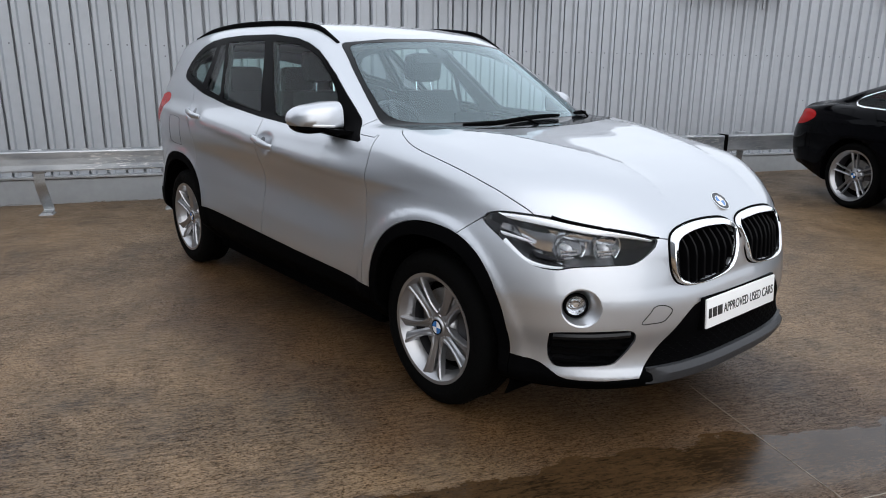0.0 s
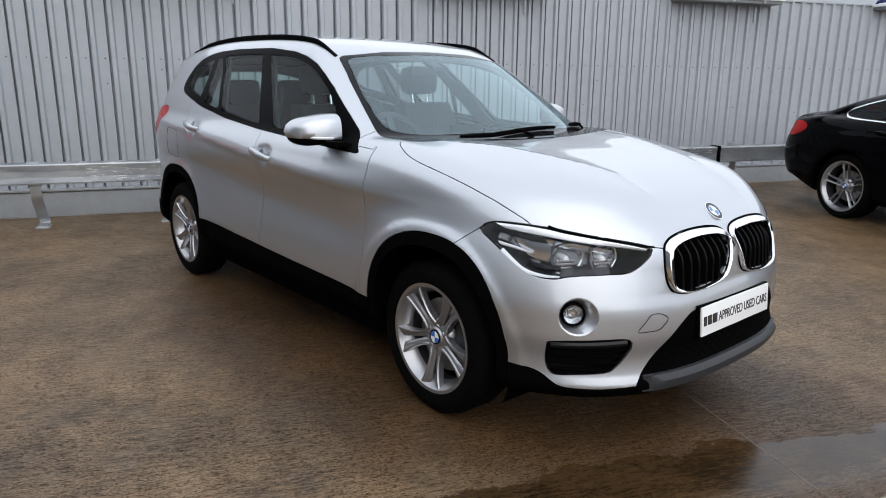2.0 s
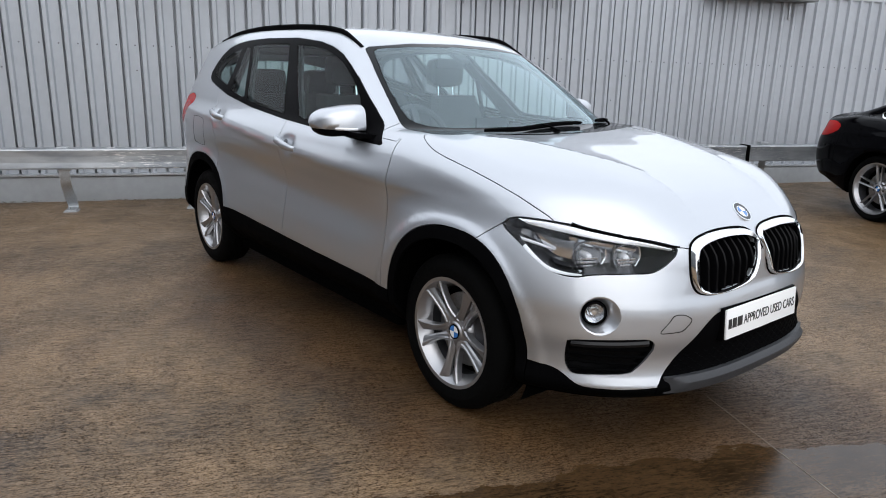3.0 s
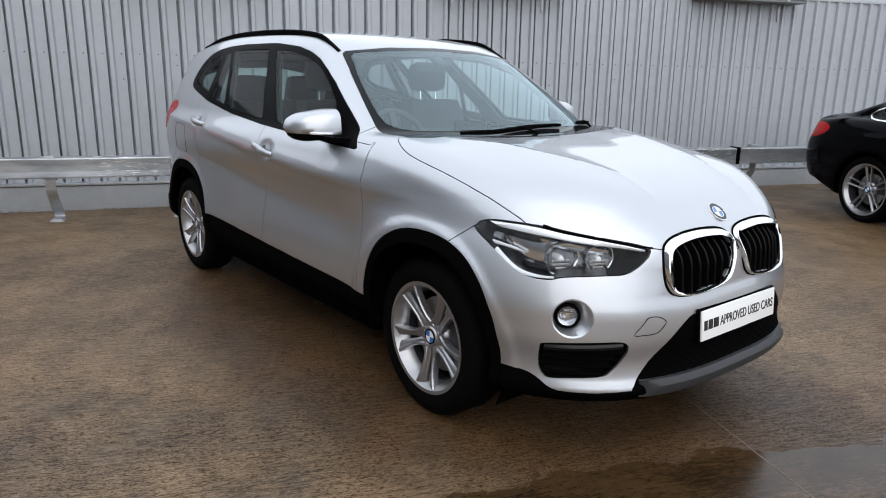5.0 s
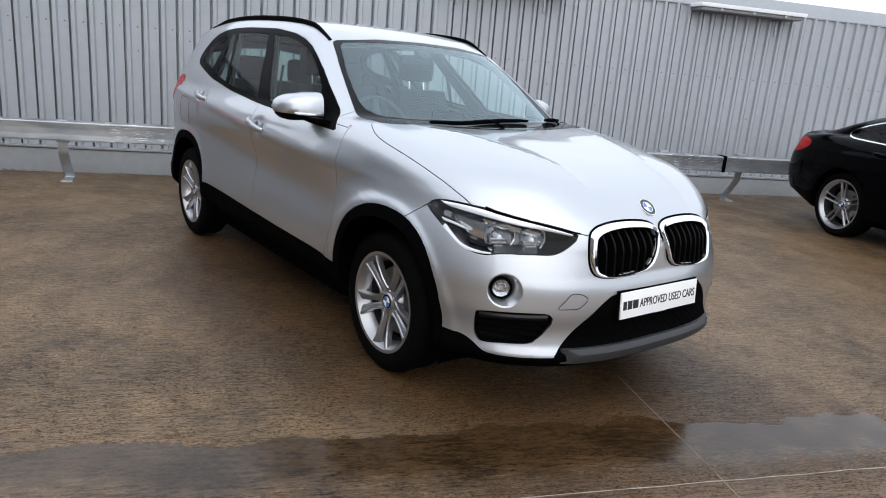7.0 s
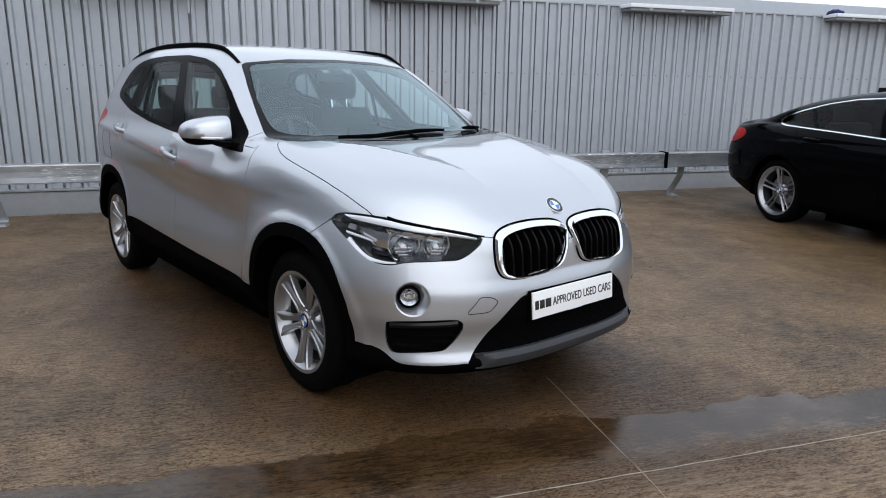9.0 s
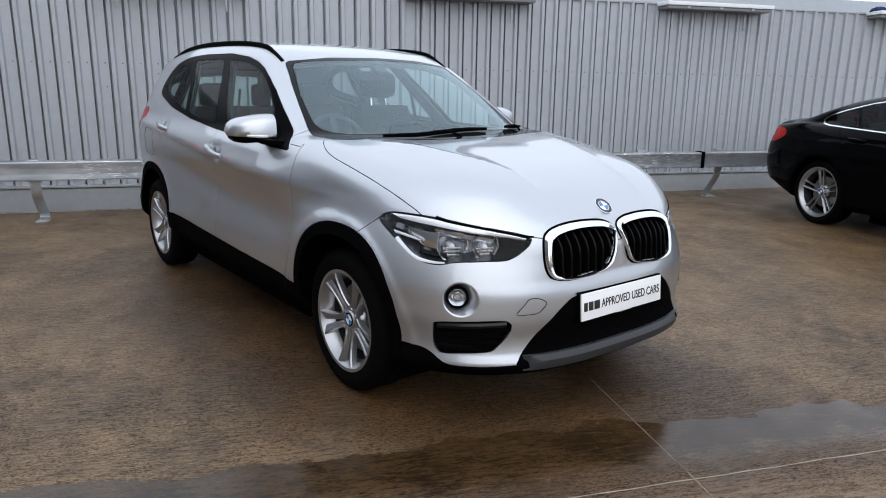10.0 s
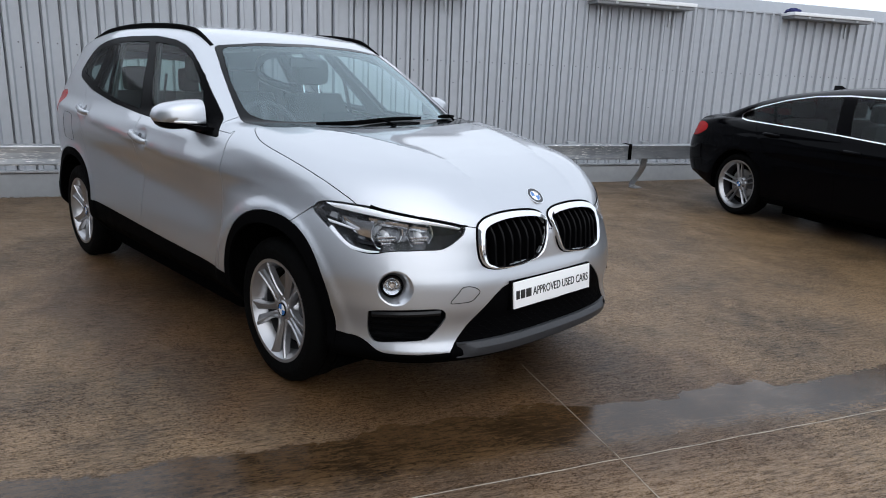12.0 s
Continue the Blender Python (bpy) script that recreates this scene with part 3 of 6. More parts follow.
def build_cladding():
    """Trapezoid-profile steel sheet, one rib after another."""
    bm = bmesh.new()
    prof = []
    s = RIB_AT - PITCH * math.ceil((RIB_AT - S0) / PITCH)
    while s < S1:
        # raised rib; slot added at the foot nearer the wall's end draws flank shade
        slot_rib = [(-0.050, 0.0), (-0.049, -0.055), (-0.029, -0.055), (-0.028, 0.0), (-0.016, 0.032), (0.016, 0.032), (0.028, 0.0)]
        prof += [(s + a, b) for a, b in (slot_rib if s < SLOT_FLIP else [(-a, b) for a, b in slot_rib[::-1]])]
        s += PITCH
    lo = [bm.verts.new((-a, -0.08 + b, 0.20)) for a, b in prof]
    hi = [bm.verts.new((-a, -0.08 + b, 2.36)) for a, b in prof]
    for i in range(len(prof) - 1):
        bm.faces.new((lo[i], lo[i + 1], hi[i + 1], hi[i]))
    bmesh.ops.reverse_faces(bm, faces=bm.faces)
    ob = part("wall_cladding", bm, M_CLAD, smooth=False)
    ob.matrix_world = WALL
    mod = ob.modifiers.new("thickness", "SOLIDIFY")
    mod.thickness, mod.offset = 0.0015, -1
    return tagged(ob, "light grey ribbed steel cladding wall of the car park", "wall", kind="structure")


wall = build_cladding()


def structure(name, bm, material, label, category, smooth=True):
    ob = part(name, bm, material, smooth=smooth)
    ob.matrix_world = WALL
    return tagged(ob, label, category, kind="structure")


structure("wall_core", boxed(-S1, -S0, -0.35, -0.17, -0.5, 2.34, 0.004), M_CLAD, "grey wall core behind the ribbed cladding", "wall")
structure("kerb", boxed(-S1, -S0, -0.16, 0.0, -0.3, 0.235, 0.012), M_KERB, "pale grey concrete upstand at the wall foot", "kerb")
structure("trim", boxed(-S1, -S0, -0.11, 0.012, 0.239, 0.262, 0.004), M_GALV, "folded metal drip flashing on the upstand", "trim")
structure("wall_capping", boxed(-S1, -S0, -0.36, -0.055, 2.345, 2.375, 0.005), M_CLAD, "thin grey folded capping along the wall top", "trim")
structure("wall_parapet", boxed(-S1, -S0, -0.75, -0.65, 0.0, 2.60, 0.01), M_CLAD, "smooth grey parapet panels behind the ribbed wall", "wall")


def build_screws():
    bm = bmesh.new()
    rng = random.Random(5)
    s = RIB_AT + 0.086 - PITCH * 62
    while s < 14:
        for z in (1.513, *((rng.uniform(0.75, 1.45),) if rng.random() < 0.22 else ())):
            bmesh.ops.create_cone(bm, cap_ends=True, segments=6, radius1=0.008, radius2=0.006, depth=0.006,
                                  matrix=Matrix.Translation((-s, -0.077, z)) @ Matrix.Rotation(radians(-90), 4, "X"))
        s += PITCH
    ob = part("screw_heads", bm, mat("dull screw steel", (0.12, 0.12, 0.13), 0.5, 0.8))
    ob.matrix_world = WALL
    return tagged(ob, "row of small dark hexagon screw heads on the cladding", "screws", kind="stuff")


build_screws()


def scuffed_galv():
    """Galvanised steel with pale scratches and grey rub marks along the beam."""
    m = mat("scuffed galvanised steel", (0.40, 0.42, 0.44), 0.42, 0.7, bump_h=0.0005, bump_scale=40)
    n, l = m.node_tree.nodes, m.node_tree.links
    b = n["Principled BSDF"]
    co = n.new("ShaderNodeTexCoord")

    def streak(scale, stretch, lo, hi):
        mp, t, r = n.new("ShaderNodeMapping"), n.new("ShaderNodeTexNoise"), n.new("ShaderNodeMapRange")
        mp.inputs["Scale"].default_value = stretch
        t.inputs["Scale"].default_value, t.inputs["Detail"].default_value = scale, 4
        r.inputs[1].default_value, r.inputs[2].default_value = lo, hi
        l.new(co.outputs["Object"], mp.inputs[0])
        l.new(mp.outputs[0], t.inputs["Vector"])
        l.new(t.outputs[0], r.inputs[0])
        return r.outputs[0]
    tone = n.new("ShaderNodeMixRGB")
    tone.inputs[1].default_value, tone.inputs[2].default_value = (0.25, 0.268, 0.29, 1), (0.44, 0.458, 0.475, 1)
    l.new(streak(5, (0.5, 1, 2.0), 0.35, 0.65), tone.inputs[0])
    both = n.new("ShaderNodeMath")
    both.operation = "MULTIPLY"
    l.new(streak(20, (0.5, 1, 5), 0.56, 0.62), both.inputs[0])
    l.new(streak(1.3, (1, 1, 1), 0.44, 0.56), both.inputs[1])
    mark = n.new("ShaderNodeMixRGB")
    mark.inputs[2].default_value = (0.80, 0.80, 0.78, 1)
    l.new(both.outputs[0], mark.inputs[0])
    l.new(tone.outputs[0], mark.inputs[1])
    l.new(mark.outputs[0], b.inputs["Base Color"])
    return m


M_RAIL = scuffed_galv()


def build_rail(s0, s1, shiny):
    """Galvanised box beam with folded edges."""
    bm = bmesh.new()
    ring = [(0.70, 0.405), (0.702, 0.42), (0.697, 0.465), (0.697, 0.52), (0.702, 0.575), (0.697, 0.585), (0.575, 0.590), (0.57, 0.58), (0.57, 0.405)]
    a = [bm.verts.new((-s0, p, q)) for p, q in ring]
    b = [bm.verts.new((-s1, p, q)) for p, q in ring]
    for i in range(len(ring)):
        j = (i + 1) % len(ring)
        bm.faces.new((a[i], a[j], b[j], b[i]))
    bm.faces.new(a)
    bm.faces.new(b[::-1])
    bmesh.ops.recalc_face_normals(bm, faces=bm.faces)
    ob = part("crash_barrier_beam", bm, M_RAIL, smooth=False)
    ob.matrix_world = WALL
    return tagged(ob, "galvanised steel crash barrier beam with scuff marks", "crash barrier", group="barrier beams")


for s0, s1 in ((S0, -6.7), (-6.69, 4.09), (4.125, 14.9), (14.93, S1)):
    build_rail(s0, s1, 0)
strap = boxed(-4.13, -4.085, 0.56, 0.710, 0.40, 0.596, 0.003)
tagged(part("barrier_joint", strap, M_DARK), "black joint sleeve between two barrier beams", "barrier joint").matrix_world = WALL


def build_post():
    """Bent flat-bar leg with a foot plate."""
    post = thing("barrier_post", "bent galvanised steel leg of the crash barrier, bolted down", "barrier post", group="barrier posts")
    path = loop([(0.62, 0.43), (0.62, 0.34), (0.60, 0.26), (0.50, 0.13), (0.43, 0.05), (0.435, 0.014), (0.55, 0.008)], 6, False)
    bm = bmesh.new()
    rows = []
    for i, (p, q) in enumerate(path):
        a, b = path[max(i - 1, 0)], path[min(i + 1, len(path) - 1)]
        d = np.array(b) - np.array(a)
        d = d / np.linalg.norm(d)
        nx, nz = d[1], -d[0]
        t = 0.006
        rows.append([bm.verts.new((s, p + k * nx * t, q + k * nz * t + 0.004)) for s, k in ((-0.045, -1), (0.045, -1), (0.045, 1), (-0.045, 1))])
    for a, b in zip(rows, rows[1:]):
        for k in range(4):
            bm.faces.new((a[k], a[(k + 1) % 4], b[(k + 1) % 4], b[k]))
    bm.faces.new(rows[0])
    bm.faces.new(rows[-1][::-1])
    bmesh.ops.recalc_face_normals(bm, faces=bm.faces)
    part("leg", bm, M_GALV, post)
    part("foot_plate", boxed(-0.06, 0.06, 0.43, 0.57, -0.01, 0.006, 0.003), M_GALV, post)
    part("bracket", boxed(-0.05, 0.05, 0.555, 0.63, 0.39, 0.607, 0.004), M_GALV, post)
    bolt = part("bolt", lathe([(0.0001, 0.034), (0.011, 0.034), (0.011, 0.008), (0.016, 0.008), (0.016, 0.0)], 8, "z"), M_GALV, post)
    bolt.location = (0.02, 0.50, 0.0)
    return post


first = build_post()
for k in range(-8, 16):
    copy_thing(first, WALL @ Matrix.Translation((3.14 - 1.0755 * k - (0.33 if k > 7 else 0.0), 0, 0)))
for o in (*first.children_recursive, first):
    bpy.data.objects.remove(o)

M_LAMP = mat("white lamp housing", (0.78, 0.79, 0.80), 0.35, vary=0.05)


# this grey holds the fitting's underside shade as well as bare metal
M_TRAYGREY = mat("dull grey lamp tray with shade", (0.22, 0.225, 0.235), 0.5, 0.4, vary=0.15, scale=6)


def build_lamp():
    """Long weatherproof batten over the wall, on two angle arms."""
    lamp = thing("wall_light", "long white batten light fitting on brackets at the wall top", "wall light", group="batten lights")
    part("housing", boxed(0.0, 1.52, -0.06, 0.192, 0.000, 0.046, 0.007), M_LAMP, lamp, "white folded canopy")
    part("gear_tray", boxed(0.02, 1.50, -0.055, 0.168, -0.040, -0.001, 0.006), M_TRAYGREY, lamp, "grey steel gear tray, underside shade in its colour")
    for s in (0.30, 0.76, 1.22):
        part("clip", boxed(s - 0.02, s + 0.02, 0.164, 0.176, -0.030, 0.002, 0.002), M_GALV, lamp)
    for s in (0.22, 1.28):
        part("bracket", boxed(s - 0.012, s + 0.012, -0.085, -0.068, -0.24, 0.0, 0.002), M_GALV, lamp)
        part("arm", boxed(s - 0.012, s + 0.012, -0.075, 0.13, -0.034, -0.018, 0.002), M_GALV, lamp)
    return lamp


first = build_lamp()
for k in range(-3, 5):
    copy_thing(first, WALL @ Matrix.Translation((-2.09 - 3.2 * k, 0, 2.30)))
for o in (*first.children_recursive, first):
    bpy.data.objects.remove(o)


def on_deck(ob, s, n, z=0.0):
    ob.matrix_world = Matrix.Translation(S_DIR * s + N_DIR * n + Vector((0, 0, z)))
    return ob


def build_joint(a, b, width):
    """A pale sealed saw cut in the deck."""
    a, b = Vector((*a, 0)), Vector((*b, 0))
    d = (b - a).normalized()
    side = Vector((-d.y, d.x, 0))
    steps = int((b - a).length / 0.04)
    bm = bmesh.new()
    rows = []
    for i in range(steps + 1):
        p = a + (b - a) * (i / steps)
        wv = width * (0.75 + 0.6 * noise.noise(p * 9))
        sh = side * 0.004 * noise.noise(p * 5 + Vector((3, 1, 0)))
        h = deck_height(p.x, p.y) + 0.0015
        rows.append((bm.verts.new(p + sh + side * wv + Vector((0, 0, h - 0.003))), bm.verts.new(p + sh + side * wv * 0.5 + Vector((0, 0, h))),
                     bm.verts.new(p + sh - side * wv * 0.5 + Vector((0, 0, h))), bm.verts.new(p + sh - side * wv + Vector((0, 0, h - 0.003)))))
    for p, q in zip(rows, rows[1:]):
        for i in range(3):
            bm.faces.new((p[i], p[i + 1], q[i + 1], q[i]))
    bmesh.ops.recalc_face_normals(bm, faces=bm.faces)
    ob = part("deck_joint", bm, M_JOINT)
    return tagged(ob, "pale sealed joint line in the concrete deck", "joint", kind="structure")


M_JOINT = mat("pale joint sealant", (0.30, 0.27, 0.22), 0.7, vary=0.5, scale=14)
M_JOINTDARK = mat("dirty joint sealant", (0.17, 0.145, 0.115), 0.6, vary=0.5, scale=14)
# one joint along the wall's run, one across it
build_joint((-2.05, -8.5), (7.3, 14.0), 0.0034)
ob = build_joint((1.35, -0.207), (6.2, -2.60), 0.0032)
ob = build_joint((0.60, 0.145), (1.35, -0.207), 0.0035)
ob.data.materials[0] = M_JOINTDARK

M_CASEBLACK = mat("black moulded plastic", (0.012, 0.012, 0.014), 0.5, vary=0.2, bump_h=0.0006, bump_scale=300)


def build_case():
    """Red-fronted extinguisher case on the wall: black back shell, raised front with two viewing windows, four clips."""
    case = thing("fire_extinguisher_case", "red plastic fire extinguisher case with black shell on the wall", "fire case", WALL @ Matrix.Translation((4.255, -0.075, 0.94)))
    w, h, d = 0.80, 0.72, 0.26
    part("back_shell", boxed(0.0, w, 0.0, d * 0.62, 0.0, h, 0.03), M_CASEBLACK, case)
    front = bmesh.new()
    y0, y1 = d * 0.60, d
    wins = [(0.14, 0.45, 0.115, 0.245), (0.14, 0.45, 0.475, 0.61)]
    xs = [0.02, 0.14, 0.45, w - 0.02]
    zs = [0.012, 0.115, 0.245, 0.475, 0.61, h - 0.012]
    grid = [[front.verts.new((a, y0, b)) for b in zs] for a in xs]
    for i in range(3):
        for j in range(5):
            if i == 1 and j in (1, 3):
                continue
            front.faces.new([grid[i][j], grid[i + 1][j], grid[i + 1][j + 1], grid[i][j + 1]])
    ext = bmesh.ops.extrude_face_region(front, geom=list(front.faces))
    bmesh.ops.translate(front, vec=(0, y1 - y0, 0), verts=[v for v in ext["geom"] if isinstance(v, bmesh.types.BMVert)])
    bmesh.ops.recalc_face_normals(front, faces=front.faces)
    bmesh.ops.bevel(front, geom=[e for e in front.edges if len(e.link_faces) == 2 and e.calc_face_angle() > 0.5], offset=0.010, segments=2, affect="EDGES")
    part("front_cover", front, M_RED, case)
    for a, b, c, e in wins:
        part("window", boxed(a, b, y0 + 0.02, y0 + 0.028, c, e, 0.002), M_GLOSSBLACK, case)
    for z in (0.11, 0.145, 0.55, 0.585):
        part("clip", boxed(-0.006, 0.05, d * 0.42, d * 0.66, z, z + 0.018, 0.003), M_RED, case)
    part("extinguisher", sweep([(0.18, d * 0.5, 0.54), (0.42, d * 0.5, 0.54)], 0.04, 12), M_RED, case)
    for k, (x, wd) in enumerate(((0.235, 0.022), (0.275, 0.016), (0.31, 0.026), (0.35, 0.018))):
        part("marking", boxed(x, x + wd, d - 0.001, d + 0.002, 0.325, 0.365 + 0.015 * (k % 2), 0.0005), M_WHITE, case)
    return case


build_case()

# unseen walls added behind the camera, closing the deck and dimming the car's flank
M_FAR = mat("grey of the added far wall", (0.22, 0.23, 0.24), 0.6, vary=0.15, scale=1.5)
tagged(part("wall_south", boxed(-16, 26, 17.0, 17.3, -0.3, 1.6, 0.01), M_FAR), "added plain grey wall across the deck, out of view", "wall", kind="structure").matrix_world = WALL
# stands for the building mirrored in the windows; height chosen to shade the flank
M_TALL = mat("dark grey cladding of the taller building", (0.14, 0.147, 0.156), 0.5, vary=0.2, scale=0.8)
tagged(part("wall_west", boxed(8.5, 8.9, -0.3, 17.3, -0.3, 5.2, 0.01), M_TALL), "unseen plain grey wall of a taller building, sized for its shade", "wall", kind="structure").matrix_world = WALL


def build_cloth():
    """A crumpled rag left on top of a lamp."""
    bm = bmesh.new()
    bmesh.ops.create_icosphere(bm, subdivisions=4, radius=1)
    for v in bm.verts:
        k = 1 + 0.35 * noise.noise(v.co * 2.3) + 0.18 * noise.noise(v.co * 6)
        v.co = Vector((v.co.x * 0.13 * k, v.co.y * 0.07 * k, max(-0.02, v.co.z * 0.05 * k)))
    ob = part("rag", bm, mat("dark blue cloth", (0.010, 0.014, 0.09), 0.9, vary=0.3, scale=20))
    ob.matrix_world = WALL @ Matrix.Translation((-7.10, 0.03, 2.360))
    return tagged(ob, "crumpled dark blue rag lying on a lamp housing", "rag")


build_cloth()


def build_moss():
    """Small clumps of dirt and moss in the corner between deck and upstand."""
    rng = random.Random(11)
    bm = bmesh.new()
    for _ in range(900):
        a = rng.uniform(-8.5, 9.5)
        if noise.noise(Vector((a * 1.4, 3.1, 0))) < rng.uniform(-0.45, 0.25):
            continue
        r = rng.uniform(0.003, 0.008)
        m = Matrix.Translation((-a, 0.004 + abs(rng.gauss(0, 0.022)), 0.002)) @ Matrix.Rotation(rng.uniform(0, 3), 4, "Z") @ Matrix.Diagonal((r * rng.uniform(1, 2.5), r, r * 0.55, 1))
        bmesh.ops.create_icosphere(bm, subdivisions=1, radius=1, matrix=m)
    ob = part("moss", bm, mat("mossy dirt", (0.11, 0.085, 0.045), 0.9, vary=0.5, scale=30))
    ob.matrix_world = WALL
    return tagged(ob, "mossy dirt gathered along the foot of the upstand", "moss", kind="stuff")


build_moss()


# ---------------------------------------------------------------- silver car
HL = loop([(0.566, 0.827), (0.474, 0.857), (0.229, 0.852), (0.053, 0.834), (-0.19, 0.806), (-0.30, 0.782), (-0.268, 0.745), (-0.184, 0.707),
           (-0.07, 0.702), (0.108, 0.694), (0.19, 0.682), (0.284, 0.688), (0.36, 0.711), (0.485, 0.777)], 3)
KIDNEY = loop([(0.386, 0.782), (0.370, 0.798), (0.340, 0.812), (0.288, 0.822), (0.226, 0.826), (0.160, 0.826), (0.085, 0.821), (0.042, 0.811), (0.020, 0.797), (0.013, 0.775),
               (0.024, 0.735), (0.040, 0.692), (0.060, 0.655), (0.088, 0.635), (0.135, 0.624), (0.215, 0.615), (0.292, 0.614), (0.346, 0.620), (0.380, 0.634), (0.396, 0.665),
               (0.399, 0.712), (0.395, 0.752)], 3)
KIDNEY_HOLE = np.array([p + 0.012 * (KIDNEY.mean(0) - p) / np.linalg.norm(KIDNEY.mean(0) - p) for p in KIDNEY])
DUCT = loop([(0.200, 0.460), (0.02, 0.472), (-0.155, 0.477), (-0.200, 0.468), (-0.214, 0.448), (-0.178, 0.402), (-0.128, 0.364), (-0.088, 0.350), (0.064, 0.341), (0.165, 0.336),
             (0.202, 0.352), (0.216, 0.385), (0.214, 0.440)], 4)
MOUTH = np.array([(-0.60, 0.20), (0.535, 0.20), (0.53, 0.30), (0.497, 0.345), (0.440, 0.415), (0.410, 0.445), (0.345, 0.505), (0.30, 0.538), (0.24, 0.553), (-0.6, 0.562)])
TRIM = np.array([(-0.504, 1.030), (-0.60, 1.098), (-0.733, 1.187), (-0.92, 1.308), (-1.03, 1.370), (-1.141, 1.422), (-1.27, 1.460), (-1.419, 1.487), (-1.721, 1.513),
                 (-2.148, 1.516), (-2.40, 1.506), (-2.56, 1.490), (-2.70, 1.460), (-2.79, 1.415), (-2.85, 1.355), (-2.868, 1.300), (-2.84, 1.262), (-2.78, 1.240),
                 (-2.375, 1.165), (-1.95, 1.112), (-1.491, 1.078), (-1.0, 1.056)])
GLASS_F = np.array([(-0.70, 1.10), (-0.83, 1.225), (-0.95, 1.305), (-1.10, 1.380), (-1.22, 1.418), (-1.36, 1.450), (-1.55, 1.468), (-1.70, 1.475), (-1.33, 1.098), (-1.0, 1.085)])
GLASS_R = np.array([(-1.80, 1.480), (-2.05, 1.482), (-2.30, 1.475), (-2.045, 1.150), (-1.80, 1.125), (-1.505, 1.103)])
GLASS_T = np.array([(-2.335, 1.468), (-2.40, 1.458), (-2.345, 1.195), (-2.10, 1.160)])
GLASS_Q = np.array([(-2.46, 1.455), (-2.60, 1.435), (-2.72, 1.400), (-2.79, 1.350), (-2.80, 1.31), (-2.74, 1.275), (-2.44, 1.225)])
HOOD = np.concatenate([loop([(0.82, 0.0), (0.792, 0.05), (0.762, 0.22), (0.742, 0.338), (0.700, 0.46), (0.605, 0.615), (0.495, 0.714), (0.40, 0.744), (0.28, 0.767), (0.13, 0.784),
                             (-0.03, 0.792), (-0.185, 0.790), (-0.275, 0.772), (-0.340, 0.738), (-0.328, 0.69), (-0.27, 0.55), (-0.215, 0.35), (-0.19, 0.0)], 4, False), [(-0.19, -1), (0.82, -1)]])
SCREEN = np.array([(-0.06, 1.00), (0.64, 1.00), (0.70, 1.055), (0.705, 1.075), (0.66, 1.22), (0.615, 1.34), (0.565, 1.448), (0.545, 1.462), (0.3, 1.488), (-0.06, 1.497)])
f_hl, f_kid, f_duct, f_mouth, f_trim, f_hood, f_screen = (poly_dist(p) for p in (HL, KIDNEY_HOLE, DUCT, MOUTH, TRIM, HOOD, SCREEN))
f_gf, f_gr, f_gt, f_gq = (poly_dist(p) for p in (GLASS_F, GLASS_R, GLASS_T, GLASS_Q))
f_scr_in = poly_dist(np.concatenate([loop([(0.0, 1.110), (0.3, 1.106), (0.52, 1.104), (0.615, 1.114), (0.648, 1.145), (0.635, 1.22), (0.605, 1.31), (0.558, 1.405), (0.53, 1.444), (0.47, 1.458), (0.3, 1.470), (0.0, 1.480)], 5, False), [(-0.06, 1.48), (-0.06, 1.110)]]))


def sides(p):
    """The coordinates in which the outlines are drawn, both flanks alike."""
    x, y, z = p[:, 0], np.abs(p[:, 1]), p[:, 2]
    return x, y, z, np.stack([y - x, z], 1), np.stack([y, z], 1), np.stack([x, z], 1), np.stack([x, y], 1)


def arch(x, z, c, rx, rz):
    return ((np.abs((x - c) / rx) ** 2.3 + (np.maximum(z - 0.345, 0) / rz) ** 2.3) ** (1 / 2.3) - 1) * rx


def valance(p):
    """Above zero over the line between paint and black lower edge."""
    x, y, z, u, *_ = sides(p)
    front = curve((-0.9, 0.30), (-0.4, 0.30), (-0.155, 0.294), (-0.046, 0.291), (0.10, 0.291), (0.160, 0.300), (0.215, 0.325), (0.26, 0.341), (0.382, 0.354), (0.6, 0.37))(u[:, 0])
    side = curve((-3.6, 0.49), (-2.2, 0.470), (-1.15, 0.438), (-0.3, 0.418))(x)
    return z - np.where(x > 0.2, front, side)


belt = curve((-2.9, 1.30), (-2.78, 1.24), (-2.375, 1.165), (-1.95, 1.112), (-1.491, 1.078), (-1.0, 1.056), (-0.504, 1.03))


def seam(u):
    """The joint of bumper and wing, from the lamp's corner to the wheel arch."""
    return (u[:, 1] - 0.828) - 0.50 * (0.565 - u[:, 0])


nose_edge = curve((-0.90, 0.803), (-0.76, 0.800), (-0.60, 0.785), (-0.42, 0.776), (-0.34, 0.782), (-0.30, 0.786))


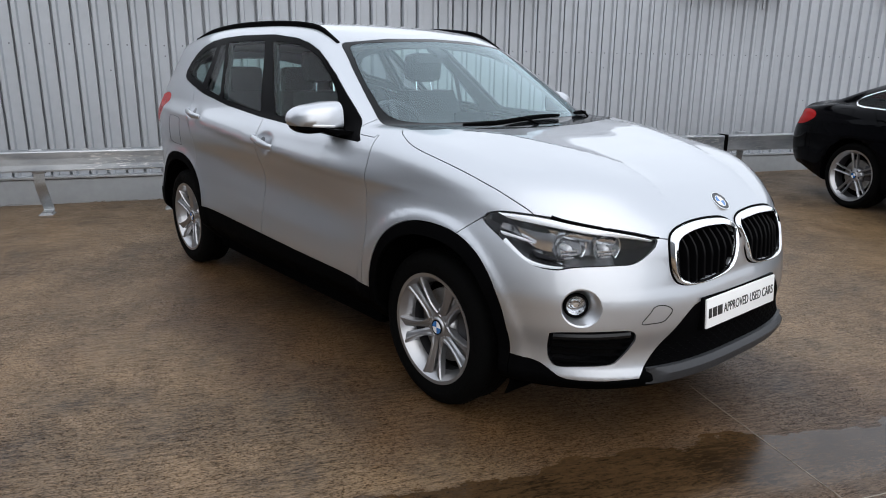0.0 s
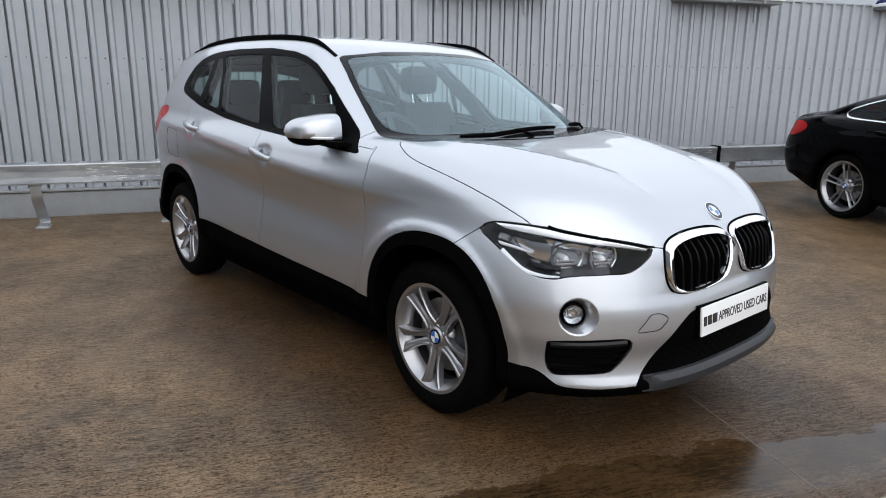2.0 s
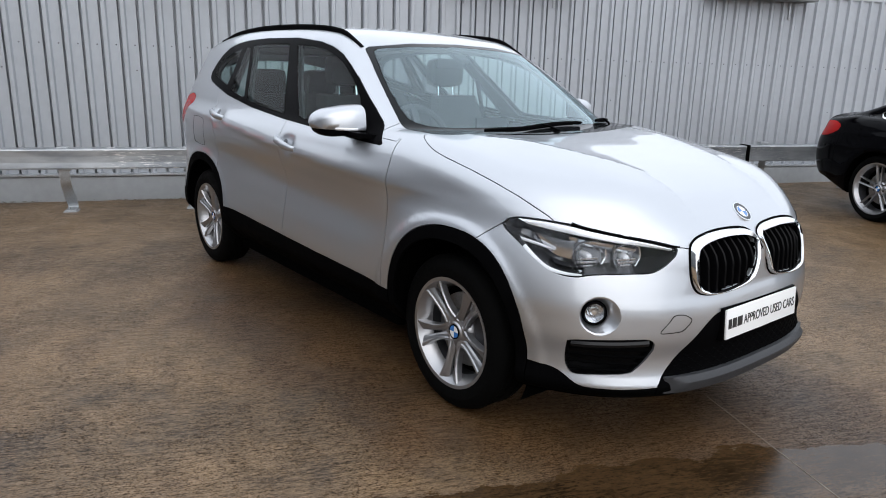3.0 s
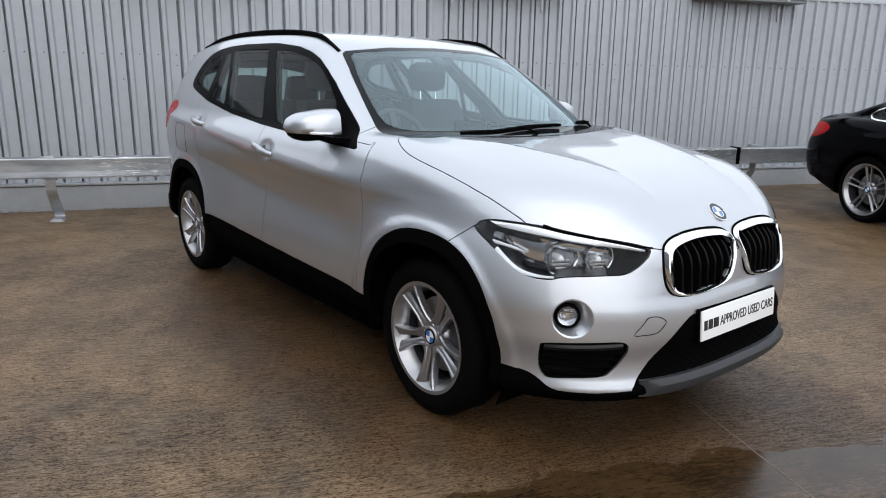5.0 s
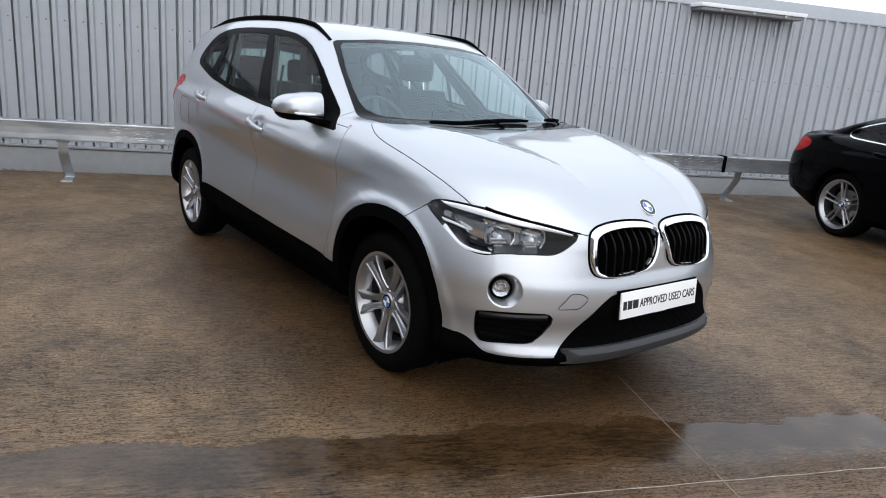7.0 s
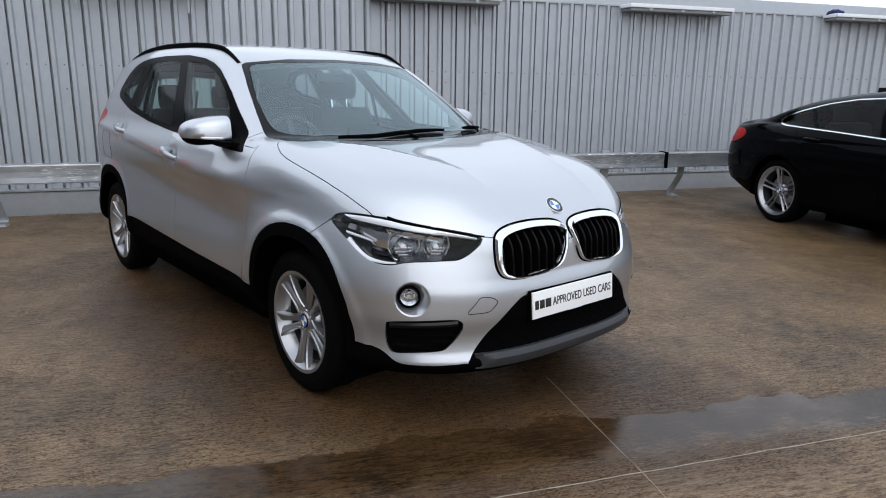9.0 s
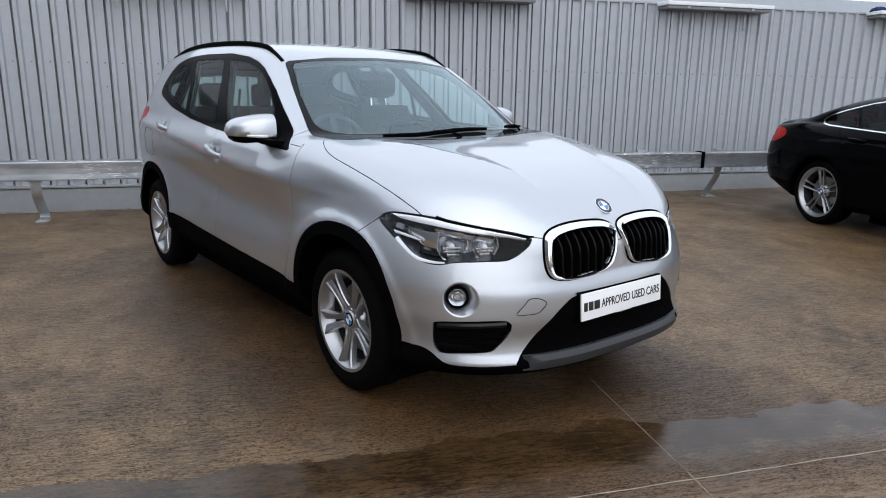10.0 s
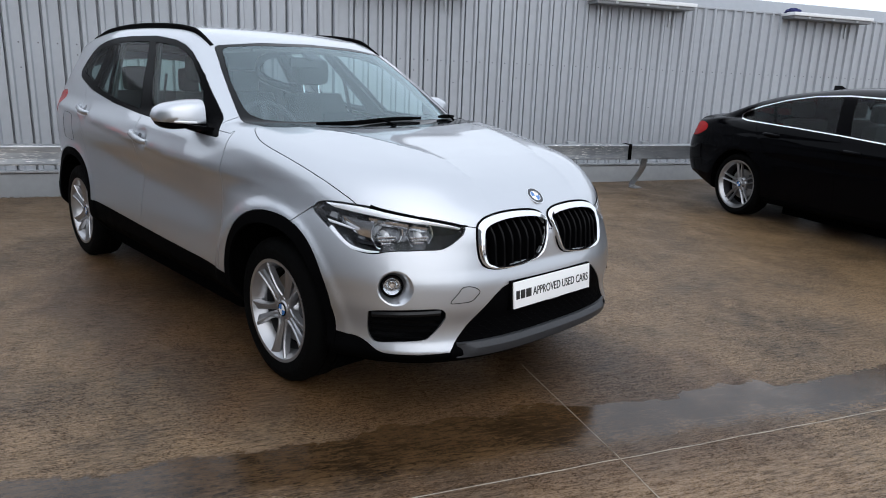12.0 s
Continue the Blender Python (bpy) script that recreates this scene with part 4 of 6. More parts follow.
def build_silver_skin():
    p, quads = surface_net(car_skin, (-3.72, -1.0, 0.06), (1.0, 1.0, 1.72), 0.0215)
    keep = np.ones(len(quads), bool)
    bm = bmesh.new()
    vs = [bm.verts.new(c) for c in p]
    for q in quads[keep]:
        bm.faces.new([vs[i] for i in q])
    big = 9.0

    def gate(value, ok):
        return np.where(ok, value, big)

    def cut_if(fn):
        def value(q):
            v, ok = fn(*sides(q))
            return np.where(ok, v, big)
        return value
    lines = [
        lambda x, y, z, u, f, s, t: (f_hl(u), x > 0.1),
        lambda x, y, z, u, f, s, t: (f_kid(f), x > 0.6),
        lambda x, y, z, u, f, s, t: (np.hypot((u[:, 0] - 0.066) / 0.098, (z - 0.556) / 0.066) - 1, x > 0.4),
        lambda x, y, z, u, f, s, t: (f_duct(u), x > 0.35),
        lambda x, y, z, u, f, s, t: (f_mouth(f), x > 0.5),
        lambda x, y, z, u, f, s, t: (f_trim(s), (y > 0.5) & (x < -0.3)),
        lambda x, y, z, u, f, s, t: (f_gf(s), (y > 0.5) & (x < -0.4)),
        lambda x, y, z, u, f, s, t: (f_gr(s), (y > 0.5) & (x < -0.4)),
        lambda x, y, z, u, f, s, t: (f_gt(s), (y > 0.5) & (x < -0.4)),
        lambda x, y, z, u, f, s, t: (f_gq(s), (y > 0.5) & (x < -0.4)),
        lambda x, y, z, u, f, s, t: (f_hood(t), (z > 0.70) & (x > -0.5)),
        lambda x, y, z, u, f, s, t: (f_screen(f), (x > -1.5) & (x < -0.1) & (z > 1.02)),
        lambda x, y, z, u, f, s, t: (f_scr_in(f), (x > -1.5) & (x < -0.1) & (z > 1.02)),
        lambda x, y, z, u, f, s, t: (arch(x, z, 0.03, 0.352, 0.375), y > 0.45),
        lambda x, y, z, u, f, s, t: (arch(x, z, X_REAR + 0.02, 0.352, 0.375), y > 0.45),
        lambda x, y, z, u, f, s, t: (arch(x, z, 0.03, 0.395, 0.430), y > 0.45),
        lambda x, y, z, u, f, s, t: (arch(x, z, X_REAR + 0.02, 0.405, 0.430), y > 0.45),
        lambda x, y, z, u, f, s, t: (z - 0.25, x > -9),
        lambda x, y, z, u, f, s, t: (x + 0.415 + 0.10 * np.clip(z - 0.95, 0, 1), (y > 0.5) & (z < 1.2) & (x > -0.8)),
        lambda x, y, z, u, f, s, t: (x + 1.44 - 0.02 * bump(z, 0.8, 0.2), (y > 0.5) & (z < 1.2) & (np.abs(x + 1.44) < 0.3)),
        lambda x, y, z, u, f, s, t: (x + 2.385 + 0.55 * np.clip(z - 0.9, 0, 1) + 0.45 * np.clip(0.72 - z, 0, 0.4), (y > 0.5) & (z < 1.3) & (np.abs(x + 2.385) < 0.35)),
        lambda x, y, z, u, f, s, t: (seam(u), (x > 0) & (z > 0.60) & (z < 0.93) & (y > 0.6)),
        lambda x, y, z, u, f, s, t: (z - nose_edge(u[:, 0]), (x > 0.55) & (z > 0.70) & (z < 0.84) & (u[:, 0] < -0.295)),
        lambda x, y, z, u, f, s, t: (u[:, 0] - 0.218, (x > 0.1) & (z > 0.80) & (z < 0.95)),
        lambda x, y, z, u, f, s, t: (x + 0.585, (z > 1.06) & (y > 0.45) & (x > -0.8)),
        lambda x, y, z, u, f, s, t: (x + 3.08, (z > 0.4) & (z < 0.78) & (y > 0.6)),
        lambda x, y, z, u, f, s, t: (z - 0.78 , x < -3.08),
        lambda x, y, z, u, f, s, t: (y - 0.58 - 0.3 * np.clip(z - 1.0, -1, 0), (x < -3.25) & (z > 0.78)),
        lambda x, y, z, u, f, s, t: (np.hypot((z - 1.24) / 0.15, y / 0.56) - 1, (x < -3.2) & (z > 1)),
        lambda x, y, z, u, f, s, t: (np.hypot((x + 3.25) / 0.24, (z - 1.03 - 0.25 * (x + 3.25)) / 0.10) - 1, (y > 0.45) & (x < -2.9)),
    ]
    for fn in lines:
        cut(bm, cut_if(fn))
    cut(bm, valance)
    bm.faces.index_update()
    c = np.array([f.calc_center_median()[:] for f in bm.faces])
    x, y, z, u, f, s, t = sides(c)
    name = np.full(len(c), "body_shell", object)
    on_side = y > 0.5
    green = z > np.where(x > -0.55, 1.03, 1.06)
    gap_f = x + 0.415 + 0.10 * np.clip(z - 0.95, 0, 1)
    gap_b = x + 1.44 - 0.02 * bump(z, 0.8, 0.2)
    gap_r = x + 2.385 + 0.55 * np.clip(z - 0.9, 0, 1) + 0.45 * np.clip(0.72 - z, 0, 0.4)
    name[:] = "body_shell"
    name[(z < 1.2) & (gap_r > 0)] = "rear_door"
    name[(z < 1.2) & (gap_b > 0)] = "front_door"
    name[(gap_f > 0) | (x > -0.585) & (z > 1.06) & (f_trim(s) > 0)] = "wing"
    bumper = (x > 0) & (seam(u) < 0) & (z < 0.9) & (arch(x, z, 0.03, 0.395, 0.43) > 0)
    lamp_top = np.interp(u[:, 0], (-0.30, -0.19, 0.0, 0.27, 0.474, 0.566), (0.786, 0.765, 0.77, 0.78, 0.815, 0.825))
    lamp_top = np.where(u[:, 0] < -0.295, nose_edge(u[:, 0]), lamp_top)
    name[bumper & ((z < lamp_top) | (u[:, 0] > 0.566))] = "front_bumper"
    name[(x < -0.585) & (z > belt(x) + 0.01) & (f_trim(s) > 0)] = "body_shell"
    name[(x < -3.08) & (z < 0.78)] = "rear_bumper"
    name[(x < -3.25) & (z >= 0.78) & (y < 0.58 + 0.3 * np.clip(z - 1.0, -1, 0)) & (z < 1.45)] = "tailgate"
    name[(x < -3.2) & (z > 1) & (np.hypot((z - 1.24) / 0.15, y / 0.56) < 1)] = "rear_window"
    name[(y > 0.45) & (x < -2.9) & (np.hypot((x + 3.25) / 0.24, (z - 1.03 - 0.25 * (x + 3.25)) / 0.10) < 1)] = "tail_light"
    name[(f_hood(t) < 0) & (z > 0.74) & (x > -0.5)] = "bonnet"
    name[(x > 0.1) & (z < 0.95) & (z > lamp_top) & (u[:, 0] < 0.218) & (f_hl(u) > 0)] = "bonnet"
    cowl = (x > -0.585) & (x < -0.1) & (z > 1.02) & (y < 0.7) & (f_hood(t) > 0) & (f_screen(f) > 0)
    name[cowl] = "wing"
    scr = (x > -1.5) & (x < -0.12) & (z > 1.02) & (f_screen(f) < 0) & (f_hood(t) > 0)
    name[scr] = "screen_border"
    name[scr & (f_scr_in(f) < 0)] = "windscreen"
    trim = on_side & (f_trim(s) < 0) & (x < -0.3)
    name[trim] = "window_trim"
    for fn, nm in ((f_gf, "front_side_window"), (f_gr, "rear_side_window"), (f_gt, "fixed_side_window"), (f_gq, "quarter_window")):
        name[trim & (fn(s) < 0)] = nm
    low = valance(c) < 0
    name[low] = "sill_cladding"
    name[low & (x > 0.3)] = "front_valance"
    name[low & (x < -3.0)] = "rear_valance"
    name[(f_mouth(f) < 0) & (x > 0.5)] = "lower_grille"
    name[(f_hl(u) < 0) & (x > 0.1)] = "headlight"
    name[(f_kid(f) < 0) & (x > 0.6)] = ""
    name[(np.hypot((u[:, 0] - 0.066) / 0.098, (z - 0.556) / 0.066) < 1) & (x > 0.4)] = ""
    name[(f_duct(u) < 0) & (x > 0.35)] = ""
    name[z < 0.25] = "underbody"
    for cx, nm, rx in ((0.03, "front_arch_trim", 0.395), (X_REAR + 0.02, "rear_arch_trim", 0.405)):
        ring = (y > 0.45) & (arch(x, z, cx, rx, 0.43) < 0) & (z > 0.25)
        name[ring] = nm
        name[(y > 0.45) & (arch(x, z, cx, 0.352, 0.375) < 0)] = ""
    left = c[:, 1] > 0
    twin = {"rear_door", "front_door", "wing", "window_trim", "front_side_window", "rear_side_window", "fixed_side_window",
            "quarter_window", "front_arch_trim", "rear_arch_trim", "sill_cladding", "headlight", "tail_light", "front_valance"}
    for i, nm in enumerate(name):
        if nm in twin:
            name[i] = nm + ("|l" if left[i] else "|r")
    out = panels(bm, name, car_skin)
    bm.free()
    return out


SKIN_LOOK = {"window_trim": M_GLOSSBLACK, "front_side_window": M_GLASS, "rear_side_window": M_GLASS, "fixed_side_window": M_TINT,
             "quarter_window": M_TINT, "front_arch_trim": M_PLASTIC, "rear_arch_trim": M_PLASTIC, "sill_cladding": M_PLASTIC, "front_valance": M_PLASTIC,
             "rear_valance": M_PLASTIC, "windscreen": M_SCREEN, "screen_border": M_FRIT, "rear_window": M_GLASS, "tail_light": M_REDLENS,
             "headlight": M_LENS, "lower_grille": M_PLASTIC, "underbody": M_DARK}
SKIN_WORDS = {"windscreen": "clear laminated windscreen", "sill_cladding": "black plastic sill cladding", "front_arch_trim": "black plastic wheel arch trim",
              "rear_arch_trim": "black plastic wheel arch trim", "headlight": "clear headlight with chrome reflectors", "tail_light": "red tail light",
              "window_trim": "gloss black window surround", "lower_grille": "black lower grille panel"}
car = thing("car", "silver compact crossover car with black plastic cladding, parked on wet concrete", "car")
skin = {}
for key, me in build_silver_skin().items():
    base = key.split("|")[0]
    ob = part(base, me, SKIN_LOOK.get(base, M_SILVER), car, SKIN_WORDS.get(base, ""), smooth=False)
    skin[key] = ob


blade_out = curve((0.0, 0.046), (0.12, 0.040), (0.26, 0.0335), (0.42, 0.0325), (0.60, 0.037), (0.80, 0.046), (1.0, 0.060))
blade_in = curve((0.0, 0.0005), (0.26, 0.0012), (0.42, 0.004), (0.70, 0.0085), (1.0, 0.0130))


def build_wheel(parent, c, side, radius=0.338, rim=0.232, width=0.225, spokes=5, turn=-90, inner=None, slim=1.0):
    """Tyre with tread blocks, rim with double spokes, hub cap, disc. side: -1 right, 1 left."""
    pivot = bmesh.new()
    w, r = width / 2, radius
    prof = [(rim - 0.006, -w * 0.86), (rim + 0.012, -w * 0.93), (rim + 0.05, -w * 1.0), (r - 0.045, -w * 0.99), (r - 0.018, -w * 0.90), (r - 0.004, -w * 0.76), (r, -w * 0.60),
            (r, -w * 0.33), (r - 0.007, -w * 0.31), (r - 0.007, -w * 0.27), (r, -w * 0.25), (r, w * 0.25), (r - 0.007, w * 0.27), (r - 0.007, w * 0.31), (r, w * 0.33),
            (r, w * 0.60), (r - 0.004, w * 0.76), (r - 0.018, w * 0.90), (r - 0.045, w * 0.99), (rim + 0.05, w), (rim + 0.012, w * 0.93), (rim - 0.006, w * 0.86)]
    tyre = lathe(prof, 72, "y", True, pivot)
    tread = bmesh.new()
    for i in range(90):
        a = 2 * math.pi * i / 90
        for sg in (-1, 1):
            m = Matrix.Rotation(-a, 4, "Y") @ Matrix.Translation((r - 0.006, sg * w * 0.64, 0)) @ Matrix.Rotation(sg * 0.55, 4, "Z")
            box(tread, -0.006, 0.0015, -0.016, 0.016, -0.0048, 0.0048, 0, m)
    wheel = part("wheel", tyre, M_RUBBER, parent, "black rubber tyre on a silver alloy wheel")
    tagged(part("tread", tread, M_RUBBER, wheel), kind="stuff")
    wheel.location = c
    o = side
    barrel = lathe([(rim - 0.012, o * -w * 0.8), (rim - 0.03, o * -w * 0.3), (rim - 0.035, o * w * 0.2), (rim - 0.022, o * w * 0.68)], 64)
    part("barrel", barrel, inner or M_ALLOYDARK, wheel)
    lip = lathe([*([(rim - 0.036, o * w * 0.34)] if slim == 1 else []), (rim - 0.026, o * w * 0.62), (rim - 0.014, o * w * 0.80), (rim - 0.004, o * w * 0.93), (rim + 0.010, o * w * 0.95), (rim + 0.006, o * w * 0.80)], 64)
    part("rim", lip, M_ALLOY, wheel)
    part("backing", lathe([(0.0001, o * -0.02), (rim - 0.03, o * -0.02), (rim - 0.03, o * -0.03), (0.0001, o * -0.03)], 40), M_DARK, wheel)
    part("brake_disc", lathe([(0.06, o * 0.012), (0.155, o * 0.012), (0.155, o * -0.01), (0.06, o * -0.01)], 48, closed=True), M_DISC, wheel)
    cal = boxed(-0.04, 0.045, -0.03, 0.035, -0.075, 0.075, 0.012)
    bmesh.ops.transform(cal, matrix=Matrix.Translation((0.135, o * 0.012, 0.04)), verts=cal.verts)
    part("brake_caliper", cal, M_ALLOYDARK, wheel)
    hub = lathe([(0.0001, o * 0.066), (0.036, o * 0.066), (0.042, o * 0.060), (0.066, o * 0.056), (0.078, o * 0.046), (0.088, o * 0.02)], 40)
    part("hub", hub, M_ALLOY, wheel)
    for k in range(spokes):
        a = radians(turn) + 2 * math.pi * k / spokes
        bm = bmesh.new()
        for lean in (-1, 1):
            rows = []
            for t in (0.0, 0.12, 0.26, 0.42, 0.58, 0.75, 0.90, 1.0):
                rr = 0.030 + t * (rim - 0.016 - 0.030)
                outer, inner_e = blade_out(t) * slim, blade_in(t) * slim
                if slim < 1:
                    outer, inner_e = 0.0235 + 0.013 * t, 0.0100 + 0.011 * t
                wd = outer - inner_e
                y = o * (0.062 + 0.032 * t)
                sec = ((outer + 0.003, 0.034 - 0.006 * t), (outer, 0.006), (outer - 0.0035, 0.0), (outer - 0.30 * wd, 0.0015), (outer - 0.42 * wd, 0.006), (inner_e + 0.25 * wd, 0.008 + 0.004 * t),
                       (inner_e, 0.013 + 0.006 * t), (inner_e, 0.034 - 0.006 * t))
                rows.append([bm.verts.new((rr, y - o * dp, lean * zz)) for zz, dp in sec])
            k8 = len(rows[0])
            for ra, rb in zip(rows, rows[1:]):
                for i in range(k8):
                    bm.faces.new((ra[i], ra[(i + 1) % k8], rb[(i + 1) % k8], rb[i]))
            bm.faces.new(rows[0])
            bm.faces.new(rows[-1][::-1])
        bmesh.ops.recalc_face_normals(bm, faces=bm.faces)
        bmesh.ops.transform(bm, matrix=Matrix.Rotation(-a, 4, "Y"), verts=bm.verts)
        part("spoke", bm, M_ALLOY, wheel, smooth=False)
        # dark disc for each bolt hole, the hole's shade put into its colour
        bolt = lathe([(0.0001, o * 0.0585), (0.010, o * 0.0585), (0.0115, o * 0.057), (0.0115, o * 0.03)], 14)
        b2 = a + math.pi / spokes
        bmesh.ops.translate(bolt, vec=(0.055 * math.cos(b2), 0, 0.055 * math.sin(b2)), verts=bolt.verts)
        part("wheel_bolt", bolt, M_ALLOYDARK, wheel)
    part("cap_ring", lathe([(0.026, o * 0.066), (0.0265, o * 0.069), (0.031, o * 0.069), (0.031, o * 0.066)], 28, closed=True), M_GLOSSBLACK, wheel)
    for k in range(4):
        bm = bmesh.new()
        ctr = bm.verts.new((0, o * 0.0685, 0))
        rim_v = [bm.verts.new((0.026 * math.cos(k * math.pi / 2 + j * math.pi / 16), o * 0.0685, 0.026 * math.sin(k * math.pi / 2 + j * math.pi / 16))) for j in range(9)]
        for a, b in zip(rim_v, rim_v[1:]):
            bm.faces.new((ctr, a, b))
        bmesh.ops.recalc_face_normals(bm, faces=bm.faces)
        bmesh.ops.solidify(bm, geom=list(bm.faces), thickness=0.001)
        part("cap_quarter", bm, M_BLUE if k % 2 else M_WHITE, wheel)
    return wheel


for x in (0.0, X_REAR):
    for sg in (-1, 1):
        build_wheel(car, (x, sg * 0.752, 0.322), sg, 0.322, 0.222, 0.205, turn=-90 if x == 0 else -70)


# ---------------------------------------------------------------- silver car: fittings
def march(start, way, field=None, far=2.5):
    """First place on the skin along a ray."""
    field = field or car_skin
    o, w = np.array(start, float), np.array(way, float)
    w = w / np.linalg.norm(w)
    t = np.linspace(0, far, 400)
    v = field(o + t[:, None] * w)
    i = int(np.argmax(v < 0))
    if v[i] >= 0:
        i = int(np.argmin(v))
        return o + t[i] * w
    a, b = t[max(i - 1, 0)], t[i]
    for _ in range(18):
        m = (a + b) / 2
        if field(o + m * w) < 0:
            b = m
        else:
            a = m
    return o + b * w


def front_at(y, z, d=0.0):
    """Place on the nose seen from ahead, d metres under the skin."""
    p = march((1.5, y, z), (-1, 0, 0))
    return p - d * gradient(car_skin, p[None])[0][0]


def corner_at(u, z, side, d=0.0):
    """Place on the front corner, u = |y| - x."""
    m = (u + 0.1) / 2
    p = march((1.7 - u / 2, side * (1.7 + u / 2), z), (-1, -side, 0))
    return p - d * gradient(car_skin, p[None])[0][0]


def flank_at(x, z, side, d=0.0):
    p = march((x, side * 1.6, z), (0, -side, 0))
    return p - d * gradient(car_skin, p[None])[0][0]


def above_at(x, y, d=0.0):
    p = march((x, y, 2.2), (0, 0, -1))
    return p - d * gradient(car_skin, p[None])[0][0]


def grid_mesh(rows, closed=False):
    bm = bmesh.new()
    vs = [[bm.verts.new(p) for p in r] for r in rows]
    for a, b in zip(vs, vs[1:]):
        n = len(a)
        for i in range(n if closed else n - 1):
            j = (i + 1) % n
            bm.faces.new((a[i], a[j], b[j], b[i]))
    return bm


def offset_copy(ob, name, d, material, parent, label=""):
    """An inner lining: the same panel, d metres further in."""
    me = ob.data.copy()
    n = len(me.vertices)
    co = np.zeros(n * 3, np.float32)
    me.vertices.foreach_get("co", co)
    p = co.reshape(-1, 3).astype(float)
    p = p - d * gradient(car_skin, p)[0]
    me.vertices.foreach_set("co", p.astype(np.float32).ravel())
    return part(name, me, material, parent, label, smooth=False)


M_BEZEL = mat("silvered lamp reflector", (0.72, 0.73, 0.75), 0.16, 1.0)
M_TRAY = mat("grey silvered lamp tray", (0.10, 0.103, 0.11), 0.22, 0.8)
M_SMOKE = mat("smoked black lamp bezel", (0.006, 0.006, 0.008), 0.30, spec=0.12)
M_BULB = mat("frosted lamp glass", (0.75, 0.76, 0.78), 0.2, coat=1.0)
M_STRIP = mat("white silvered light strip", (0.92, 0.93, 0.95), 0.3, 0.3, coat=0.5)
M_DUCTLIP = mat("glossy black duct lip", (0.004, 0.004, 0.0045), 0.25, spec=0.35)
M_BAR = mat("glossy black grille bar", (0.0025, 0.0025, 0.003), 0.28, spec=0.10)
M_MESH = mat("black grille plastic", (0.0028, 0.0028, 0.0032), 0.35, spec=0.10)

# kidney grilles: a chrome band with a broad upper and outer face, standing proud of the nose
edge_in = np.roll(KIDNEY, -1, 0) - np.roll(KIDNEY, 1, 0)
edge_in = np.stack([-edge_in[:, 1], edge_in[:, 0]], 1) / np.linalg.norm(edge_in, axis=1, keepdims=True)
if ((KIDNEY.mean(0) - KIDNEY) * edge_in).sum() < 0:
    edge_in = -edge_in
face_w = 0.009 + 0.012 * np.clip(-edge_in[:, 1], 0, 1) + 0.012 * np.clip(-edge_in[:, 0], 0, 1)
f_kid_in = poly_dist(KIDNEY + edge_in * face_w[:, None])
for sg in (-1, 1):
    rows = []
    for inset, lift in ((-0.001, -0.006), (0.0, 0.012), (0.0025, 0.0185), (0.006, 0.0195), (None, 0.0125), (None, 0.006), (None, -0.030)):
        w = face_w if inset is None else np.full(len(KIDNEY), inset)
        ring = np.array([front_at(sg * a, b) for a, b in KIDNEY + edge_in * w[:, None]])
        for _ in range(6):
            ring[:, 0] = (np.roll(ring[:, 0], 1) + 2 * ring[:, 0] + np.roll(ring[:, 0], -1)) / 4
        rows.append([q + np.array((lift, 0, 0)) for q in ring])
    bm = grid_mesh(rows, True)
    bmesh.ops.recalc_face_normals(bm, faces=bm.faces)
    frame_ob = part("grille_frame", bm, M_CHROME, car, "chrome kidney grille surround")
    # black ring added in place of the dark gap between chrome and bonnet
    part("frame_gasket", sweep([q + np.array((0.005, 0, 0)) for q in np.array(rows[0]) + np.stack([np.zeros(len(KIDNEY)), -0.0025 * sg * edge_in[:, 0], -0.0025 * edge_in[:, 1]], 1)],
                               0.0034, 6, True, up=(1, 0, 0)), M_PLASTIC, frame_ob)
    pocket = grid_mesh([[q - np.array((d, 0, 0)) for q in rows[-1]] for d in (-0.03, 0.03, 0.07)], True)
    pocket.faces.new([v for v in pocket.verts][-len(KIDNEY):])
    bmesh.ops.recalc_face_normals(pocket, faces=pocket.faces)
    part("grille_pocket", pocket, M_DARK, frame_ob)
    for y in [0.058 + 0.0435 * i for i in range(8)]:
        inside = [z for z in np.arange(0.60, 0.83, 0.002) if f_kid_in(np.array([[y, z]]))[0] < 0.001]
        if len(inside) < 10:
            continue
        bars = []
        for z in np.linspace(inside[0], inside[-1], 11):
            t = (z - inside[0]) / (inside[-1] - inside[0])
            c = front_at(sg * y, z) + np.array((0.004 - 0.020 * max(0.0, t - 0.72) / 0.28, 0, 0))
            bars.append([c + np.array(v) for v in ((-0.07, -0.003, 0), (-0.020, -0.0070, 0), (-0.006, -0.0045, 0), (-0.002, 0, 0), (-0.006, 0.0045, 0), (-0.020, 0.0070, 0), (-0.07, 0.003, 0))])
        bm = grid_mesh(bars, True)
        bmesh.ops.recalc_face_normals(bm, faces=bm.faces)
        part("grille_bar", bm, M_BAR, frame_ob)

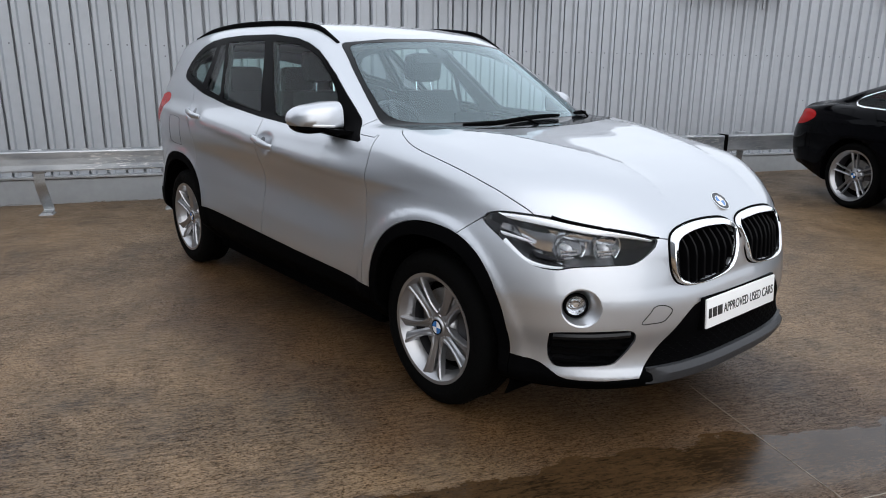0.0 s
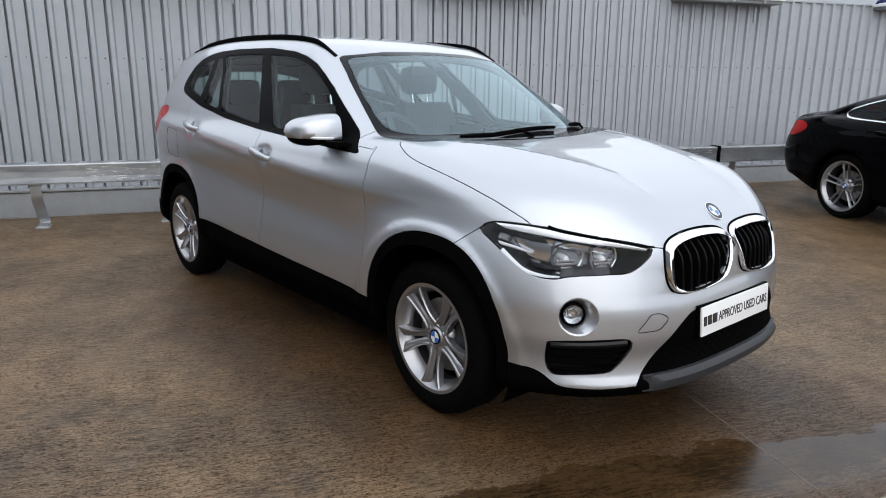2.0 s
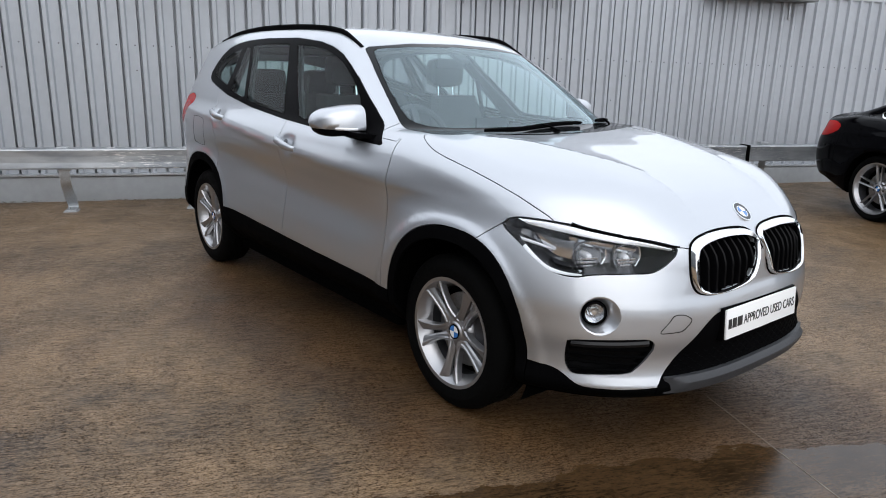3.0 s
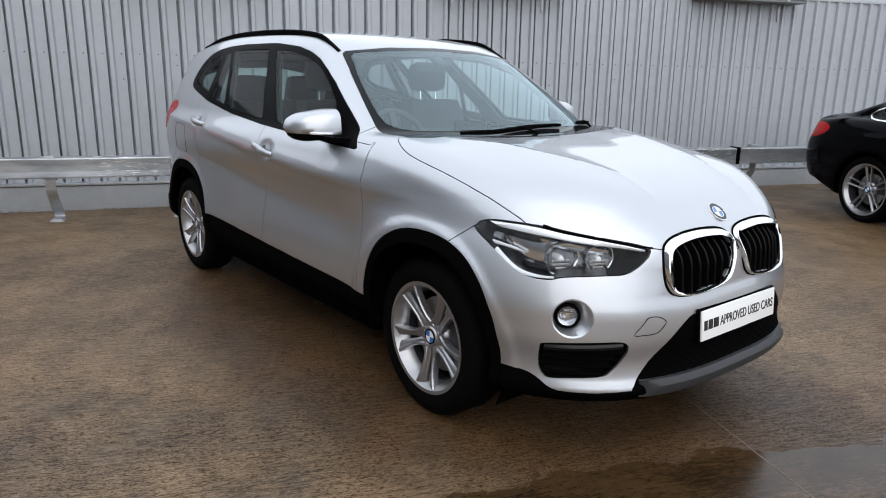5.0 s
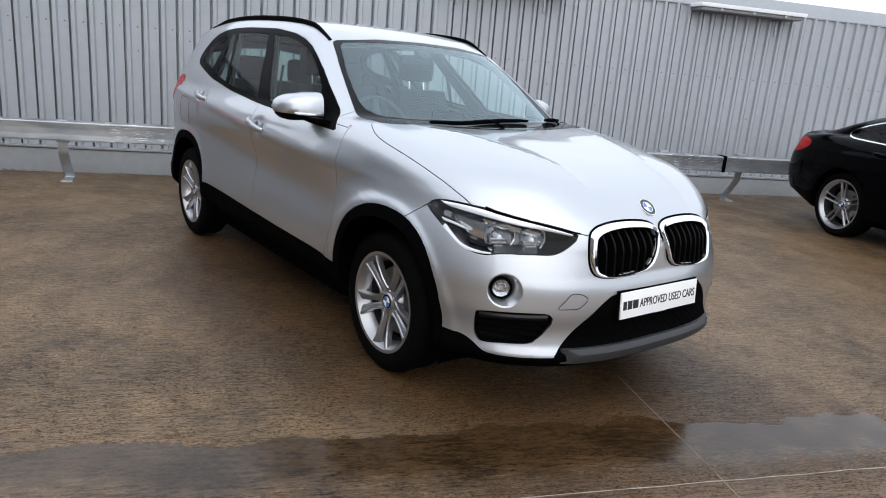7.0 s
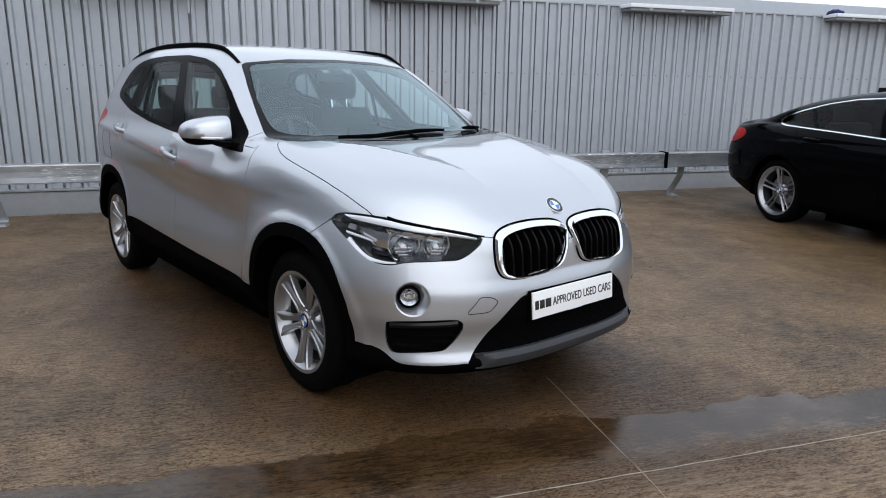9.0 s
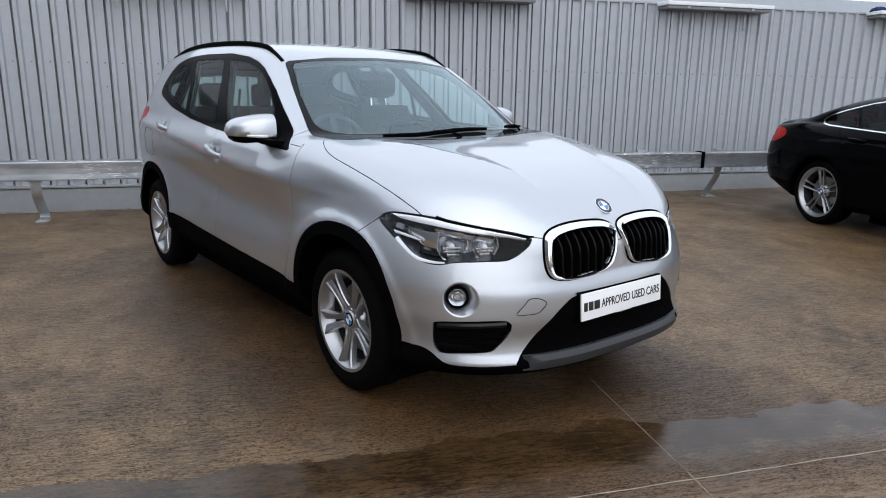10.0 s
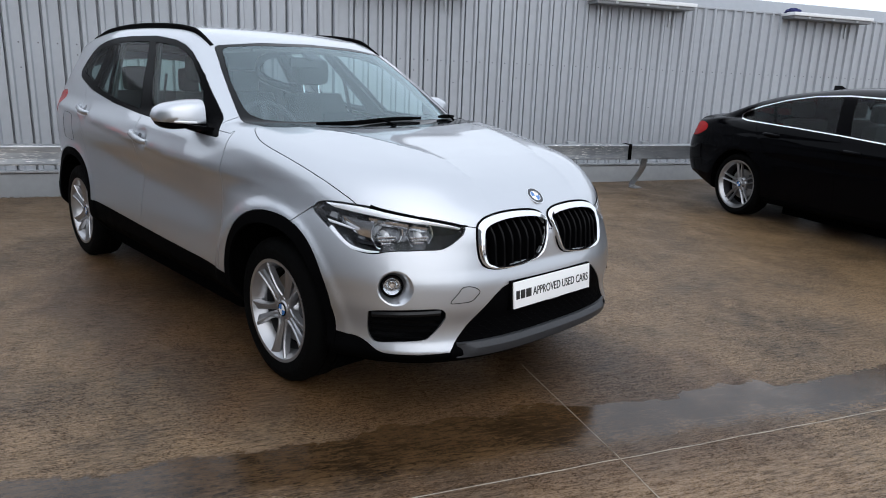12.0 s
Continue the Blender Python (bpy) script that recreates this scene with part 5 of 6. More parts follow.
# headlights
for sg, key in ((-1, "r"), (1, "l")):
    lens = skin["headlight|" + key]
    src = lens.data
    f_in = f_hl
    bm = bmesh.new()
    bm.from_mesh(src)
    pts = np.array([v.co[:] for v in bm.verts])
    nrm = gradient(car_skin, pts)[0]
    uu = np.stack([np.abs(pts[:, 1]) - pts[:, 0], pts[:, 2]], 1)
    deep = np.clip(-f_in(uu) * 1.4, 0, 0.060) + 0.006
    for v, p, n, d in zip(bm.verts, pts, nrm, deep):
        v.co = Vector(p - d * n)
    outer = bm.copy()
    cut(bm, lambda q: np.abs(q[:, 1]) - q[:, 0] + 0.085)
    cut(outer, lambda q: np.abs(q[:, 1]) - q[:, 0] + 0.085)
    bmesh.ops.delete(bm, geom=[f for f in bm.faces if abs(f.calc_center_median().y) - f.calc_center_median().x > -0.085], context="FACES")
    bmesh.ops.delete(outer, geom=[f for f in outer.faces if abs(f.calc_center_median().y) - f.calc_center_median().x < -0.085], context="FACES")
    part("lamp_housing", bm, M_SMOKE, lens, "smoked black lamp housing")
    part("lamp_reflector_tray", outer, M_TRAY, lens, "grey silvered lamp tray")

    def path(knots, d):
        return [corner_at(u, z, sg, d) for u, z in loop(knots, 5, False)]
    def ribbon(upper, lower, d0, d1):
        a, b = loop(upper, 5, False), loop(lower, 5, False)
        rows = []
        for (ua, za), (ub, zb) in zip(a, b):
            p0, p1 = corner_at(ua, za, sg, d0), corner_at(ub, zb, sg, d1)
            mid = corner_at((ua + ub) / 2, (za + zb) / 2, sg, (d0 + d1) / 2 - 0.003)
            q0, q1 = corner_at(ua, za, sg, d0 + 0.012), corner_at(ub, zb, sg, d1 + 0.012)
            rows.append([q0, p0, mid, p1, q1])
        bm = grid_mesh(rows)
        bmesh.ops.recalc_face_normals(bm, faces=bm.faces)
        return bm
    part("daytime_strip", ribbon([(0.490, 0.852), (0.34, 0.851), (0.20, 0.842), (0.04, 0.825), (-0.13, 0.806), (-0.270, 0.783)],
                                 [(0.440, 0.838), (0.32, 0.829), (0.19, 0.819), (0.04, 0.806), (-0.13, 0.794), (-0.270, 0.778)], 0.002, 0.005), M_STRIP, lens, "white light strip")
    part("lamp_gasket", sweep([corner_at(u, zt, sg, 0.002) for u, zt in loop([(0.225, 0.853), (0.165, 0.843), (0.06, 0.831), (-0.08, 0.815), (-0.22, 0.797), (-0.31, 0.788)], 4, False)],
                              lambda t: 0.0075 - 0.0045 * t, 8), M_PLASTIC, lens, "black rubber gasket over the lamp")
    part("light_guide", ribbon([(0.450, 0.772), (0.395, 0.739), (0.345, 0.714), (0.295, 0.7015), (0.23, 0.6945), (0.165, 0.6935)],
                               [(0.462, 0.760), (0.408, 0.726), (0.356, 0.7015), (0.30, 0.690), (0.23, 0.685), (0.165, 0.687)], 0.012, 0.008), M_BULB, lens, "white light guide")
    part("marker_strip", ribbon([(0.480, 0.795), (0.43, 0.789), (0.37, 0.781), (0.31, 0.769)], [(0.468, 0.783), (0.425, 0.779), (0.37, 0.772), (0.31, 0.763)], 0.014, 0.018), M_BULB, lens)
    part("side_bezel", ribbon([(0.40, 0.815), (0.31, 0.806), (0.21, 0.800)], [(0.36, 0.775), (0.30, 0.752), (0.22, 0.742)], 0.022, 0.040), M_BEZEL, lens)
    part("lower_bezel", ribbon([(0.33, 0.745), (0.25, 0.730), (0.16, 0.728)], [(0.30, 0.722), (0.24, 0.716), (0.16, 0.716)], 0.040, 0.026), M_SMOKE, lens)
    part("top_bezel", ribbon([(0.24, 0.814), (0.10, 0.804), (-0.03, 0.792), (-0.10, 0.785)], [(0.22, 0.796), (0.10, 0.788), (-0.03, 0.776), (-0.09, 0.771)], 0.018, 0.034), M_BEZEL, lens)
    for u, z, r in ((0.150, 0.762, 0.058), (-0.045, 0.764, 0.048)):
        c = corner_at(u, z, sg, 0.050)
        bm = bmesh.new()
        prof = [(0.008, -0.035), (r * 0.45, -0.028), (r * 0.75, -0.012), (r * 0.95, 0.012), (r, 0.026), (r * 1.07, 0.028), (r * 1.05, 0.015)]
        lathe(prof, 32, "x", False, bm)
        for v in bm.verts:          # square-shouldered bowl that narrows downwards
            k = max(abs(v.co.y), abs(v.co.z)) / max(math.hypot(v.co.y, v.co.z), 1e-6)
            k = 1 + 0.55 * (1 - k)
            v.co.y, v.co.z = v.co.y * k * (1 + 0.35 * min(0, v.co.z / r)) * 1.05, v.co.z * k * 0.92
        bmesh.ops.transform(bm, matrix=Matrix.Translation(Vector(c)) @ Matrix.Rotation(sg * radians(22), 4, "Z"), verts=bm.verts)
        part("reflector", bm, M_BEZEL, lens, "silvered reflector bowl")
        bm = bmesh.new()
        lathe([(0.0001, 0.028), (0.010, 0.024), (0.013, 0.012), (0.012, -0.03)], 14, "x", False, bm)
        bmesh.ops.transform(bm, matrix=Matrix.Translation(Vector(c)) @ Matrix.Rotation(sg * radians(22), 4, "Z"), verts=bm.verts)
        part("bulb", bm, M_BULB, lens)
        bm = bmesh.new()
        for row, many in enumerate((7, 6, 4)):
            for k in range(many):
                m = Matrix.Translation(Vector(c)) @ Matrix.Rotation(sg * radians(22), 4, "Z") @ Matrix.Translation((0.020 - 0.002 * row, (k - (many - 1) / 2) * 0.0105, -r * (0.12 + 0.24 * row)))
                box(bm, -0.006, 0.006, -0.0046, 0.0046, -0.0046, 0.0046, 0.002, m)
        part("reflector_facets", bm, M_BEZEL, lens)

# fog lamps in painted bowls, and the ducts under them
for sg in (-1, 1):
    rows = []
    for k, (cu, cz, ru, rz, d) in enumerate(((0.066, 0.556, 0.102, 0.069, 0.003), (0.068, 0.556, 0.094, 0.0625, 0.006), (0.078, 0.557, 0.080, 0.054, 0.026),
                                             (0.090, 0.558, 0.066, 0.047, 0.040), (0.094, 0.559, 0.060, 0.044, 0.044))):
        rows.append([corner_at(cu + ru * math.cos(q), cz + rz * math.sin(q), sg, d) for q in np.linspace(0, 2 * math.pi, 40, endpoint=False)])
    bm = grid_mesh(rows, True)
    bmesh.ops.recalc_face_normals(bm, faces=bm.faces)
    bowl = part("fog_lamp_bowl", bm, M_SILVER, car, "silver painted fog lamp recess")
    c = Vector(corner_at(0.094, 0.559, sg, 0.040))
    turn = Matrix.Translation(c) @ Matrix.Rotation(sg * radians(38), 4, "Z")
    for nm, prof, m in (("bezel", [(0.034, 0.010), (0.038, 0.017), (0.043, 0.014), (0.047, 0.0), (0.047, -0.02)], M_GLOSSBLACK),
                        ("reflector", [(0.006, -0.03), (0.02, -0.022), (0.034, 0.002), (0.036, 0.008)], M_BEZEL),
                        ("projector", [(0.0001, 0.004), (0.009, 0.003), (0.014, -0.004), (0.016, -0.012), (0.017, -0.02)], M_CHROME),
                        ("lens", [(0.0001, 0.019), (0.02, 0.017), (0.034, 0.012)], M_LENS)):
        bm = lathe(prof, 32, "x")
        bmesh.ops.transform(bm, matrix=turn, verts=bm.verts)
        part(nm, bm, m, bowl)
    ctr = DUCT.mean(0)
    rows = [[corner_at(*(ctr + (q - ctr) * k), sg, d) for q in DUCT] for k, d in ((1.05, 0.005), (0.99, 0.012), (0.96, 0.035))]
    bm = grid_mesh(rows, True)
    bm.faces.new([v for v in bm.verts][-len(DUCT):])
    bmesh.ops.recalc_face_normals(bm, faces=bm.faces)
    duct = part("air_duct", bm, M_MESH, car, "black slatted air duct insert")
    f_in = poly_dist(ctr + (DUCT - ctr) * 0.97)
    for z in (0.430, 0.405, 0.380, 0.355):
        us = [u for u in np.arange(-0.22, 0.23, 0.005) if f_in(np.array([[u, z]]))[0] < 0]
        if len(us) < 6:
            continue
        pts = [corner_at(u, z + 0.0018 * math.sin(u * 90), sg, 0.012) for u in np.linspace(us[0], us[-1], 28)]
        part("slat", sweep(pts, 0.0042, 6, False, 1.6), M_PLASTIC, duct)
    us = np.linspace(-0.185, 0.195, 20)
    part("duct_lip", sweep([corner_at(u, 0.4535 - 0.041 * u, sg, 0.009) for u in us], 0.011, 8, False, 1.3), M_DUCTLIP, duct)

# lower grille mesh, skid lip, plate
grille = skin["lower_grille"]
f_in = poly_dist(MOUTH)
for k in range(5):
    z = 0.338 + 0.0165 * k
    half = max([y for y in np.arange(0.1, 0.5, 0.004) if f_in(np.array([[y, z]]))[0] < -0.012] or [0])
    if half < 0.15:
        continue
    ys = np.linspace(-half, half, 100)
    pts = [front_at(y, z + 0.0045 * math.sin(y * 130 + (k % 2) * math.pi), 0.0005) for y in ys]
    part("mesh_bar", sweep(pts, 0.0021, 5, False, 1.4, up=(1, 0, 0)), M_PLASTIC, grille)
rows = []
for y in np.linspace(-0.50, 0.50, 41):
    e = np.clip((0.50 - abs(y)) / 0.05, 0, 1)
    x0 = front_at(y, 0.30)[0]
    out = 0.030 * e - 0.012
    rows.append([(x0 - 0.05, y, 0.336), (x0 + 0.002, y, 0.333), (x0 + out * 0.6, y, 0.325 - 0.004 * (1 - e)), (x0 + out, y, 0.312), (x0 + out * 0.85, y, 0.292),
                 (x0 + out * 0.2, y, 0.272), (x0 - 0.03, y, 0.262), (x0 - 0.12, y, 0.255)])
bm = grid_mesh(rows)
bm.faces.new([v for v in bm.verts][:8])
bm.faces.new([v for v in bm.verts][-8:][::-1])
bmesh.ops.recalc_face_normals(bm, faces=bm.faces)
part("skid_lip", bm, M_GREYPLASTIC, car, "dark grey plastic skid lip")
plate = part("registration_plate", boxed(-0.004, 0.004, -0.26, 0.26, -0.0555, 0.0555, 0.003), M_PLATE, car, "white showroom plate with black lettering")
plate.matrix_local = Matrix.Translation((0.851, 0, 0.499)) @ pose(0, 0, 0, 0, -5, 0)
holder = boxed(-0.035, -0.004, -0.268, 0.268, -0.062, 0.062, 0.006)
part("plate_holder", holder, M_GLOSSBLACK, plate)


def lettering(text, width, height, depth):
    cu = bpy.data.curves.new("lettering", "FONT")
    cu.body, cu.size, cu.extrude, cu.offset = text, 1.0, 0.02, 0.010
    cu.align_x, cu.align_y = "CENTER", "CENTER"
    ob = bpy.data.objects.new("lettering", cu)
    scene.collection.objects.link(ob)
    me = bpy.data.meshes.new_from_object(ob.evaluated_get(bpy.context.evaluated_depsgraph_get()))
    bpy.data.objects.remove(ob)
    co = np.array([v.co[:] for v in me.vertices])
    lo, hi = co.min(0), co.max(0)
    k = np.array((width, height, depth)) / (hi - lo)
    co = (co - (lo + hi) / 2) * k
    for v, c in zip(me.vertices, co):
        v.co = (c[2], c[0], c[1])
    return me


M_INK = mat("black plate lettering", (0.012, 0.012, 0.012), 0.4)
words = part("lettering", lettering("APPROVED USED CARS", 0.385, 0.036, 0.0012), M_INK, plate, "black capital lettering", smooth=False)
words.location = (0.0046, 0.052, 0.0)
for k, (y, wd) in enumerate(((-0.236, 0.022), (-0.205, 0.028), (-0.168, 0.034))):
    part("bar", boxed(0.0040, 0.0052, y - wd / 2, y + wd / 2, -0.018, 0.018, 0.0003), M_INK, plate)
bars = boxed(-0.0035, -0.0025, -0.03, 0.055, -0.0595, -0.0570, 0.0002)
part("bar", bars, M_WHITE, plate)

# round badge on the bonnet
M_BADGE = mat("dark grey badge enamel", (0.035, 0.037, 0.042), 0.4)


def roundel(parent, at, r):
    ring = lathe([(r * 0.60, 0.003), (r * 0.62, 0.0045), (r * 0.95, 0.0045), (r, 0.003), (r, -0.003)], 40, "z")
    ring_ob = part("badge", ring, M_BADGE, parent, "round enamel badge with chrome edge")
    ring_ob.matrix_local = at
    part("edge", lathe([(r * 0.96, 0.0035), (r * 0.98, 0.0052), (r * 1.04, 0.0045), (r * 1.05, -0.002)], 40, "z"), M_CHROME, ring_ob)
    part("edge", lathe([(r * 0.57, 0.003), (r * 0.59, 0.0052), (r * 0.64, 0.0048), (r * 0.65, 0.003)], 40, "z"), M_CHROME, ring_ob)
    for k in range(4):
        bm = bmesh.new()
        pts = [(0, 0)] + [(r * 0.6 * math.cos(k * math.pi / 2 + j * math.pi / 16), r * 0.6 * math.sin(k * math.pi / 2 + j * math.pi / 16)) for j in range(9)]
        prism(pts, 0.0, 0.0042, 0, bm)
        part("quarter", bm, M_BLUE if k % 2 else M_WHITE, ring_ob)


bp = above_at(0.715, 0.0)
bn = Vector(gradient(car_skin, bp[None])[0][0])
roundel(car, Matrix.Translation(Vector(bp)) @ bn.to_track_quat("Z", "Y").to_matrix().to_4x4(), 0.041)

# towing eye cover: a fine outline on the bumper
for sg in (-1,):
    pts = [corner_at(u, z, sg, -0.0002) for u, z in loop([(-0.236, 0.500), (-0.275, 0.535), (-0.302, 0.558), (-0.355, 0.557), (-0.395, 0.537), (-0.372, 0.512), (-0.345, 0.499), (-0.29, 0.497)], 4)]
    part("tow_cover_gap", sweep(pts, 0.0016, 5, True), M_PLASTIC, car)

M_CUP = mat("shaded silver handle cup", (0.16, 0.165, 0.175), 0.35, 0.8)
# door handles
for sg in (-1, 1):
    for x, z, lean in ((-1.34, 0.962, 0.055), (-2.365, 1.045, 0.045)):
        a = np.linspace(-0.115, 0.115, 13)
        pts = []
        for t in a:
            p = flank_at(x + t, z - lean * t / 0.115 * 0.35, sg)
            lift = 0.034 * (1 - (t / 0.118) ** 4) - 0.004
            base = flank_at(x + 0.16, z, sg)
            pts.append((p[0], sg * (abs(p[1]) + lift + 0.010 * bump(t, 0.02, 0.06)), p[2]))
        part("door_handle", sweep(pts, lambda t: 0.010 + 0.0055 * math.sin(math.pi * t), 10, False, 1.35), M_SILVER, car, "silver painted door handle")

# dark disc over each handle's dent: the finger recess's shade as its colour
for sg in (-1, 1):
    for x, z in ((-1.365, 0.966), (-2.39, 1.047)):
        q = Vector(flank_at(x, z, sg))
        nq = Vector(gradient(car_skin, np.array(q)[None])[0][0])
        cup = lathe([(0.0001, 0.0015), (0.020, 0.0015), (0.026, 0.0005), (0.027, -0.004)], 24, "z")
        bmesh.ops.transform(cup, matrix=Matrix.Translation(q) @ nq.to_track_quat("Z", "Y").to_matrix().to_4x4() @ Matrix.Diagonal((0.85, 1.5, 1, 1)), verts=cup.verts)
        part("handle_recess", cup, M_CUP, car)

# fuel flap outline, side lights
flap = [flank_at(x, z, -1, -0.0004) for x, z in loop([(-2.60, 0.985), (-2.60, 0.845), (-2.63, 0.825), (-2.77, 0.835), (-2.80, 0.86), (-2.80, 0.985), (-2.775, 1.01), (-2.63, 1.005)], 4)]
part("fuel_flap_gap", sweep(flap, 0.0011, 5, True), M_PLASTIC, car)

# mirrors
for sg in (-1, 1):
    fold_in = 0.0 if sg < 0 else 1.0
    prof = []
    rows = []
    for t in np.linspace(0, 1, 17):
        y = 0.825 + 0.195 * t
        k = (max(0.0, 1 - max(0, (t - 0.62) / 0.38) ** 2.6) ** 0.5 * 0.93 + 0.07) * (0.90 + 0.10 * min(1, t * 3))
        xc, zc = -0.745 - 0.075 * t * t, 1.124 - 0.016 * t
        ring = []
        for q in np.linspace(0, 2 * math.pi, 32, endpoint=False):
            cx, sz = math.cos(q), math.sin(q)
            rx = (0.080 if cx > 0 else 0.050) * (0.35 + 0.65 * k)
            rz = 0.074 * k * (1.0 - 0.10 * t)
            ring.append((xc + rx * math.copysign(abs(cx) ** 0.55, cx) - 0.012 * sz, sg * y, zc + rz * math.copysign(abs(sz) ** 0.50, sz) * (1.03 - 0.24 * t ** 1.4 if sz > 0 else 0.82 + 0.1 * t)))
        rows.append(ring)
    shell = grid_mesh(rows, True)
    shell.faces.new([v for v in shell.verts][:32])
    shell.faces.new([v for v in shell.verts][-32:])
    bmesh.ops.recalc_face_normals(shell, faces=shell.faces)
    cut(shell, lambda p: p[:, 2] - (1.084 + 0.04 * (np.abs(p[:, 1]) - 0.90)))
    cut(shell, lambda p: p[:, 0] + 0.775 + 0.075 * ((np.abs(p[:, 1]) - 0.80) / 0.215) ** 2)
    up, low, glass = bmesh.new(), bmesh.new(), bmesh.new()
    for f in shell.faces:
        m = f.calc_center_median()
        dst = low if m.z < 1.084 + 0.04 * (abs(m.y) - 0.90) else up
        if m.x < -0.775 - 0.075 * ((abs(m.y) - 0.80) / 0.215) ** 2:
            dst = low
        dst.faces.new([dst.verts.new(v.co) for v in f.verts])
    for b in (up, low):
        bmesh.ops.remove_doubles(b, verts=b.verts, dist=1e-5)
    shell.free()
    glass.free()
    for b in (up, low):
        bmesh.ops.translate(b, vec=(-0.11 * fold_in, -0.05 * fold_in, 0.02 * fold_in), verts=b.verts)
    mirror = part("door_mirror", low, M_GLOSSBLACK, car, "door mirror with silver cap and black base")
    cap = part("cap", up, M_SILVER, mirror)
    sol = cap.modifiers.new("thickness", "SOLIDIFY")
    sol.thickness, sol.offset = 0.003, 1
    pts = [(-0.668 - 0.115 * t ** 3 - 0.11 * fold_in, sg * (0.87 + 0.135 * t) - 0.05 * fold_in, 1.088 + 0.005 * t) for t in np.linspace(0, 1, 12)]
    part("indicator", sweep(pts, 0.0065, 6), M_BULB, mirror, "clear indicator strip")
    rows = []
    for t in np.linspace(0, 1, 8):
        y = sg * (0.77 + 0.15 * t)
        z0, z1 = 1.032 + 0.035 * t, 1.062 + 0.018 * t
        rows.append([(-0.56 - 0.09 * t, y, z0), (-0.56 - 0.09 * t, y, z1), (-0.65 - 0.05 * t, y, z1 + 0.008), (-0.74, y, z1), (-0.74, y, z0), (-0.65, y, z0 - 0.008)])
    bm = grid_mesh(rows, True)
    bm.faces.new([v for v in bm.verts][-6:])
    bmesh.ops.recalc_face_normals(bm, faces=bm.faces)
    part("arm", bm, M_GLOSSBLACK, mirror)

# roof rails
for sg in (-1, 1):
    rows = []
    for x in np.linspace(-1.11, -3.02, 40):
        t = (x + 1.11) / -1.91
        e = min(1, t / 0.10, (1 - t) / 0.16)
        y = sg * (0.566 - 0.02 * t)
        z = above_at(x, y)[2]
        h = 0.004 + 0.016 * (e * e * (3 - 2 * e)) + 0.004 * math.sin(math.pi * t)
        wv = 0.012
        rows.append([(x, y - wv, z - 0.012), (x, y - wv * 0.9, z + h * 0.7), (x, y - wv * 0.4, z + h), (x, y + wv * 0.4, z + h), (x, y + wv * 0.9, z + h * 0.7), (x, y + wv, z - 0.012)])
    bm = grid_mesh(rows, True)
    bm.faces.new([v for v in bm.verts][:6])
    bm.faces.new([v for v in bm.verts][-6:])
    bmesh.ops.recalc_face_normals(bm, faces=bm.faces)
    part("roof_rail", bm, M_PLASTIC, car, "matt black roof rail")

# wipers
def screen_at(y, z, d=0.0):
    p = march((0.6, y, z + 0.0), (-1, 0, 0), far=3)
    return p


def wiper(y0, y1, x0, x1, arm_y):
    pts = []
    for t in np.linspace(0, 1, 12):
        y = y0 + (y1 - y0) * t
        x = x0 + (x1 - x0) * t
        p = above_at(x, y, -0.014)
        pts.append(p)
    blade = part("wiper", sweep(pts, lambda t: 0.008 * (0.6 + 0.4 * math.sin(math.pi * min(1, max(0, t)))), 8, False, 1.5), M_PLASTIC, car, "black flat wiper blade")
    mid = pts[6]
    base = above_at(mid[0] + 0.03, mid[1] + arm_y, 0.0)
    part("wiper_arm", sweep([base, base * 0.4 + mid * 0.6 + np.array((0, 0, 0.010)), mid + np.array((0, 0, 0.010))], 0.008, 8, False, 0.7), M_PLASTIC, blade)


wiper(-0.46, 0.27, -0.266, -0.350, 0.10)
wiper(0.47, 0.69, -0.42, -0.515, 0.03)

# shark fin
bm = bmesh.new()
rows = []
for t in np.linspace(0, 1, 8):
    h = 0.06 * t
    x0, x1 = -2.66 - 0.0 * t, -2.48 - 0.11 * t
    wv = 0.028 * (1 - t) + 0.005
    z = above_at(-2.58, 0)[2] - 0.005 + h
    rows.append([(x1, 0, z), ((x0 + x1) / 2, wv, z), (x0, wv * 0.5, z), (x0, -wv * 0.5, z), ((x0 + x1) / 2, -wv, z)])
bm = grid_mesh(rows, True)
bm.faces.new([v for v in bm.verts][-5:])
bmesh.ops.recalc_face_normals(bm, faces=bm.faces)
part("aerial_fin", bm, M_SILVER, car)

# ---------------------------------------------------------------- silver car: cabin and underside
for key in ("r", "l"):
    for nm in ("front_door", "rear_door"):
        offset_copy(skin[nm + "|" + key], "door_lining", 0.06, M_TRIM, skin[nm + "|" + key])
    offset_copy(skin["window_trim|" + key], "pillar_lining", 0.03, M_TRIM, skin["window_trim|" + key])
offset_copy(skin["body_shell"], "headlining", 0.035, M_HEAD, skin["body_shell"], "pale grey headlining")


def cushion(x0, x1, y0, y1, z0, z1, r):
    return boxed(x0, x1, y0, y1, z0, z1, r)


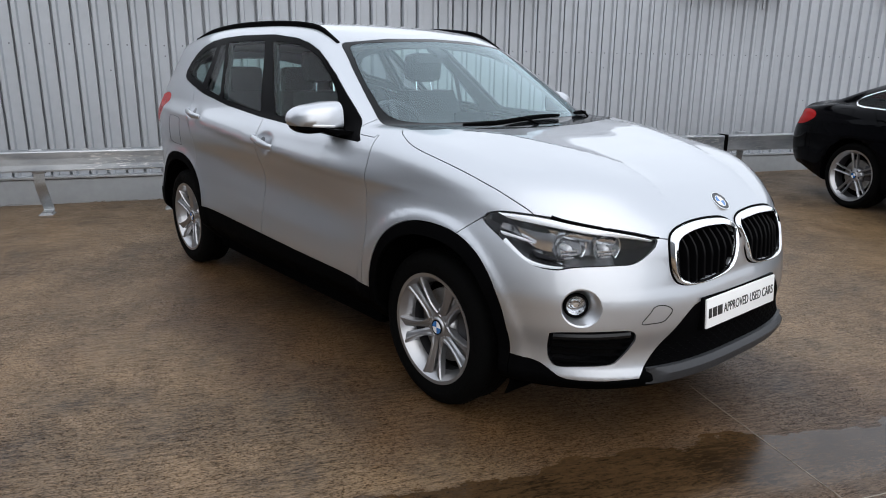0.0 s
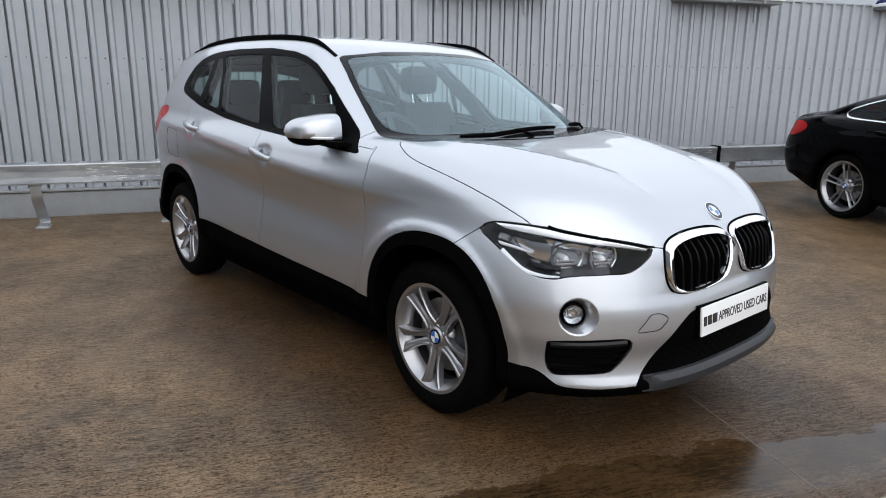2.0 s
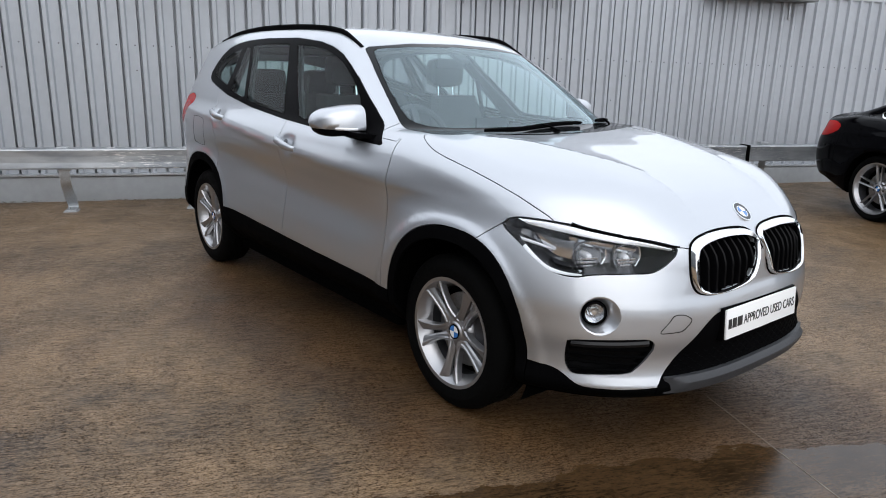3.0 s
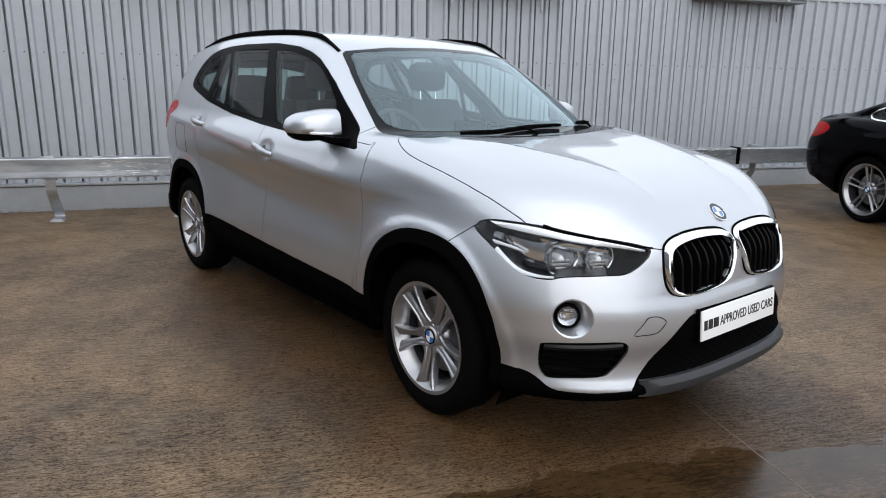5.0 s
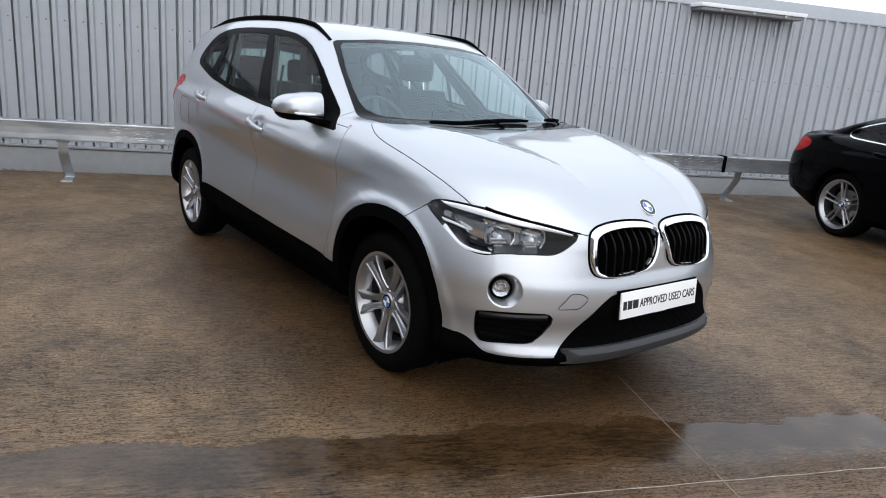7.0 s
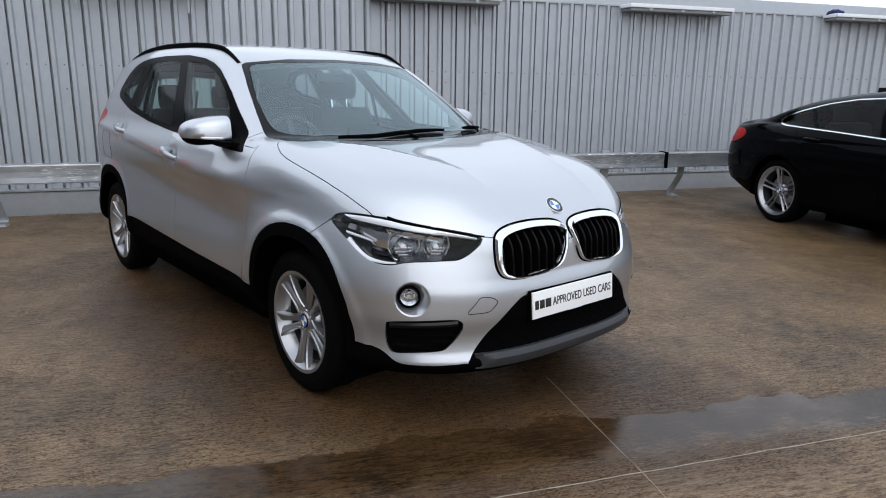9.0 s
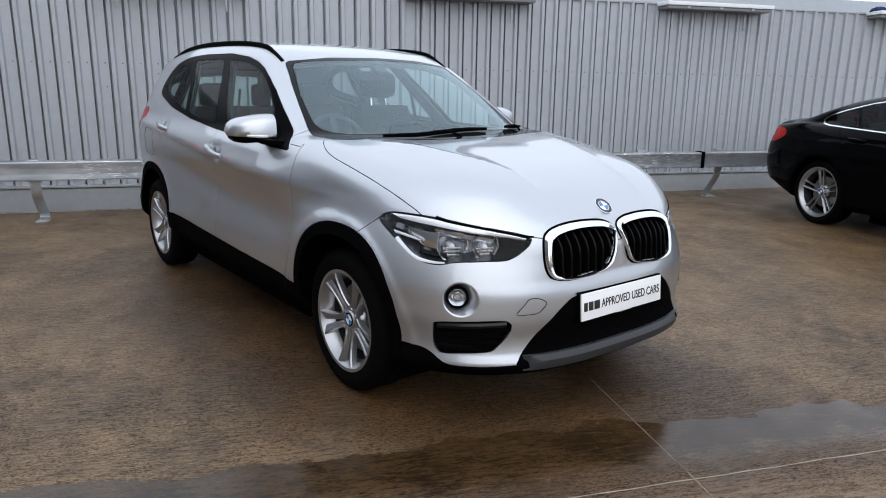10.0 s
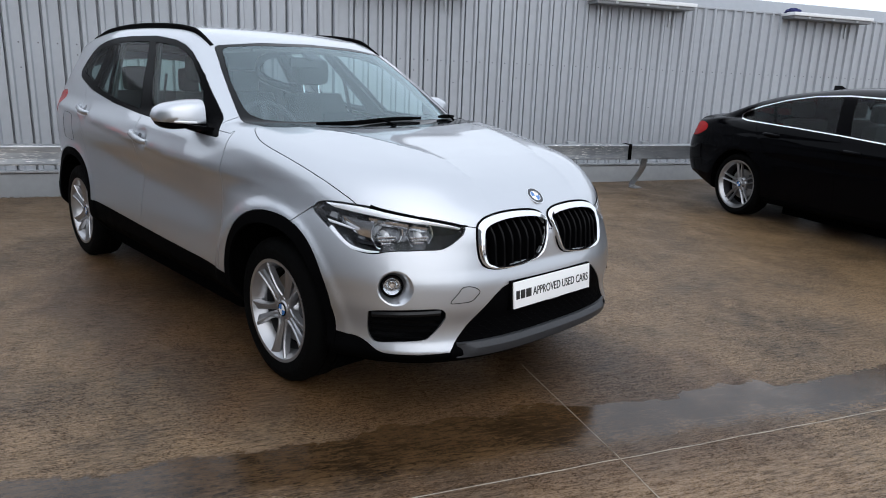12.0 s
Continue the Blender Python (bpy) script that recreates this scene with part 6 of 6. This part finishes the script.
def build_seat(y):
    base = cushion(-1.42, -0.88, y - 0.25, y + 0.25, 0.42, 0.60, 0.05)
    seat = part("seat", base, M_SEAT, car, "black cloth front seat")
    bm = bmesh.new()
    rows = []
    for t in np.linspace(0, 1, 9):
        z = 0.56 + 0.64 * t
        xc = -1.36 - 0.20 * t
        wv = 0.255 - 0.07 * max(0, t - 0.55) / 0.45
        rows.append([(xc + 0.07 - 0.02 * abs(q), y + wv * math.copysign(min(1, abs(q) * 1.3), q), z) for q in np.linspace(-1, 1, 9)]
                    + [(xc - 0.07, y + wv * q, z) for q in (1.0, 0.5, 0, -0.5, -1.0)])
    bm = grid_mesh(rows, True)
    bm.faces.new([v for v in bm.verts][-14:])
    bmesh.ops.recalc_face_normals(bm, faces=bm.faces)
    part("backrest", bm, M_SEAT, seat)
    part("headrest", cushion(-1.66, -1.55, y - 0.13, y + 0.13, 1.25, 1.43, 0.054), M_SEAT, seat)
    for s in (-0.06, 0.06):
        part("headrest_post", sweep([(-1.585, y + s, 1.16), (-1.60, y + s, 1.27)], 0.007, 8), M_CHROME, seat)


for y in (-0.37, 0.37):
    build_seat(y)
bench = part("rear_bench", cushion(-2.45, -1.95, -0.64, 0.64, 0.45, 0.66, 0.06), M_SEAT, car, "black cloth rear bench")
m = pose(-2.42, 0, 0.62, 0, -16, 0)
bm = bmesh.new()
box(bm, -0.08, 0.08, -0.62, 0.62, 0, 0.56, 0.05, m)
part("bench_back", bm, M_SEAT, bench)
for y in (-0.40, 0.0, 0.40):
    part("headrest", cushion(-2.66, -2.56, y - 0.12, y + 0.12, 1.16, 1.33, 0.04), M_SEAT, bench)
# dashboard
rows = []
for y in np.linspace(-0.74, 0.74, 25):
    q = abs(y) / 0.74
    xf = -0.40 - 0.10 * q ** 2
    hump = 0.035 * bump(y, -0.37, 0.16)
    rows.append([(xf, y, 1.005), (xf - 0.12, y, 1.035), (-0.66, y, 1.03 + hump), (-0.78, y, 1.00 + hump), (-0.82, y, 0.93), (-0.80, y, 0.75), (-0.78, y, 0.5), (xf, y, 0.5)])
bm = grid_mesh(rows, True)
bmesh.ops.recalc_face_normals(bm, faces=bm.faces)
dash = part("dashboard", bm, M_TRIM, car, "dark grey dashboard")
wheel_m = pose(-0.86, -0.37, 1.00, 0, 65, 0)
ring = [(0.185 * math.cos(q), 0.185 * math.sin(q), 0) for q in np.linspace(0, 2 * math.pi, 40, endpoint=False)]
steer = sweep(ring, 0.016, 10, True)
bmesh.ops.transform(steer, matrix=wheel_m, verts=steer.verts)
sw = part("steering_wheel", steer, M_TRIM, car, "black three-spoke steering wheel")
bm = bmesh.new()
box(bm, -0.18, 0.07, -0.02, 0.02, -0.012, 0.012, 0.006, wheel_m)
box(bm, -0.05, 0.05, -0.18, 0.18, -0.012, 0.012, 0.006, wheel_m)
part("spokes", bm, M_TRIM, sw)
boss = lathe([(0.0001, 0.03), (0.06, 0.024), (0.075, 0.0), (0.06, -0.03)], 24, "z")
bmesh.ops.transform(boss, matrix=wheel_m, verts=boss.verts)
part("boss", boss, M_TRIM, sw)
screen_box = boxed(-0.74, -0.72, -0.11, 0.11, 1.03, 1.12, 0.006)
part("display", screen_box, M_GLOSSBLACK, dash)
# interior mirror with its sensor pod behind the screen
bm = boxed(-1.10, -1.08, -0.10, 0.10, 1.365, 1.420, 0.009)
rvm = part("interior_mirror", bm, M_TRIM, car, "black interior mirror on a sensor pod")
pod = bmesh.new()
box(pod, -0.05, 0.05, -0.04, 0.04, -0.012, 0.012, 0.010, pose(-1.01, 0.0, 1.425, 0, 25, 0))
part("sensor_pod", pod, M_TRIM, rvm)
# seat belts at the pillars
for sg in (-1, 1):
    part("seat_belt", sweep([(-1.58, sg * 0.63, 1.30), (-1.56, sg * 0.68, 1.05), (-1.50, sg * 0.70, 0.6)], 0.02, 6, False, 0.1, up=(0, 1, 0)), M_TRIM, car)
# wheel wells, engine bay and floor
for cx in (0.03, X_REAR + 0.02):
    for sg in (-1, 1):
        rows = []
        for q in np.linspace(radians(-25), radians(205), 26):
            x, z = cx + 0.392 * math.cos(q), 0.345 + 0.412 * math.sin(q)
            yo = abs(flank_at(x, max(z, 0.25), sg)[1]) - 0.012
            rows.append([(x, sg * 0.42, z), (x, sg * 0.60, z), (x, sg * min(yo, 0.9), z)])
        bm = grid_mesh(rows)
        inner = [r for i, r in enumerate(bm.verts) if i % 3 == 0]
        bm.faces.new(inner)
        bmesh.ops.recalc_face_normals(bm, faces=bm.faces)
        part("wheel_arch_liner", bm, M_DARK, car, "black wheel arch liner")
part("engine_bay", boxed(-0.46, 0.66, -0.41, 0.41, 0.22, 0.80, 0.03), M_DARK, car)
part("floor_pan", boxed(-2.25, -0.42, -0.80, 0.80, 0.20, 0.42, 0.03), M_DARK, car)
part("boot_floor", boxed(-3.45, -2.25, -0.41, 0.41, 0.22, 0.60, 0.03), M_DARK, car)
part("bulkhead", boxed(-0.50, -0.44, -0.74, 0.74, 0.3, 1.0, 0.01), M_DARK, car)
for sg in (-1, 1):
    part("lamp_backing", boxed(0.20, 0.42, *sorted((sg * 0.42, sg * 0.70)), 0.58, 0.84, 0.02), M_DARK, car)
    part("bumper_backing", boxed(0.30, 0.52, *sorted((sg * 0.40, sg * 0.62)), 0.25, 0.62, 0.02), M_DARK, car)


# ---------------------------------------------------------------- black four-door coupe
B_REAR = -2.81
b_nose = curve((0.15, 0.72), (0.4, 0.78), (0.6, 0.76), (0.8, 0.66), (1.0, 0.4))
b_tail = curve((0.15, -3.40), (0.25, -3.70), (0.35, -3.83), (0.45, -3.90), (0.6, -3.93), (0.75, -3.90), (0.88, -3.84), (0.97, -3.84), (1.03, -3.76), (1.1, -3.6))
b_side = curve((0.12, 0.80), (0.22, 0.85), (0.35, 0.88), (0.5, 0.89), (0.65, 0.90), (0.72, 0.912), (0.80, 0.895), (0.90, 0.875), (1.0, 0.83))
b_top = curve((-3.95, 0.98), (-3.80, 1.000), (-3.55, 1.02), (-3.2, 1.06), (-2.6, 1.06), (-0.6, 0.98), (0.0, 0.92), (0.5, 0.80), (0.8, 0.68))
b_roof = curve((-3.55, 1.045), (-3.3, 1.115), (-3.05, 1.20), (-2.7, 1.295), (-2.2, 1.365), (-1.7, 1.389), (-1.3, 1.36), (-1.0, 1.28), (-0.7, 1.15), (-0.4, 0.98))
b_green = curve((0.5, 0.55), (0.8, 0.80), (0.88, 0.86), (0.98, 0.83), (1.1, 0.755), (1.2, 0.68), (1.3, 0.58), (1.4, 0.42))


def coupe_skin(p):
    x, y, z = p[..., 0], np.abs(p[..., 1]), p[..., 2]
    w = b_side(z) - 0.045 * np.clip((-2.7 - x) / 1.1, 0, 1.2) ** 2 - 0.04 * np.clip((x + 0.3) / 1.0, 0, 1.2) ** 2
    for c in (0.0, B_REAR):
        w = w + 0.015 * bump(np.hypot(x - c, z - 0.33), 0.40, 0.12)
    crease = 0.80 + 0.03 * np.clip((-x) / 2.8, 0, 1.2)
    w = w + 0.010 * bump(z, crease, 0.03) - 0.010 * bump(z, crease - 0.12, 0.06)
    af, ar = b_nose(z) + 0.1, -2.75 - b_tail(z)
    ux, ur = np.maximum(x + 0.1, 0) / af, np.maximum(-2.75 - x, 0) / ar
    norm = np.where(x > -1.4, (ux ** 2.6 + (y / w) ** 2.6) ** (1 / 2.6), (ur ** 4.4 + (y / w) ** 4.4) ** (1 / 4.4))
    side = (norm - 1) * 0.88
    top = z - (b_top(x) - 0.05 * (y / 0.75) ** 2.4)
    lower = smax(smax(side, top * 0.9, 0.07), 0.19 + 0.30 * np.clip(-3.05 - x, 0, 0.5) - z, 0.05)
    gy = y - (b_green(z) - 0.14 * np.clip((-2.2 - x) / 1.1, 0, 1.2) ** 2)
    roof = (z - (b_roof(x) - 0.05 * (y / 0.6) ** 2.2)) * 0.9
    ends = np.maximum(b_tail(z) + 0.06 + 0.5 * np.clip(y - 0.35, 0, 1) ** 1.5 - x, x + 0.45 + 0.3 * y ** 2)
    return smin(lower, smax(smax(gy, roof, 0.07), ends, 0.03), 0.035)


B_TRIM = np.array([(-0.60, 0.895), (-0.9, 1.08), (-1.2, 1.235), (-1.5, 1.295), (-1.85, 1.305), (-2.2, 1.285), (-2.5, 1.235), (-2.8, 1.155), (-2.96, 1.10), (-3.02, 1.05),
                   (-2.97, 1.012), (-2.86, 0.996), (-2.2, 0.970), (-1.67, 0.943), (-1.2, 0.912)])
fb_trim = poly_dist(B_TRIM)


def build_coupe_skin():
    p, quads = surface_net(coupe_skin, (-4.06, -1.0, 0.05), (0.95, 1.0, 1.5), 0.033)
    bm = bmesh.new()
    vs = [bm.verts.new(c) for c in p]
    for q in quads:
        bm.faces.new([vs[i] for i in q])

    def with_gate(fn):
        def value(q):
            x, y, z, u, f, s, t = sides(q)
            v, ok = fn(x, y, z, s)
            return np.where(ok, v, 9.0)
        return value

    def lamp(x, z):
        return np.hypot((x + 3.62) / 0.25, (z - 0.862 - 0.10 * (x + 3.62)) / 0.080) - 1

    def b_arch(x, z, c):
        return np.hypot(x - c, np.maximum(z - 0.33, 0)) - 0.365

    def pillar(x, z):
        return np.abs(x + 1.66 + 0.55 * (z - 1.0)) - 0.07

    def pillar_c(x, z):
        return np.abs(x + 2.45 + 0.9 * (z - 1.0)) - 0.012

    def gap(x, z, c, k):
        return x - c - k * (z - 0.8)

    def flap(x, z):
        return np.maximum(np.abs(x + 3.0), np.abs(z - 0.90) * 1.2) - 0.09
    cuts = [lambda x, y, z, s: (fb_trim(s), (y > 0.4) & (z > 0.86)), lambda x, y, z, s: (fb_trim(s) + 0.013, (y > 0.4) & (z > 0.86)),
            lambda x, y, z, s: (lamp(x, z), (y > 0.35) & (x < -3.2)),
            lambda x, y, z, s: (b_arch(x, z, 0.0), y > 0.45), lambda x, y, z, s: (b_arch(x, z, B_REAR), y > 0.45),
            lambda x, y, z, s: (pillar(x, z), (y > 0.4) & (z > 0.87)), lambda x, y, z, s: (pillar_c(x, z), (y > 0.4) & (z > 0.93)),
            lambda x, y, z, s: (gap(x, z, -1.62, -0.05), (y > 0.5) & (z < 1.05)),
            lambda x, y, z, s: (gap(x, z, -2.52, -0.9) , (y > 0.5) & (z < 1.05)),
            lambda x, y, z, s: (gap(x, z, -0.55, 0), (y > 0.5) & (z < 1.05)),
            lambda x, y, z, s: (flap(x, z), (y > 0.6) & (x < -2.7)),
            lambda x, y, z, s: (z - 0.26, x > -9), lambda x, y, z, s: (x + 0.62 + 1.6 * (z - 0.98), (z > 0.9) & (y < 0.75) & (x > -1.4)),
            lambda x, y, z, s: (z - 0.78, x < -3.4)]
    for fn in cuts:
        cut(bm, with_gate(fn))
    bm.faces.index_update()
    c = np.array([f.calc_center_median()[:] for f in bm.faces])
    x, y, z, u, f, s, t = sides(c)
    name = np.full(len(c), "quarter_panel", object)
    low = z < 1.03
    name[low & (gap(x, z, -2.52, -0.9) > 0)] = "rear_door"
    name[low & (gap(x, z, -1.62, -0.05) > 0)] = "front_door"
    name[low & (x > -0.55)] = "wing"
    name[(x < -3.0) & (y < 0.62) & (z >= 0.78)] = "boot_lid"
    name[(x > -0.55) & (y < 0.72) & (z > 0.6)] = "bonnet"
    name[(x < -3.4) & (z < 0.78)] = "rear_bumper"
    name[(x > 0.3) & (z < 0.62)] = "front_bumper"
    name[(z > 1.02) & (x < -0.62)] = "roof"
    name[(z > 0.9) & (y < 0.72) & (x > -1.35) & (z < 1.36) & (x + 0.62 + 1.6 * (z - 0.98) > -0.45) & (x < -0.45)] = "windscreen"
    trim = (y > 0.4) & (z > 0.86) & (fb_trim(s) < 0)
    name[trim] = "window_trim"
    inner = trim & (fb_trim(s) < -0.013)
    name[inner] = "rear_side_window"
    name[inner & (x > -1.66 - 0.55 * (z - 1.0))] = "front_side_window"
    name[inner & (x < -2.45 - 0.9 * (z - 1.0))] = "quarter_window"
    name[inner & (pillar(x, z) < 0)] = "door_pillar"
    name[inner & (pillar_c(x, z) < 0)] = "rear_pillar"
    name[(y > 0.6) & (x < -2.7) & (flap(x, z) < 0) & (z < 0.99)] = "fuel_flap"
    name[(y > 0.35) & (x < -3.2) & (lamp(x, z) < 0)] = "tail_light"
    name[z < 0.26] = "sill"
    for cx in (0.0, B_REAR):
        name[(y > 0.45) & (b_arch(x, z, cx) < 0)] = ""
    left = c[:, 1] > 0
    for i, nm in enumerate(name):
        if nm and nm not in ("roof", "windscreen", "rear_bumper", "sill", "boot_lid", "bonnet"):
            name[i] = nm + ("|l" if left[i] else "|r")
    out = panels(bm, name, coupe_skin)
    bm.free()
    return out


coupe_at = Matrix.Translation((S_DIR * 5.30 + N_DIR * 0.287)) @ pose(0, 0, 0.012, 0, 0, -22.7)
coupe = thing("car", "black four-door coupe with chrome window line parked beside the wall", "car", coupe_at)
B_LOOK = {"window_trim": M_CHROME, "front_side_window": M_TINT, "rear_side_window": M_TINT, "quarter_window": M_TINT, "door_pillar": M_GLOSSBLACK, "rear_pillar": M_GLOSSBLACK,
          "tail_light": M_REDLENS, "sill": M_PLASTIC, "windscreen": M_GLASS}
for key, me in build_coupe_skin().items():
    base = key.split("|")[0]
    part(base, me, B_LOOK.get(base, M_BLACKPAINT), coupe, {"window_trim": "chrome window surround", "tail_light": "red tail light"}.get(base, ""), smooth=False)
for x in (0.0, B_REAR):
    for sg in (-1, 1):
        build_wheel(coupe, (x, sg * 0.760, 0.328), sg, 0.328, 0.246, 0.235, 5, turn=92, inner=M_ALLOYDARK, slim=0.52)


def coupe_flank(x, z, side):
    return march((x, side * 1.6, z), (0, -side, 0), coupe_skin)


for sg in (-1, 1):
    for x, z in ((-1.49, 0.816), (-2.415, 0.888)):
        pts = []
        for t in np.linspace(-0.11, 0.11, 11):
            q = coupe_flank(x + t, z - 0.03 * t, sg)
            pts.append((q[0], sg * (abs(q[1]) + 0.030 * (1 - (t / 0.115) ** 4) - 0.004), q[2]))
        part("door_handle", sweep(pts, lambda t: 0.009 + 0.005 * math.sin(math.pi * t), 8, False, 1.3), M_BLACKPAINT, coupe)
    for cx in (0.0, B_REAR):
        rows = []
        for q in np.linspace(radians(-10), radians(190), 20):
            x, z = cx + 0.372 * math.cos(q), 0.33 + 0.372 * math.sin(q)
            yo = abs(coupe_flank(x, max(z, 0.3), sg)[1]) - 0.01
            rows.append([(x, sg * 0.42, z), (x, sg * min(yo, 0.9), z)])
        bm = grid_mesh(rows)
        bm.faces.new([v for i, v in enumerate(bm.verts) if i % 2 == 0])
        bmesh.ops.recalc_face_normals(bm, faces=bm.faces)
        part("wheel_arch_liner", bm, M_DARK, coupe)
part("floor_pan", boxed(-2.4, -0.4, -0.80, 0.80, 0.2, 0.45, 0.03), M_DARK, coupe)
part("boot_floor", boxed(-3.3, -2.4, -0.41, 0.41, 0.22, 0.8, 0.03), M_DARK, coupe)
part("engine_bay", boxed(-0.45, 0.5, -0.41, 0.41, 0.22, 0.75, 0.03), M_DARK, coupe)
for y in (-0.37, 0.37):
    for x in (-1.05, -1.95):
        part("seat", boxed(x - 0.5, x, y - 0.24, y + 0.24, 0.45, 0.62, 0.05), M_SEAT, coupe)
        part("backrest", boxed(x - 0.62, x - 0.45, y - 0.24, y + 0.24, 0.55, 1.05, 0.06), M_SEAT, coupe)
        part("headrest", boxed(x - 0.64, x - 0.54, y - 0.13, y + 0.13, 1.06, 1.22, 0.04), M_SEAT, coupe)
rows = []
zr = float(b_roof(-2.45)) - 0.004
for t in np.linspace(0, 1, 7):
    wv = 0.03 * (1 - t) + 0.005
    rows.append([(-2.32 - 0.13 * t, 0, zr + 0.06 * t), (-2.45 - 0.05 * t, wv, zr + 0.06 * t), (-2.53, wv * 0.5, zr + 0.06 * t), (-2.53, -wv * 0.5, zr + 0.06 * t), (-2.45 - 0.05 * t, -wv, zr + 0.06 * t)])
bm = grid_mesh(rows, True)
bm.faces.new([v for v in bm.verts][-5:])
bmesh.ops.recalc_face_normals(bm, faces=bm.faces)
part("aerial_fin", bm, M_BLACKPAINT, coupe)
